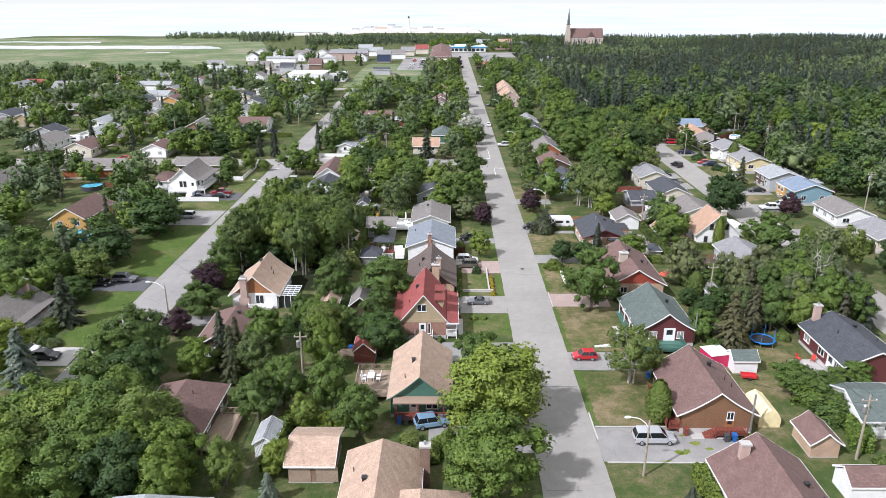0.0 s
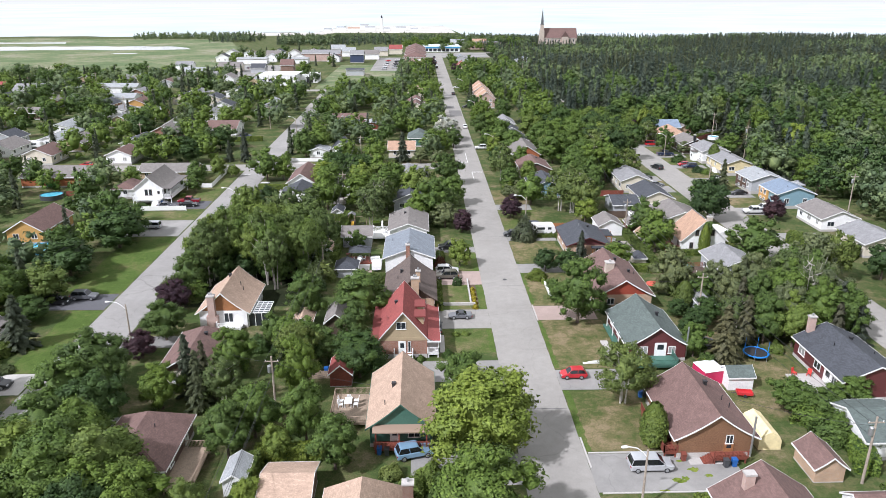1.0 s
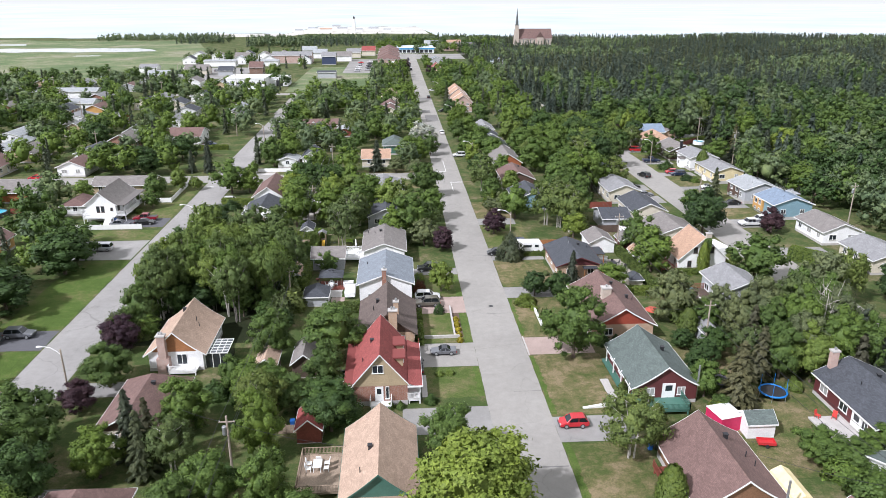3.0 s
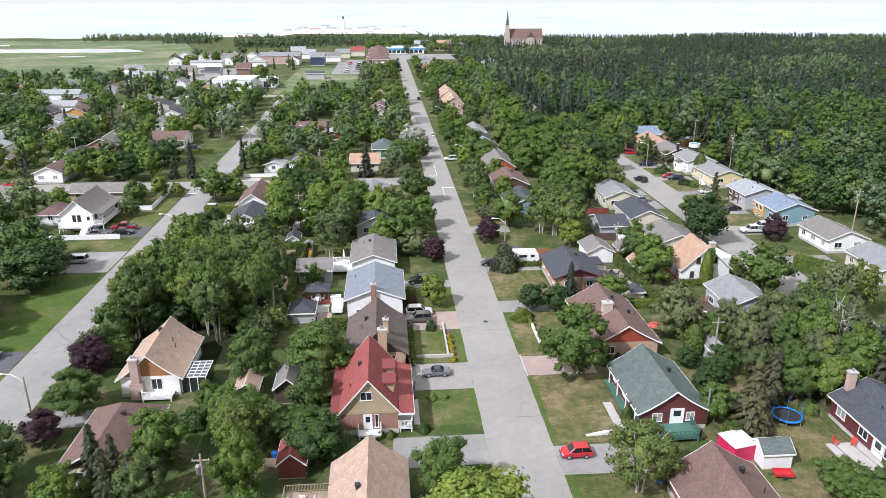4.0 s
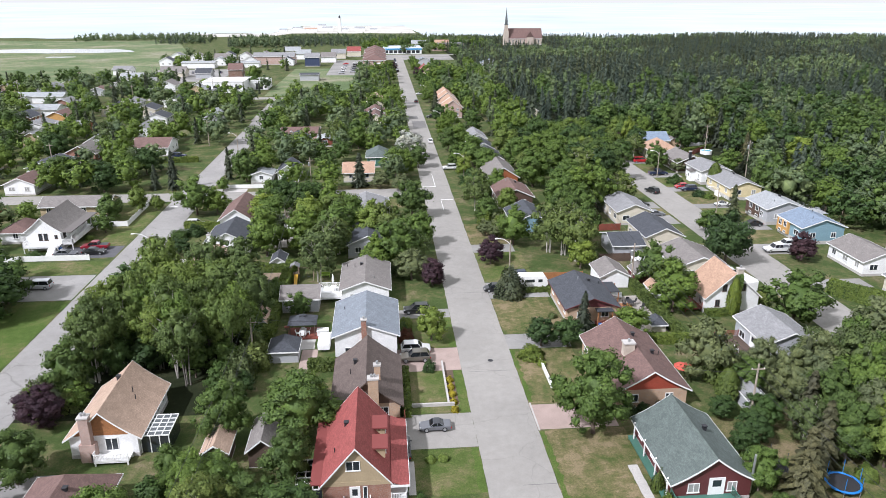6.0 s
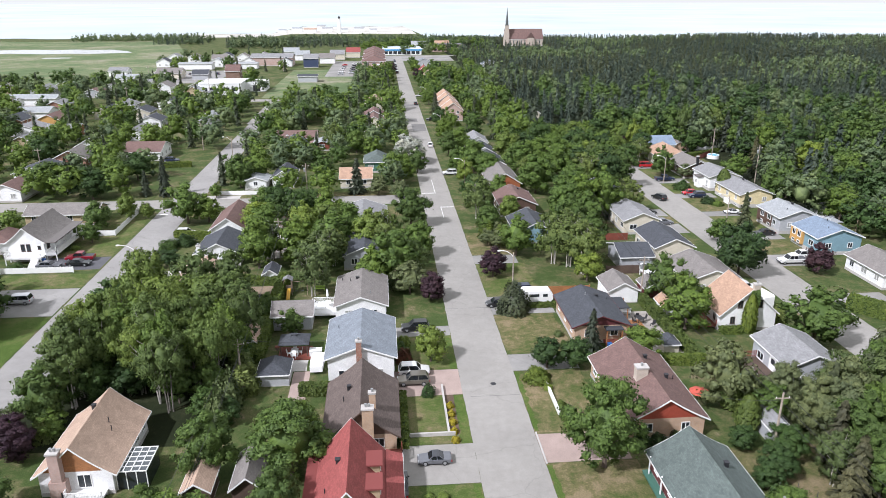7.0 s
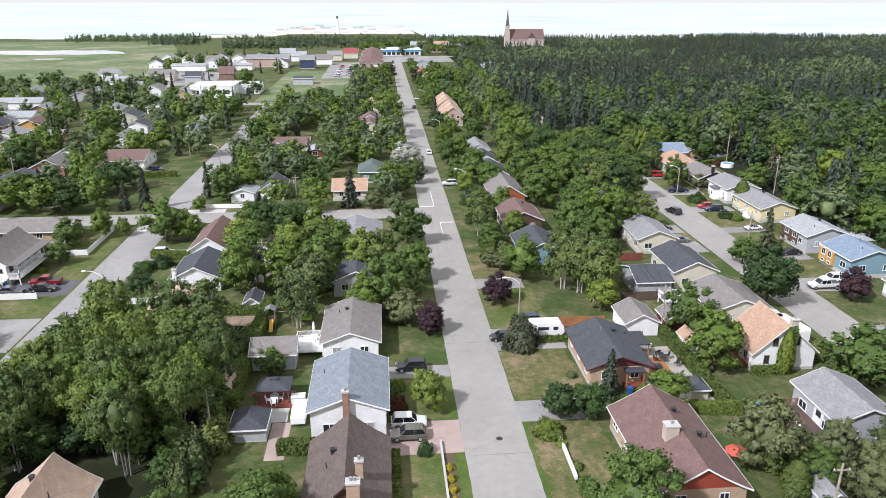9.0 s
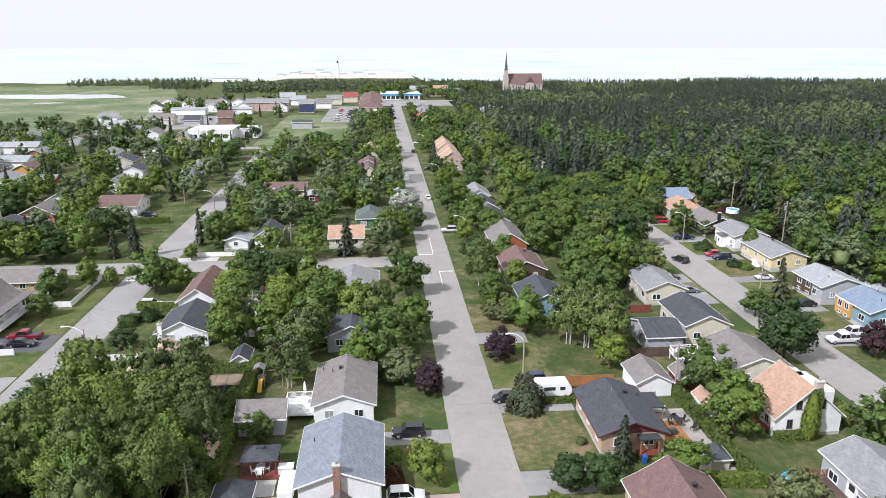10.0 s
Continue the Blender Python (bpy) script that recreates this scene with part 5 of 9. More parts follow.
finish(h, w, l, 3.4, 4.9, ((-0.8, 2.2, "box"), (-2.0, 2.2, "pipe"), (1.6, -3.8, "flue"), (-3.5, 4, "pipe")))

h, w, l = house("grey-roofed bungalow behind the street trees", -7.5, 0.8, 182, 194, 3.2, 5.0, ROOF_SLATE, SID_GREY)
h, w, l = house("grey-shingled corner bungalow with cream siding", -9.5, 1.0, 207.5, 217.5, 3.0, 4.7, ROOF_GREY, SID_CREAM, hips=(2.5, 0))

# west-side houses beyond the cross street
house("orange-shingled bungalow with brown window wall", -11.4, -2.6, 244.5, 255.6, 3.0, 4.9, ROOF_ORANGE, SID_CREAM, axis="x")
house("house with a pale green shingle roof", -4.8, 2.6, 262, 272, 3.6, 5.6, ROOF_GREEN, SID_GREEN, hips=(2, 2))
house("tan-roofed house with pale siding beside the street", -6.5, 1.8, 329, 341, 4.0, 6.4, ROOF_BROWN, SID_CREAM)
house("pinkish roofed house with grey siding beside the street", -7, 2, 343, 354, 4.2, 6.6, ROOF_BROWN, SID_GREY)
house("house with a pale tan roof beside the street", -6.5, 1.8, 378, 392, 4.4, 6.8, ROOF_TAN, SID_CREAM)
house("brown-roofed long bungalow with a pale wall", -37, -23, 303, 315, 3.4, 5.0, ROOF_BROWN, BRICK_PINK, axis="x")
h, w, l = house("slate-roofed house with a brick chimney", -34.5, -25, 286, 298, 3.6, 5.8, ROOF_SLATE, BRICK_BROWN)
chimney(h, -1, -l / 2 - 0.4, 0, 7.4, BRICK_BROWN)
house("white lean-to garage behind the slate-roofed house", -23, -17.5, 295, 303, 2.8, 3.6, ROOF_LIGHT, RED_WOOD)
house("slate-roofed garage beside the cross street", -30.5, -24.5, 246, 257, 3.2, 5.2, ROOF_SLATE, SID_WHITE)
house("white workshop behind the picket fence", -38, -32, 245, 252, 2.8, 3.8, ROOF_LIGHT, SID_WHITE)

# back-garden outbuildings of the west side
h, w, l = house("tan-roofed double garage with old wooden doors", -17.6, -12.6, 66.2, 73.2, 2.6, 3.9, ROOF_TAN, BRICK_BROWN, axis="x", windows=(), base=0.15, over=0.35, name="garage", category="garage", group="garages")
for p in (-1.9, 1.2):
    part("garage_door", boxes((-w / 2 - 0.06, -w / 2, p - 1.25, p + 1.25, 0.15, 2.2)), WOOD, h)
house("small white metal shed with a pale roof", -22.6, -20.2, 71, 75.2, 2.2, 3.0, ROOF_LIGHT, SID_WHITE, windows=(), base=0.1, over=0.2, over_y=0.2, name="shed", category="shed", group="garden sheds")
house("white-grey detached garage with a taupe roof", -17.8, -11.6, 155.6, 161, 2.7, 4.2, ROOF_TAUPE, SID_GREY, axis="x", windows=(), base=0.15, over=0.3, name="garage", category="garage", group="garages")
house("narrow shed with an orange shingle roof", -21.4, -19.2, 147.5, 152.5, 2.2, 3.2, ROOF_TAN, SID_WHITE, windows=(), base=0.1, over=0.2, over_y=0.2, name="shed", category="shed", group="garden sheds")
house("dark vaulted shed among the garden shrubs", -17.5, -13.2, 137.5, 141.5, 2.1, 3.4, ROOF_SLATE, SID_GREY, windows=(), base=0.1, over=0.2, hips=(1.4, 1.4), name="shed", category="shed", group="garden sheds")
house("white garden shed with slate roof", -22.5, -19.8, 176, 180, 2.2, 3.1, ROOF_SLATE, SID_WHITE, windows=(), base=0.1, over=0.2, name="shed", category="shed", group="garden sheds")
house("small white house with a red-brown roof", -24.4, -19.6, 198, 205, 3.0, 4.6, ROOF_BROWN, SID_WHITE, base=0.2, windows=())
house("red-roofed garden shed by a hedge", -13.6, -10.6, 95.4, 99.6, 2.3, 3.6, ROOF_RED, RED_WOOD, windows=(), base=0.1, over=0.25, name="shed", category="shed", group="garden sheds")
house("tan-roofed wooden shed under trees", -21.5, -18.6, 112.5, 116.5, 2.2, 3.2, ROOF_TAN, DARK_WOOD, windows=(), base=0.1, over=0.25, name="shed", category="shed", group="garden sheds")
house("brown-roofed barn shed under a large tree", -16.2, -12.8, 112, 118, 2.6, 4.0, ROOF_TAUPE, DARK_WOOD, windows=(), base=0.1, over=0.25, name="shed", category="shed", group="garden sheds")

# ---------------------------------------------------------------- houses on the east side of the main street
h, w, l = house("brown-shingled house with white trim and pale brick chimney", 30.2, 39.8, 50, 66.6, 3.0, 6.2, ROOF_BROWN, SID_WHITE, over=0.5)
chimney(h, -2.2, 6.4, 2.6, 6.3, BRICK_PINK, 1.0, 0.7, 0)
finish(h, w, l, 3.0, 6.2, ((2.4, 1.5, "box"), (3.6, 0.2, "pipe")))

h, w, l = house("log-sided house with brown flared roof and white trim", 29.8, 38.8, 76.9, 89.2, 3.2, 6.0, ROOF_BROWN, SID_LOG, flare=0.3, windows=(), over=0.7, base=0.7)
window(h, "s", w, l, 1.6, 1.9, 0.9, 1.2, None, 1)
door(h, "s", w, l, 1.6, 0.75, 0.95, 1.1, ORANGE_WOOD)
for p in (-3.5, 0, 3.5):
    window(h, "e", w, l, p, 1.5, 1.3, 1.1)
    window(h, "w", w, l, p, 1.5, 1.1, 1.1)
deck(h, -w / 2 - 1.6, -w / 2, -l / 2, l / 2 - 3, 0.8, RED_WOOD, "ws")
deck(h, -0.6, 3.4, -l / 2 - 1.4, -l / 2, 0.8, RED_WOOD, "s")
steps(h, -0.6, -l / 2 - 0.7, 0.8, 1.2, RED_WOOD, -90)
part("stove_pipe", pipe([(w / 2 - 0.3, -l / 2 - 0.35, 0.5), (w / 2 - 0.3, -l / 2 - 0.35, 5.8)], 0.13), METAL, h)
finish(h, w, l, 3.2, 6.0, ((1.6, 2.5, "box"), (3.0, 0.2, "pipe"), (3.4, -1.2, "pipe")))

h, w, l = house("green-shingled house with maroon siding and green deck", 30.6, 39.2, 101.9, 114.2, 3.0, 5.7, ROOF_GREEN, SID_MAROON, flare=0.3, over=0.6)
door(h, "s", w, l, 0.4, 0.9, 1.6, 2.05)
deck(h, -4.6, 2.2, -l / 2 - 3.2, -l / 2, 0.9, SID_GREEN, "swe", SID_GREEN)
part("stove_pipe", pipe([(w / 2 + 0.25, -l / 2 + 0.4, 0.5), (w / 2 + 0.25, -l / 2 + 0.4, 5.4)], 0.13), METAL, h)
for py in (-5.5, -2, 1.5, 5):
    part("porch_post", boxes((-w / 2 - 0.55, -w / 2 - 0.42, py, py + 0.13, 0.0, 2.85)), WHITE, h, "white porch post")
deck(h, -w / 2 - 0.95, -w / 2 - 0.03, -l / 2 + 0.2, l / 2 - 0.3, 0.5, SID_GREEN)
finish(h, w, l, 3.0, 5.7, ((1.7, 0.6, "box"),))

h, w, l = house("brown-roofed brick house with a red gable", 30.0, 39.6, 120.4, 136.6, 3.2, 5.9, ROOF_BROWN, BRICK_TAN, flare=0.2, gable=SID_RED, over=0.5)
chimney(h, -1.2, -1.4, 4.0, 6.6, STONE, 1.5, 1.1, 1)
finish(h, w, l, 3.2, 5.9, ((1.0, 3.2, "box"), (2.6, -0.6, "box"), (3.9, 0.2, "pipe")))

h, w, l = house("slate-roofed brick bungalow with a small covered side porch", 30.2, 38.6, 146.9, 159.2, 3.2, 4.8, ROOF_SLATE, BRICK_TAN, gable=SID_MAROON, trim=SID_MAROON, over=0.6)
part("porch_roof", prism([(0.4, -l / 2 - 1.4), (3.2, -l / 2 - 1.4), (3.2, -l / 2), (0.4, -l / 2)], 2.75, 2.92), ROOF_SLATE, h)
for px in (0.6, 3.0):
    part("porch_post", boxes((px - 0.07, px + 0.07, -l / 2 - 1.3, -l / 2 - 1.16, 0, 2.75)), ORANGE_WOOD, h)
deck(h, 0.4, 3.2, -l / 2 - 1.3, -l / 2, 0.6, RED_WOOD, "e")
deck(h, w / 2, w / 2 + 4.6, -4.0, 1.0, 0.35, ORANGE_WOOD)
part("side_roof", prism([(w / 2 + 0.3, 0.5), (w / 2 + 2.6, 0.5), (w / 2 + 2.6, 5), (w / 2 + 0.3, 5)], 2.7, 2.86), ROOF_SLATE, h)
for px in (w / 2 + 0.5, w / 2 + 2.4):
    for py in (0.7, 4.8):
        part("porch_post", boxes((px - 0.07, px + 0.07, py - 0.07, py + 0.07, 0, 2.7)), ORANGE_WOOD, h)
finish(h, w, l, 3.2, 4.8, ((-0.4, 2.4, "flue"), (1.6, 2.6, "box"), (3.6, 3.0, "pipe")))

house("dark grey-roofed house behind clipped shrubs", 29.6, 38.2, 194.4, 206, 3.0, 5.0, ROOF_SLATE, SID_BLUE)
h, w, l = house("brown-red shingled house with a front gable", 29.4, 38.2, 214.8, 227, 3.3, 5.2, ROOF_BROWN, SID_BROWN)
finish(h, w, l, 3.3, 5.2, ((1.4, 3.0, "box"), (-1, 4, "flue")))
house("rust-red gabled house with a grey roof", 29.6, 38.0, 234, 252, 3.6, 6.2, ROOF_TAUPE, SID_RUST)
house("grey-roofed white house in a row", 30, 37.5, 256, 268, 3.6, 5.6, ROOF_SLATE, SID_WHITE)
house("slate-roofed house in a row with white trim", 30, 37, 271, 283, 3.6, 5.6, ROOF_SLATE, SID_WHITE)
house("pale-roofed house in a row with white walls", 30, 37, 288, 300, 3.8, 5.8, ROOF_GREY, SID_WHITE)
for y0 in (352, 364, 378, 390):
    house("terraced house with orange-tan shingles and pale walls", 27, 35.5, y0, y0 + 10.5, 5.0, 8.0, ROOF_ORANGE, BRICK_PINK, group="terraced houses")
house("small tan-roofed house at the wood's edge", 62, 69, 352, 360, 3.2, 5.6, ROOF_TAN, SID_CREAM)
house("brown-roofed cottage with two pale chimneys among trees", 55, 63, 268, 277, 3.4, 5.6, ROOF_BROWN, BRICK_PINK)
house("gabled house with a pale tan roof", 26, 34, 488, 499, 4.0, 7.4, ROOF_TAN, SID_GREY)
house("red-roofed house near the street's end", 25, 33, 520, 530, 4.2, 7.6, ROOF_RED, SID_RED)
house("blue-grey roofed house among trees", 27, 38, 592, 602, 3.4, 6.0, ROOF_BLUE, SID_GREY)
house("blue-grey roofed house deep among trees", 74, 88, 575, 585, 3.4, 6.0, ROOF_BLUE, SID_GREY)

# outbuildings on the east side
house("white vinyl shed with a green roof", 42.2, 45.7, 92.5, 95.5, 2.2, 3.2, ROOF_GREEN, SID_WHITE, axis="x", windows=(), base=0.1, over=0.2, over_y=0.2, name="shed", category="shed", group="garden sheds")
house("tan shed with brown roof and white door", 43.8, 47.2, 71.4, 76.0, 2.2, 3.5, ROOF_BROWN, BRICK_TAN, windows=(), base=0.1, over=0.35, over_y=0.3, flare=0.2, name="shed", category="shed", group="garden sheds")
house("white shed with a brown gambrel-like roof", 44.2, 49.0, 63.0, 66.6, 2.3, 3.5, ROOF_BROWN, SID_WHITE, axis="x", windows=(), base=0.1, over=0.2, over_y=0.2, name="shed", category="shed", group="garden sheds")
house("white garage with a taupe roof", 40.2, 45.6, 161.8, 168.2, 2.6, 4.0, ROOF_TAUPE, SID_WHITE, windows=(), base=0.15, over=0.3, name="garage", category="garage", group="garages")
house("red-brown shed with a grey roof", 47.4, 51.0, 163.2, 167.2, 2.2, 3.3, ROOF_TAUPE, SID_MAROON, windows=(), base=0.1, over=0.2, name="shed", category="shed", group="garden sheds")
house("white shed with an orange shingle roof", 47.6, 49.9, 154.6, 158.6, 2.2, 3.2, ROOF_ORANGE, SID_WHITE, windows=(), base=0.1, over=0.2, name="shed", category="shed", group="garden sheds")
house("small garden shed with a blue-grey roof", 42.9, 45.3, 142.2, 144.8, 1.9, 2.8, ROOF_SLATE, SID_CREAM, windows=(), base=0.1, over=0.2, hips=(1, 1), name="shed", category="shed", group="garden sheds")
house("grey metal shed beside a utility pole", 47.2, 49.8, 118.4, 122.4, 2.2, 3.3, ROOF_GREY, SID_GREY, windows=(), base=0.1, over=0.2, name="shed", category="shed", group="garden sheds")

# ---------------------------------------------------------------- houses between the main and the right-hand street
h, w, l = house("maroon-sided bungalow with dark grey roof and patio", 56.5, 65.5, 89.4, 102.6, 3.3, 5.4, ROOF_SLATE, SID_MAROON)
chimney(h, -2.6, l / 2 - 0.2, 0, 6.6, BRICK_PINK, 1.0, 0.7, 1)
deck(h, -w / 2 - 4.2, -w / 2, -l / 2 + 0.5, 0.5, 0.25, CONCRETE)
door(h, "w", w, l, -2.8, 0.55, 1.7, 2.05)
finish(h, w, l, 3.3, 5.4, ((1.0, 2.0, "box"), (2.8, -1.0, "pipe"), (-2, 1, "pipe")))
h, w, l = house("pale grey split-level house with a raised deck", 55.2, 62.9, 129.4, 138.8, 4.4, 6.0, ROOF_GREY, SID_GREY, base=0.9)
deck(h, -w / 2 - 4.2, -w / 2, -l / 2 + 0.4, l / 2 - 1.2, 1.5, DARK_WOOD, "wsn", RED_WOOD)
door(h, "w", w, l, -1.0, 1.55, 1.7, 2.05)
h, w, l = house("white house with steep orange roof and ivied gable", 54.9, 64.3, 149.2, 157.2, 3.3, 7.5, ROOF_ORANGE, SID_WHITE, windows=(), over=0.4)
for p, z in ((-1.6, 4.1), (1.7, 4.1), (-2.6, 1.3)):
    window(h, "s", w, l, p, z, 0.8, 1.3, DARK_WOOD)
for p in (-2, 1.5):
    window(h, "w", w, l, p, 1.2, 1.0, 1.5)
    window(h, "e", w, l, p, 1.2, 1.0, 1.3)
chimney(h, 0.5, -l / 2 - 0.35, 0, 8.4, STONE, 1.0, 0.7, 1)
deck(h, -w / 2 - 3.0, -w / 2, -l / 2 + 1, l / 2 - 1, 0.7, RED_WOOD, "wsn")
house("slate-roofed garage wing with pale siding", 47.6, 54.0, 177.6, 186, 3.0, 4.4, ROOF_SLATE, SID_GREY, axis="x", windows=())
h, w, l = house("slate-roofed white house with white rear balcony", 55.4, 63.2, 179.6, 191.6, 4.0, 5.7, ROOF_SLATE, SID_CREAM)
h, w, l = house("taupe-roofed house with a white timber balcony", 55.5, 65.2, 163.4, 174.5, 3.4, 5.2, ROOF_TAUPE, SID_CREAM)
deck(h, -w / 2 - 5.0, -w / 2, 0.6, 6.0, 1.4, WHITE, "wsn", WHITE)
steps(h, -w / 2 - 2.0, 0.6, 1.4, 1.4, WHITE)
house("grey-roofed house with cream walls", 55.5, 63.5, 199, 211, 3.6, 5.2, ROOF_GREY, SID_CREAM)
house("slate-roofed bungalow among maples", 55.5, 63.5, 222, 234, 3.4, 5.0, ROOF_SLATE, SID_WHITE)

# ---------------------------------------------------------------- right-hand row
h, w, l = house("blue split-level with ochre front bay", 91.4, 101, 182.2, 191.8, 4.1, 5.8, ROOF_BRIGHTBLUE, SID_BLUE, base=0.8)
part("bay", boxes((-w / 2 - 0.5, -w / 2, 0.2, l / 2, 0.8, 3.9)), SID_OCHRE, h, "ochre-sided front bay")
for p in (1.4, 3.4):
    window(h, "w", w + 1.0, l, p, 2.3, 1.2, 1.3)
    window(h, "w", w + 1.0, l, p, 0.85, 1.0, 0.6)
finish(h, w, l, 4.1, 5.8, ((1.0, 2.0, "pipe"), (-1.5, -2.5, "pipe")))
h, w, l = house("grey-sided bungalow with a pale grey roof", 91, 100.4, 196.4, 206.4, 4.1, 5.7, ROOF_LIGHT, SID_GREY, base=0.8)
part("bay", boxes((-w / 2 - 0.2, -w / 2, -1.5, l / 2, 0.8, 3.9)), SID_BROWN, h, "dark brown front wall")
for p in (-0.5, 2.6):
    window(h, "w", w + 0.4, l, p, 2.3, 1.5, 1.3)
    window(h, "w", w + 0.4, l, p, 0.85, 1.2, 0.6)
finish(h, w, l, 4.1, 5.7, ((1.2, 1.0, "box"), (-2.0, -2.5, "pipe")))
h, w, l = house("pale yellow bungalow with a grey roof", 92, 100.6, 217.4, 231.6, 3.7, 5.2, ROOF_GREY, SID_YELLOW, base=0.9)
steps(h, -w / 2 - 0.9, -1.0, 1.4, 0.9, WHITE)
for p in (-5.0, 4.5):
    window(h, "w", w + 0.04, l, p, 0.2, 1.1, 0.5)
finish(h, w, l, 3.7, 5.2, ((1.2, 3.0, "box"),))
h, w, l = house("white split-level house with grey roof and gabled porch", 91.4, 100, 233.8, 244.8, 4.2, 5.7, ROOF_GREY, SID_WHITE, base=0.8)
part("porch", boxes((-w / 2 - 1.5, -w / 2, -1.2, 1.2, 0.0, 3.0)), SID_WHITE, h, "white front porch")
part("porch_roof", prism([(-w / 2 - 1.8, -1.5), (-w / 2 + 0.2, -1.5), (-w / 2 + 0.2, 1.5), (-w / 2 - 1.8, 1.5)], 3.0, 3.25), ROOF_TAUPE, h)
door(h, "w", w + 3.0, l, 0.0, 0.3)
for p in (-3.8, 3.8):
    window(h, "w", w + 0.04, l, p, 0.85, 1.3, 0.6)
finish(h, w, l, 4.2, 5.7, ((1.2, -2.0, "box"),))
h, w, l = house("dark brown bungalow with brown shingles", 90.2, 99, 247.4, 260.6, 3.4, 5.3, ROOF_TAUPE, SID_BROWN)
chimney(h, -1, -l / 2 - 0.3, 0, 6.8, DARK_METAL, 0.7, 0.6, 0)
house("tan hip-roofed house with white porch", 88.4, 98, 265.4, 276, 3.4, 6.0, ROOF_ORANGE, SID_CREAM, hips=(3, 3))
house("blue-roofed house at the end of the row", 88, 101, 281, 291, 3.4, 5.6, ROOF_BRIGHTBLUE, SID_WHITE, axis="x")
house("grey-roofed white bungalow with tall windows", 93, 101.6, 163.4, 174.6, 3.3, 5.0, ROOF_TAUPE, SID_WHITE)
house("grey-roofed bungalow behind a clipped hedge", 92.6, 102, 145.5, 156.5, 3.3, 5.0, ROOF_GREY, SID_CREAM)
house("white garage with a pale green roof", 51.8, 58.5, 75.5, 84, 3.0, 4.6, ROOF_GREEN, SID_WHITE, axis="x")
house("tan-roofed cottage at the row's back gardens", 101, 106, 283, 288, 2.6, 3.8, ROOF_TAUPE, BRICK_TAN, windows=(), name="shed", category="shed", group="garden sheds")
house("small grey metal barn behind the row", 108, 113, 207, 211, 2.2, 3.6, ROOF_GREY, SID_WHITE, axis="x", windows=(), base=0.1, name="shed", category="shed", group="garden sheds")

# ---------------------------------------------------------------- houses along the left-hand street
h, w, l = house("white brick house with tan roof and brown gable", -37.4, -29.6, 115.6, 127.4, 3.2, 6.4, ROOF_TAN, SID_WHITE, flare=0.28, gable=ORANGE_WOOD, windows=(), over=0.6)
window(h, "s", w, l, 0.9, 1.0, 1.5, 1.7, None, 1)
chimney(h, -1.6, -l / 2 - 0.45, 0, 6.0, BRICK_PINK, 1.1, 0.9, 2)
part("chimney_base", prism([(-2.5, -l / 2 - 0.95), (-0.7, -l / 2 - 0.95), (-0.7, -l / 2 - 0.02), (-2.5, -l / 2 - 0.02)], 0, 2.4), BRICK_PINK, h)
deck(h, -0.8, 3.2, -l / 2 - 1.8, -l / 2, 0.7, WHITE, "sw", WHITE)
sun_room = part("sunroom", boxes((w / 2, w / 2 + 3.4, -l / 2 + 0.6, -l / 2 + 5.0, 0, 2.3)), PANE, h, "glazed sunroom with white bars")
part("sunroom_frame", boxes(*[(w / 2 + 0.02, w / 2 + 3.5, -l / 2 + 0.5 + k * 0.9, -l / 2 + 0.6 + k * 0.9, 2.3, 2.42) for k in range(6)], *[(w / 2 + k * 0.85, w / 2 + 0.09 + k * 0.85, -l / 2 + 0.5, -l / 2 + 5.1, 2.31, 2.44) for k in range(5)], *[(w / 2 + 0.05 + k * 1.1, w / 2 + 0.15 + k * 1.1, -l / 2 + 0.52, -l / 2 + 0.6, 0, 2.35) for k in range(4)]), WHITE, sun_room)
part("sunroom_roof", boxes((w / 2, w / 2 + 3.42, -l / 2 + 0.58, -l / 2 + 5.02, 2.3, 2.34)), glassy("roof_glass", (0.07, 0.08, 0.085), 0.35), sun_room, "grey-tinted glass roof")
for p in (2.0, 4.5):
    window(h, "e", w, l, p, 1.2, 1.1, 1.3)
finish(h, w, l, 3.2, 6.4, ((-0.5, 2.4, "box"), (1.6, 0.8, "pipe"), (2.2, -0.2, "pipe")))
h, w, l = house("brown hip-roofed bungalow among trees", -37.4, -29.4, 95.5, 107.8, 3.0, 5.2, ROOF_BROWN, SID_CREAM, hips=(0, 3.0), gable=SID_BROWN)
finish(h, w, l, 3.0, 5.2, ((0.8, 1.5, "box"),))
h, w, l = house("brown hip-roofed house with dark siding and back deck", -37.6, -29.4, 72.6, 83.2, 3.0, 5.2, ROOF_BROWN, SID_BROWN, hips=(3.0, 3.0))
deck(h, w / 2, w / 2 + 3.2, -l / 2 - 1, 1.5, 0.8, WOOD, "esn")
finish(h, w, l, 3.0, 5.2, ((-2.2, 0.5, "box"), (1.5, 0.5, "pipe")))
house("pale grey hip-roofed house", -34.5, -24.5, 48, 59.5, 3.0, 5.6, ROOF_LIGHT, SID_GREY, hips=(3, 3))
h, w, l = house("taupe-roofed house with a long white front porch", -77, -69.6, 101.5, 114.6, 3.0, 5.4, ROOF_TAUPE, BRICK_RED, over=0.6)
chimney(h, 1.6, l / 2 - 2.0, 3, 6.6, BRICK_PINK, 0.9, 0.7, 1)
deck(h, w / 2, w / 2 + 1.8, -l / 2, l / 2, 0.7, WHITE, "e", WHITE)
bm = prism([(w / 2 + 0.3, -l / 2 - 0.4), (w / 2 + 2.3, -l / 2 - 0.4), (w / 2 + 2.3, l / 2 + 0.4), (w / 2 + 0.3, l / 2 + 0.4)], 2.62, 2.78)
part("porch_roof", bm, ROOF_TAUPE, h)
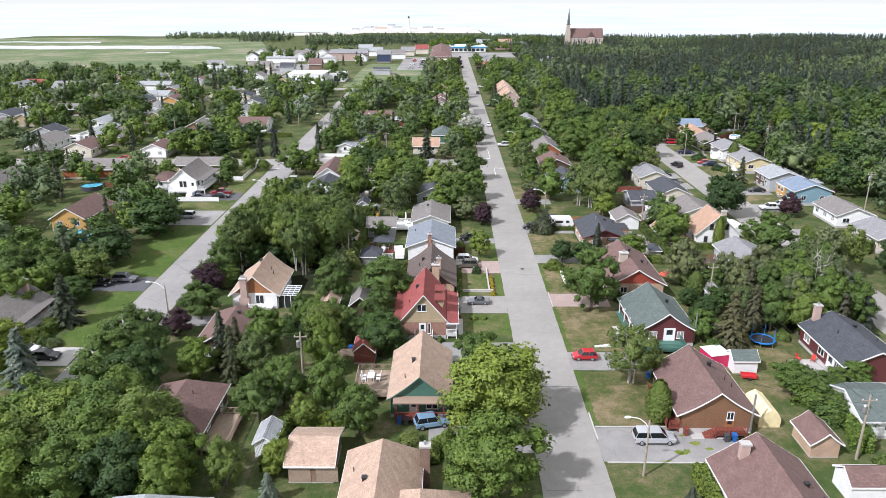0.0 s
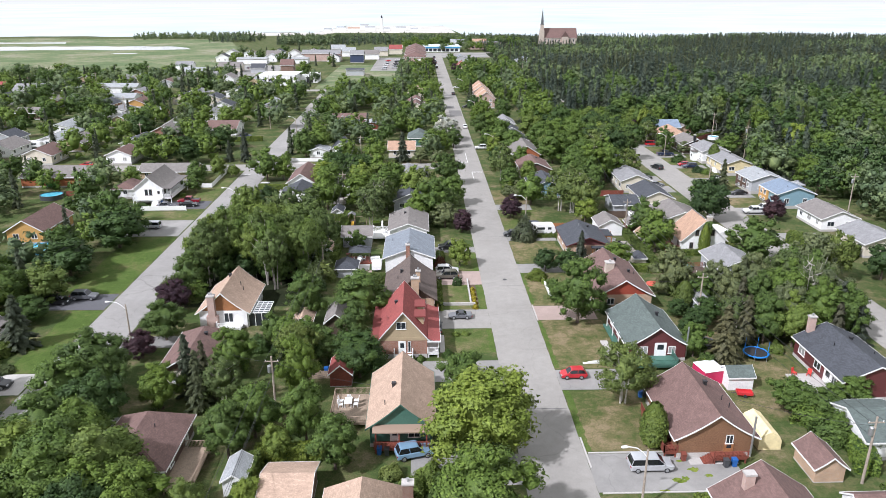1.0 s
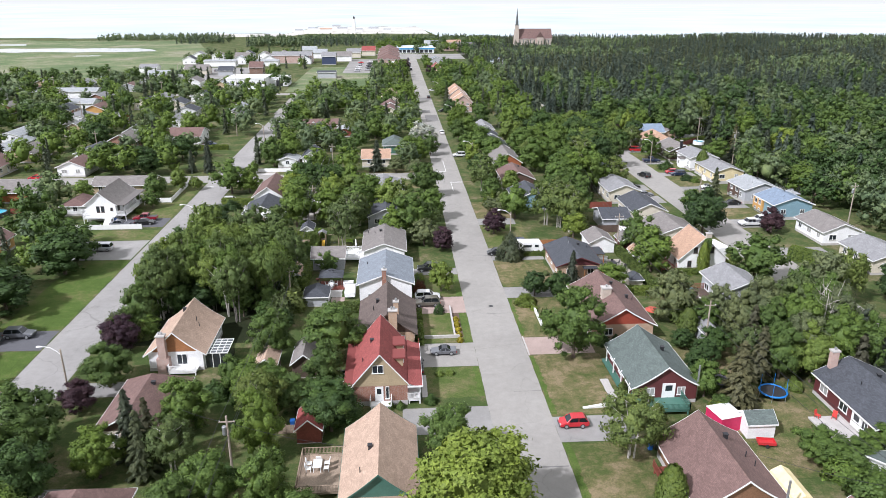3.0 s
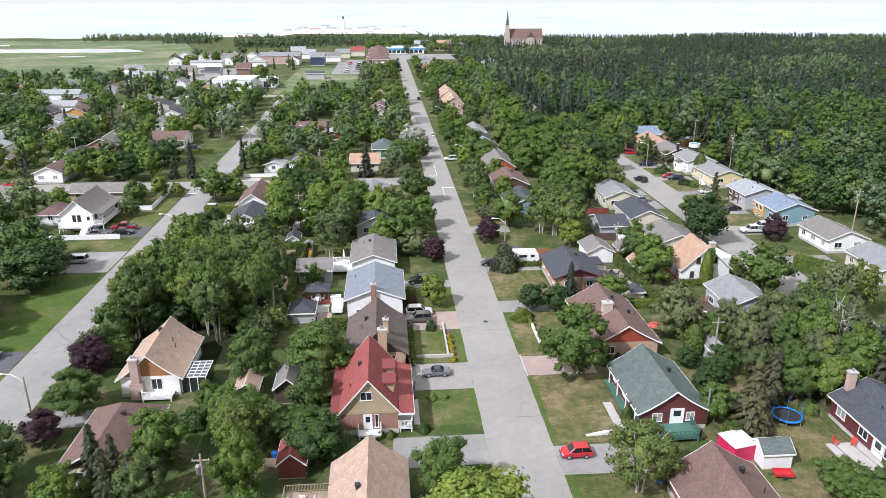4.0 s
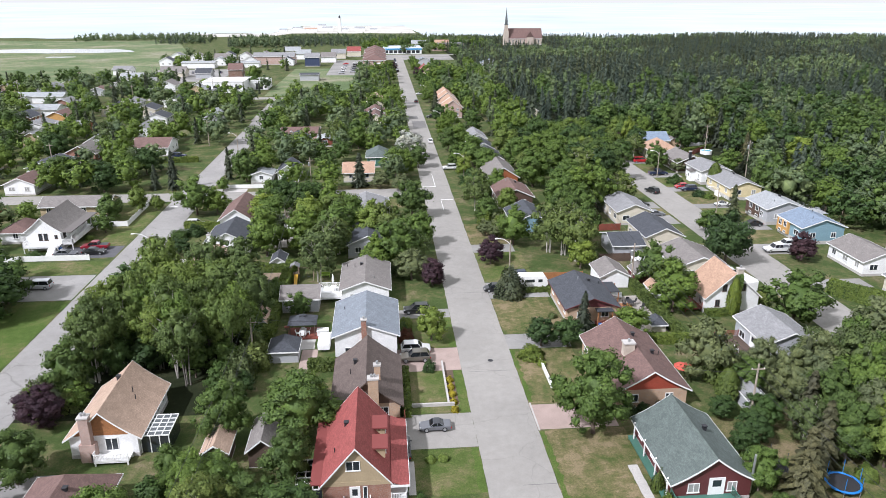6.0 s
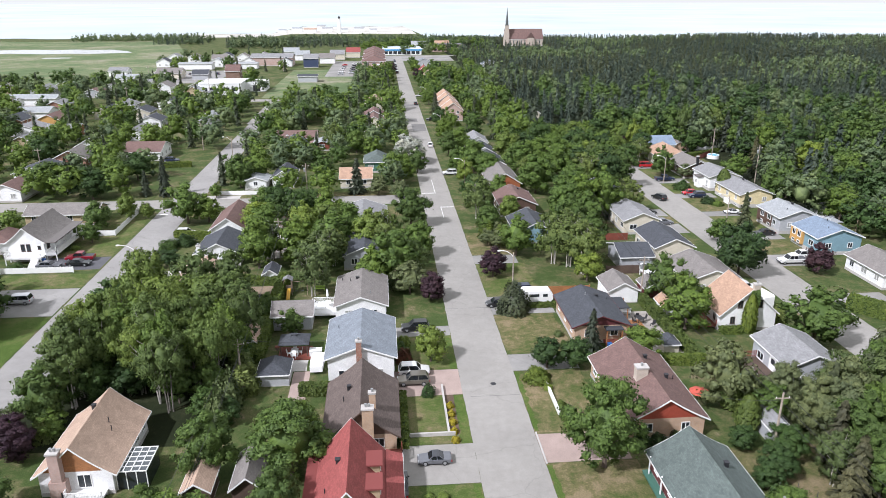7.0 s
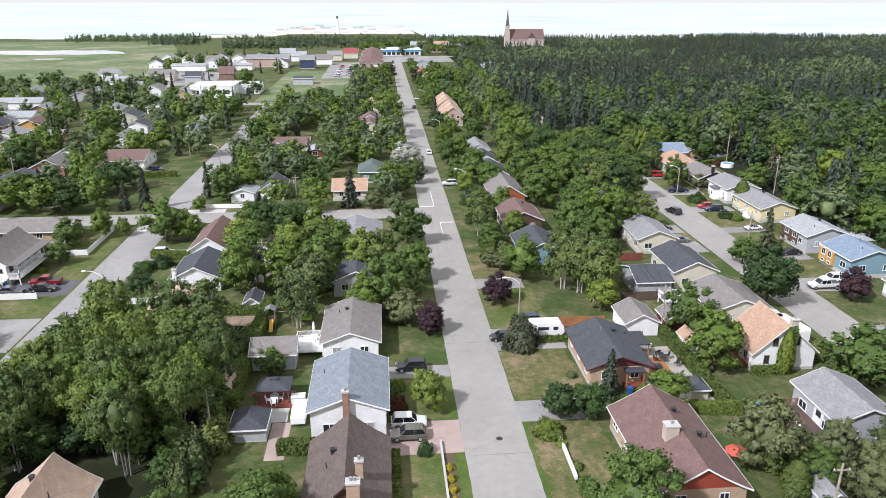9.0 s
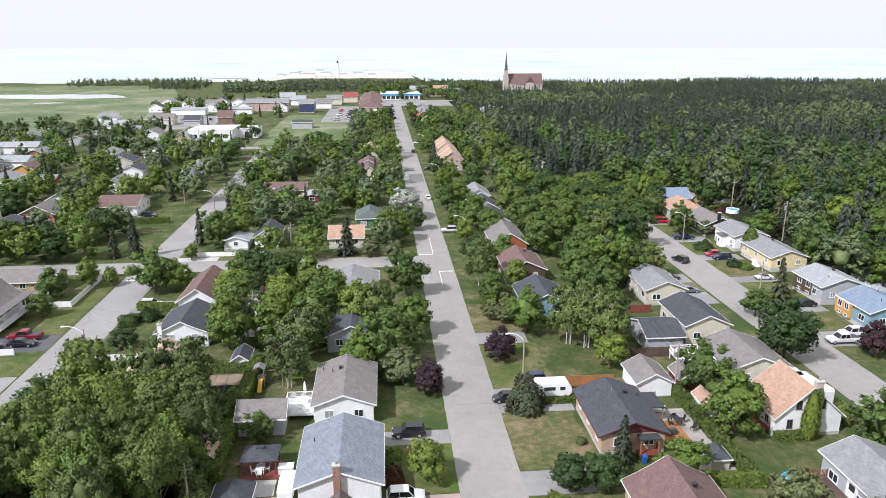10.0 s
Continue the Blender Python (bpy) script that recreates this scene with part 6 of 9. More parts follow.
for k in range(6):
    py = -l / 2 + 0.1 + k * (l - 0.3) / 5
    part("porch_post", boxes((w / 2 + 1.62, w / 2 + 1.76, py, py + 0.14, 0.7, 2.62)), WHITE, h)
h, w, l = house("white house with grey flared roof and wrap porch", -76.2, -69.0, 192.2, 206.2, 4.5, 7.4, ROOF_TAUPE, SID_WHITE, flare=0.25, windows=(), base=1.5)
for p in (-0.6, 0.5):
    window(h, "s", w, l, p, 2.2, 0.8, 1.6, DARK_WOOD, 0)
window(h, "s", w, l, 2.6, 2.6, 0.6, 0.8, DARK_WOOD, 0)
for k in range(4):
    window(h, "e", w, l, -5.2 + k * 3.3, 2.3, 1.3, 1.4, DARK_WOOD)
deck(h, w / 2, w / 2 + 2.2, -l / 2, l / 2, 1.5, WHITE, "es", WHITE)
deck(h, -w / 2, w / 2, -l / 2 - 2.2, -l / 2, 1.5, WHITE, "sw", WHITE)
steps(h, w / 2 - 1.2, -l / 2 - 2.2, 1.5, 1.5, WHITE)
for k in range(6):
    py = -l / 2 + 0.2 + k * (l - 0.4) / 5
    part("porch_post", boxes((w / 2 + 2.0, w / 2 + 2.13, py, py + 0.13, 1.5, 4.1)), WHITE, h)
part("porch_roof", prism([(w / 2 + 0.3, -l / 2 - 0.4), (w / 2 + 2.5, -l / 2 - 0.4), (w / 2 + 2.5, l / 2 + 0.4), (w / 2 + 0.3, l / 2 + 0.4)], 4.05, 4.2), ROOF_TAUPE, h)
house("brown-roofed annex with white eaves", -84, -77.5, 197, 204, 2.9, 4.4, ROOF_BROWN, SID_WHITE, hips=(1.5, 1.5))
house("long grey-roofed bungalow with beige walls", -84, -67.5, 216.6, 224, 3.0, 4.6, ROOF_TAUPE, SID_BEIGE, axis="x")
h, w, l = house("long bungalow with taupe roof and orange brick", -115, -95.5, 209.5, 221.5, 3.2, 5.2, ROOF_TAUPE, SID_RUST, axis="x")
house("ochre-gabled house with a brown roof", -92.5, -84.5, 160, 174, 3.2, 5.6, ROOF_BROWN, SID_OCHRE)
house("dark wood house with a taupe roof", -128, -120, 186, 200, 3.4, 6.2, ROOF_TAUPE, SID_MAROON)
h, w, l = house("taupe-roofed white bungalow with a porch", -149, -138.5, 248, 261, 3.1, 5.4, ROOF_TAUPE, SID_WHITE)
house("long white mobile home with a pale roof", -138, -131, 264, 286, 3.0, 4.2, ROOF_LIGHT, SID_WHITE)
house("pale-roofed mobile home further along", -147, -139, 290, 316, 3.0, 4.2, ROOF_LIGHT, SID_WHITE)
house("small brown-roofed bungalow among trees", -168, -158, 232, 241, 3.0, 4.6, ROOF_BROWN, SID_WHITE)
house("dark slate-roofed house among trees", -198, -186, 305, 318, 3.2, 5.0, ROOF_SLATE, SID_GREY)
h, w, l = house("slate-roofed corner house with white walls", -37.4, -28.6, 186.4, 197.6, 3.0, 5.0, ROOF_SLATE, SID_WHITE, flare=0.15)
chimney(h, -3.6, -l / 2 - 0.2, 0, 4.6, WHITE, 0.7, 0.6, 1)
house("red-brown roofed white house at the corner", -37.6, -30.4, 201.4, 216.6, 3.2, 5.6, ROOF_BROWN, SID_WHITE)
house("tan-roofed garage by the street", -37.2, -29.6, 169.6, 179.6, 3.0, 4.8, ROOF_TAN, SID_CREAM, windows=(), name="garage", category="garage", group="garages")
house("brown-roofed white bungalow past the cross street", -84, -72, 284, 297, 3.2, 5.4, ROOF_BROWN, SID_WHITE, axis="x")
house("grey-roofed house past the cross street", -74, -66, 328, 341, 3.4, 5.2, ROOF_GREY, SID_GREY)
house("pale-roofed house past the cross street", -75, -67, 347, 359, 3.4, 5.2, ROOF_LIGHT, SID_WHITE)
house("slate-roofed house behind spruces", -98, -89, 345, 355, 3.2, 5.0, ROOF_SLATE, SID_WHITE)
house("grey-roofed house with a long wing", -95, -88, 318, 330, 3.2, 5.0, ROOF_GREY, SID_WHITE)
house("orange-sided house with a brown roof", -139, -128, 346, 358, 3.6, 6.0, ROOF_BROWN, SID_OCHRE)
house("pale-roofed annex of the orange house", -142, -131, 330, 342, 3.0, 4.6, ROOF_GREY, SID_WHITE)

# ---------------------------------------------------------------- far blocks and the town
for x, y, w0, l0, e, r, rf, wl0, lab in (
        (-228, 388, 12, 14, 5.5, 8.5, ROOF_GREY, SID_WHITE, "two-storey white house with a grey roof"), (-208, 402, 16, 12, 4.0, 7.0, ROOF_GREY, SID_WHITE, "white house with grey hip roof"),
        (-236, 420, 12, 10, 4, 6, ROOF_RED, SID_WHITE, "white house with a red-brown roof"), (-172, 330, 12, 10, 3.2, 5, ROOF_TAUPE, SID_BROWN, "brown bungalow with a taupe roof"),
        (-178, 398, 20, 12, 4.5, 6, ROOF_LIGHT, SID_WHITE, "long pale metal-roofed low building"), (-168, 415, 24, 10, 4.0, 5.5, ROOF_LIGHT, SID_WHITE, "long pale flat-roofed town hall"),
        (-150, 375, 14, 10, 3.5, 5.2, ROOF_LIGHT, SID_WHITE, "white bungalow with a pale roof"), (-120, 330, 12, 9, 3.2, 5.0, ROOF_GREY, SID_RED, "red-walled bungalow with pale roof"),
        (-118, 392, 10, 12, 3.4, 5.2, ROOF_GREY, SID_WHITE, "white house with a grey roof"), (-104, 372, 9, 11, 3.4, 5.2, ROOF_SLATE, SID_CREAM, "cream house with a slate roof")):
    house(lab, x - w0 / 2, x + w0 / 2, y - l0 / 2, y + l0 / 2, e, r, rf, wl0, axis="y" if l0 > w0 else "x", group="far houses")
for x, y, w0, l0, e, r, rf, wl0, lab in (
        (-133, 468, 12, 10, 4, 6.5, ROOF_GREY, SID_WHITE, "white house with a grey roof near the shops"), (-117, 455, 9, 12, 4.2, 6.6, ROOF_TAUPE, SID_WHITE, "taupe-roofed white house near the shops"),
        (-150, 500, 14, 10, 3.6, 6.0, ROOF_LIGHT, SID_WHITE, "pale-roofed bungalow near the shops"), (-133, 528, 16, 12, 4, 7, ROOF_TAUPE, SID_CREAM, "taupe-roofed pavilion near the shops"),
        (-112, 520, 10, 10, 4, 6.5, ROOF_SLATE, SID_GREY, "slate-roofed grey house near the shops"), (-170, 545, 12, 10, 4, 6, ROOF_GREY, SID_WHITE, "white house with a grey roof by the marsh"),
        (-92, 520, 9, 9, 6, 9.5, ROOF_BROWN, BRICK_BROWN, "tall house of brown brick"), (-130, 585, 24, 10, 4.6, 5.4, ROOF_LIGHT, SID_WHITE, "long white flat-topped shop"),
        (-98, 588, 22, 10, 4.2, 5.0, ROOF_LIGHT, SID_WHITE, "long white shop with dark windows"), (-86, 420, 9, 11, 3.4, 5.4, ROOF_GREY, SID_WHITE, "grey-roofed white house by the link street")):
    house(lab, x - w0 / 2, x + w0 / 2, y - l0 / 2, y + l0 / 2, e, r, rf, wl0, axis="y" if l0 > w0 else "x", group="far houses")
for x, y, w0, l0, e, r, rf, wl0, lab in (
        (-50, 596, 11, 10, 7, 10, ROOF_GREY, glassy("navy_cladding", (0.03, 0.045, 0.10), 0.5), "navy blue two-storey house with a grey roof"), (-40, 625, 12, 10, 5, 8, ROOF_TAUPE, SID_WHITE, "white house with a taupe roof in the town"),
        (-62, 655, 12, 10, 5, 8, ROOF_LIGHT, SID_WHITE, "pale house standing in the town"), (-22, 680, 12, 10, 5, 8.5, ROOF_RED, SID_CREAM, "red-roofed house in the town"),
        (-5, 668, 10, 10, 6, 9, ROOF_GREY, SID_WHITE, "white gabled house in the town"), (-34, 660, 12, 10, 5, 8, ROOF_GREY, SID_CREAM, "cream house with a grey roof in the town"),
        (-75, 690, 14, 10, 5, 8, ROOF_LIGHT, SID_WHITE, "white house at the town's edge"), (60, 760, 14, 10, 5, 9, ROOF_ORANGE, SID_YELLOW, "yellow house with an orange roof"),
        (38, 770, 14, 10, 5, 8, ROOF_LIGHT, SID_WHITE, "white building beyond the store"), (-120, 620, 12, 10, 5, 8, ROOF_TAUPE, SID_WHITE, "house by the coast road")):
    house(lab, x - w0 / 2, x + w0 / 2, y - l0 / 2, y + l0 / 2, e, r, rf, wl0, axis="y" if l0 > w0 else "x", group="far houses")

# more houses of the north-western blocks, in loose rows
rng = random.Random(404)
TOWN_ROOFS = (ROOF_GREY, ROOF_TAUPE, ROOF_LIGHT, ROOF_SLATE, ROOF_BROWN, ROOF_LIGHT, ROOF_GREY)
TOWN_WALLS = (SID_WHITE, SID_WHITE, SID_CREAM, SID_GREY, SID_WHITE, BRICK_RED, SID_BEIGE)
for row_x in (-98, -122, -150, -178, -206, -234):
    y = 242 + rng.uniform(0, 10)
    while y < 475:
        x, w0, l0 = row_x + rng.uniform(-3, 3), rng.uniform(8, 10.5), rng.uniform(10, 13.5)
        if not any(x - w0 / 2 - 3 < b and x + w0 / 2 + 3 > a and y - l0 / 2 - 3 < d and y + l0 / 2 + 3 > c for a, b, c, d in PLOTS) and not 410 < y < 434:
            k = rng.randrange(7)
            words = ("grey", "taupe", "pale", "slate", "brown", "pale", "grey")[k]
            house("bungalow with a " + words + " roof among garden trees", x - w0 / 2, x + w0 / 2, y - l0 / 2, y + l0 / 2, 3.3, 5.2 + rng.uniform(-0.3, 0.6), TOWN_ROOFS[k], rng.choice(TOWN_WALLS), group="far houses")
        y += rng.uniform(17, 24)
for k in range(16):
    x, y = -160 + (k % 8) * 13 + rng.uniform(-3, 3), 610 + (k // 8) * 42 + rng.uniform(-8, 8)
    if any(x - 9 < b and x + 9 > a and y - 9 < d and y + 9 > c for a, b, c, d in PLOTS) or x > -60:
        continue
    house("pale house near the marsh road", x - 5, x + 5, y - 5, y + 5, 4.2, 6.8, rng.choice(TOWN_ROOFS), SID_WHITE, group="far houses")

h, w, l = house("long two-storey motel with grey roof and brick ends", -96, -64, 606, 622, 6.6, 9.0, ROOF_GREY, BRICK_PINK, axis="x", name="motel", category="building", group="town buildings")
h, w, l = house("small flat building by the field", -50, -38, 498, 508, 4.0, 4.8, ROOF_SLATE, SID_GREY, axis="x", group="town buildings")
# white commercial building of stepped flat-roofed blocks
h = thing("commercial_building", "white flat-roofed commercial building of stepped blocks", "building", -82, 462, 0, 0, "town buildings")
part("wall", boxes((-15, 8, -18, 8, 0, 6), (8.01, 19, -4, 12, 0, 5)), SID_WHITE, h)
part("roof", boxes((-14.6, 7.6, -17.6, 7.6, 6.0, 6.2), (8.4, 18.6, -3.6, 11.6, 5.0, 5.2)), plain("white_membrane", (0.72, 0.72, 0.72), 0.6, 0.08), h)
part("parapet", boxes((-15.1, 8.1, -18.15, -17.7, 5.9, 6.5), (-15.15, -14.7, -18, 8, 5.9, 6.5), (7.7, 8.15, -18, 8, 5.9, 6.5), (8.2, 19.1, -4.15, -3.7, 4.9, 5.5)), WHITE, h)
for k in range(5):
    part("window", boxes((-13 + k * 4, -10.4 + k * 4, -18.08, -18.0, 2, 4)), PANE, h)
part("garage_door", boxes((12, 16, -4.08, -4.0, 0.2, 3.6)), DARK_METAL, h)
# three-storey flats of brown brick with stepped hipped roofs
for k in range(5):
    h, w, l = house("three-storey brick flats with a brown hipped roof", -11.6, 4.2, 534 + k * 21, 553.6 + k * 21, 9.6 + (k % 2) * 0.4, 13.0, ROOF_BROWN, BRICK_PINK, hips=(4, 4), name="apartment_block", category="building", group="apartment blocks", windows=())
    for z in (1.2, 4.2, 7.2):
        for p in (-5, 0, 5):
            window(h, "s", w, l, p, z, 1.8, 1.5, None, 1)
        for p in (-7, -2.4, 2.4, 7):
            window(h, "e", w, l, p, z, 1.8, 1.5, None, 1)
            window(h, "w", w, l, p, z, 1.8, 1.5, None, 1)
    for z in (3.9, 6.9):
        part("balcony", boxes((1.2, 4.2, -l / 2 - 1.3, -l / 2, z, z + 0.15), (1.2, 4.2, -l / 2 - 1.3, -l / 2 - 1.22, z + 0.15, z + 1.0)), WHITE, h)
# low store with a blue band
h = thing("store", "long low white store with a bright blue fascia and pale roof", "building", 20, 715, 0, 0, "town buildings")
part("wall", boxes((-18, 18, -14, 22, 0, 4.2)), SID_WHITE, h)
part("roof", boxes((-18.3, 18.3, -14.3, 22.3, 4.9, 5.2)), plain("blue_white_metal", (0.55, 0.62, 0.68), 0.4, 0.08), h)
part("fascia", boxes((-18.4, 18.4, -14.4, -14.0, 3.6, 4.9), (18.0, 18.4, -14, 22, 3.6, 4.9), (-18.4, -18.0, -14, 22, 3.6, 4.9)), plain("blue_cladding", (0.05, 0.25, 0.50), 0.4, 0.05), h)
for k in range(8):
    part("window", boxes((-16.5 + k * 4.2, -13.2 + k * 4.2, -14.06, -14.0, 0.6, 3.2)), PANE, h)
h = thing("school", "long grey flat-roofed building with window bands", "building", 63, 742, 0, 12, "town buildings")
part("wall", boxes((-16, 16, -8, 8, 0, 6.5)), BRICK_PINK, h)
part("roof", boxes((-16.3, 16.3, -8.3, 8.3, 6.5, 6.9)), ROOF_GREY, h)
for z in (1.2, 4.2):
    for k in range(8):
        part("window", boxes((-15 + k * 3.9, -12.4 + k * 3.9, -8.08, -8.0, z, z + 1.6)), PANE, h)
# the church: nave with a cross gable and a slender tower
h, w, l = house("stone church with steep brown roof and slender spire", 130, 171, 806, 822, 7.5, 17.5, ROOF_BROWN, STONE, axis="x", name="church", category="church", group="town buildings", windows=(), base=0.8)
for k in range(9):
    window(h, "w", w, l, -17 + k * 4.1, 2.2, 1.3, 3.6)
cross = part("transept", prism([(-w / 2 - 3, -10.5), (0, -10.5), (0, -2.5), (-w / 2 - 3, -2.5)], 0, 8), BRICK_PINK, h)
bm = bmesh.new()
v = [bm.verts.new(p) for p in ((-w / 2 - 3.4, -11, 7.9), (-w / 2 - 3.4, -2, 7.9), (-w / 2 - 3.4, -6.5, 14.5), (0, -11, 7.9), (0, -2, 7.9), (0, -6.5, 14.5))]
for f in ((0, 3, 5, 2), (1, 2, 5, 4), (0, 2, 1)):
    bm.faces.new([v[i] for i in f])
part("transept_roof", bm, ROOF_BROWN, cross)
part("transept_gable", prism([(-w / 2 - 3.5, -10.3), (-w / 2 - 3.45, -10.3), (-w / 2 - 3.45, -2.7), (-w / 2 - 3.5, -2.7)], 0.5, 8.4), STONE, cross)
tower = part("tower", boxes((-w / 2 - 1, -w / 2 + 4, l / 2 - 3.5, l / 2 + 1.5, 0, 15), (-w / 2 - 0.4, -w / 2 + 3.4, l / 2 - 2.9, l / 2 + 0.9, 15, 22)), STONE, h, "square stone tower")
SPIRE = plain("spire_metal", (0.085, 0.095, 0.095), 0.5, 0.12)
part("belfry", boxes((-w / 2 - 0.6, -w / 2 + 3.6, l / 2 - 3.1, l / 2 + 1.1, 21.4, 22.2), (-w / 2 + 0.2, -w / 2 + 2.8, l / 2 - 2.3, l / 2 + 0.3, 22.2, 25.4)), SPIRE, tower)
part("spire", pipe([(-w / 2 + 1.5, l / 2 - 1, 25.4), (-w / 2 + 1.5, l / 2 - 1, 27), (-w / 2 + 1.5, l / 2 - 1, 37.5), (-w / 2 + 1.5, l / 2 - 1, 40)], [1.7, 1.3, 0.25, 0.05], 8), SPIRE, tower)
# harbour: pale sheds and a light tower
for k, (x, y, w0, l0, e) in enumerate(((-128, 1120, 18, 12, 6), (-108, 1150, 24, 14, 8), (-84, 1130, 30, 16, 7), (-58, 1155, 26, 16, 8), (-30, 1140, 22, 14, 6), (-4, 1160, 26, 14, 7), (20, 1130, 18, 12, 6), (-70, 1180, 20, 20, 12))):
    house("pale harbour shed with a light roof", x * 0.86 - 26 - w0 * 0.3, x * 0.86 - 26 + w0 * 0.3, y - l0 * 0.35, y + l0 * 0.35, e * 0.62, e * 0.62 + 1.4, ROOF_LIGHT if k != 2 else ROOF_ORANGE, SID_WHITE, axis="x", group="harbour sheds", windows=(), base=0, name="harbour_shed", category="shed")
h = thing("lighthouse", "slender white light tower with a dark lantern", "lighthouse", -56, 1110, 0, 0, "town buildings")
part("tower", pipe([(0, 0, 0), (0, 0, 18), (0, 0, 20)], [3, 2, 2.4], 12), WHITE, h)
part("lantern", pipe([(0, 0, 20), (0, 0, 22.5), (0, 0, 24)], [1.4, 1.4, 0.1], 10), DARK_METAL, h)


# ---------------------------------------------------------------- trees
NEAR_LEFT = [('m', -49.1, 73.0, 10, 5), ('l', -47.2, 65.5, 9, 4.5), ('m', -40.9, 70.7, 10, 5), ('l', -34.8, 70.7, 10, 5), ('m', -40.6, 61.6, 9, 4.5), ('d', -35.3, 63.0, 9, 4.5), ('m', -30.6, 66.4, 8, 4), ('u', -59.2, 87.6, 9, 3.4), ('s', -63.5, 109.0, 9, 3.2), ('m', -46.0, 95.6, 9.5, 4.6), ('p', -43.9, 123.0, 6, 3.4), ('p', -43.2, 105.0, 5, 2.7), ('s', -30.2, 89.5, 9, 2.2), ('m', -35.3, 89.9, 7, 3)]
NEAR_MID = [('b', -27.3, 90.6, 8, 3.4), ('m', -17.4, 92.0, 10, 3), ('m', -15.0, 81.6, 9, 3), ('m', -21.5, 82.6, 8, 3.4), ('m', -23.8, 78.3, 8, 3.2), ('l', -17.8, 77.8, 5, 2), ('m', -10.8, 75.6, 7.5, 3.3), ('d', -9.7, 98.6, 7.5, 4), ('m', -10.5, 116.8, 10, 5), ('m', -19.8, 117.7, 9, 3.6), ('m', -14.7, 102.6, 6, 3), ('m', -24.1, 109.2, 6, 2.2), ('l', 6.5, 77.6, 12.5, 7.3), ('m', 5.4, 63.2, 11, 5.6), ('m', 4.9, 90.5, 8, 3.4), ('l', -24.3, 65.2, 7, 2.4), ('u', -19.0, 62.5, 4, 1.6), ('l', -19.1, 67.8, 5, 2)]
GROVE = [('h', -41.1, 136.6, 13, 4), ('h', -38.4, 144.6, 14, 4.2), ('h', -32.1, 140.6, 14, 4.2), ('h', -27.8, 142.5, 13, 4), ('h', -22.8, 136.8, 13, 4), ('h', -39.4, 162.7, 13, 4), ('h', -30.7, 162.4, 12, 4), ('m', -42.7, 129.5, 9, 3.4), ('h', -20.8, 148.4, 11, 3.4)]
NEAR_RIGHT = [('m', 25.7, 115.6, 12, 5), ('b', 26.6, 89.6, 10, 4.3), ('c', 27.6, 79.2, 6, 1.7), ('v', 45.2, 127.0, 10, 3.8), ('k', 44.4, 100.4, 9.5, 3.4), ('s', 54.9, 119.6, 10, 2.6), ('b', 62.3, 119.5, 12, 4), ('b', 58.6, 122.5, 11, 3.8), ('v', 72.0, 128.8, 12, 4.6), ('b', 78.2, 132.2, 11, 4), ('l', 57.7, 105.9, 9, 3.4), ('s', 67.6, 110.7, 9, 3), ('m', 48.4, 86.9, 5, 3.1), ('m', 51.2, 84.8, 4.6, 2.8), ('m', 54, 86.5, 4.2, 2.4), ('m', 57.5, 88, 4.6, 2.6), ('m', 51, 79.8, 3.8, 2.0), ('m', 53.4, 77, 3.8, 2.0), ('m', 40.9, 103.0, 6, 2.6), ('s', 26.6, 61.8, 3, 1.2), ('v', 55.3, 116.9, 10, 3.8), ('m', 41.3, 98.5, 3, 1.5)]
LEFTST = [('d', -67.3, 163.8, 9, 4.6), ('m', -41.6, 111.2, 7.5, 3.8), ('m', -27.8, 99.1, 8, 3.6), ('s', -32.9, 94.0, 9, 2.4), ('m', -20.8, 106.0, 7, 3.2), ('m', -18.3, 106.7, 6, 3), ('d', -9.6, 97.9, 7.5, 3.6)]
LEFTFAR = [('m', -90.6, 245.8, 10, 5), ('d', -76.9, 239.2, 10, 5), ('m', -75.2, 252.6, 9, 4.4), ('d', -71.4, 258.4, 9, 4.4), ('s', -58.4, 240.9, 11, 2.6), ('s', -63.8, 241.8, 7, 2.2), ('l', -61.6, 220.3, 7, 2.8), ('m', -65.9, 212.7, 7, 3.6), ('m', -64.0, 203.3, 5, 2.4), ('m', -46.3, 216.0, 10, 5), ('m', -44.4, 238.5, 4, 2), ('d', -43.2, 186.8, 4, 2.6), ('m', -41.5, 216.5, 7, 3.4), ('l', -57.0, 220.4, 4, 1.6), ('m', -39.6, 247.3, 10, 4.4), ('m', -35.6, 253.1, 10, 4.6), ('d', -106.3, 279.9, 10, 4.6), ('b', -94.9, 292.6, 11, 4)]
MIDBLOCK = [('m', -25.5, 202.1, 9, 4.6), ('m', -24.6, 184.7, 11, 4.4), ('m', -12.1, 206.7, 10, 4.4), ('b', -11.3, 179.3, 11, 5), ('b', -12.6, 169.6, 10.5, 3.8), ('m', 2.9, 175.5, 11, 5.2), ('l', -2.3, 191.8, 10, 4.6), ('m', 7.0, 209.0, 10, 4.4), ('b', 0.4, 189.9, 10, 4), ('m', -14.6, 154.0, 4.6, 2.3), ('v', 5.1, 169.4, 6.5, 3.6), ('p', 9.0, 165.9, 5.5, 2.8), ('l', 7.2, 143.0, 6.5, 2.5), ('m', 7.8, 187.8, 9, 3.6), ('s', -6.5, 238.7, 10, 3.2), ('v', -0.6, 238.0, 5, 3), ('v', 5.1, 234.9, 5, 3), ('m', 3.9, 249.7, 10, 4.4), ('m', 11.3, 260.5, 8, 3.4), ('w', 9.4, 274.0, 10, 5.6), ('b', -16.4, 292.1, 12, 3.4), ('m', -8.3, 290.9, 9, 4), ('m', -2.0, 295.0, 9, 4), ('m', -7.1, 200.6, 9, 4)]
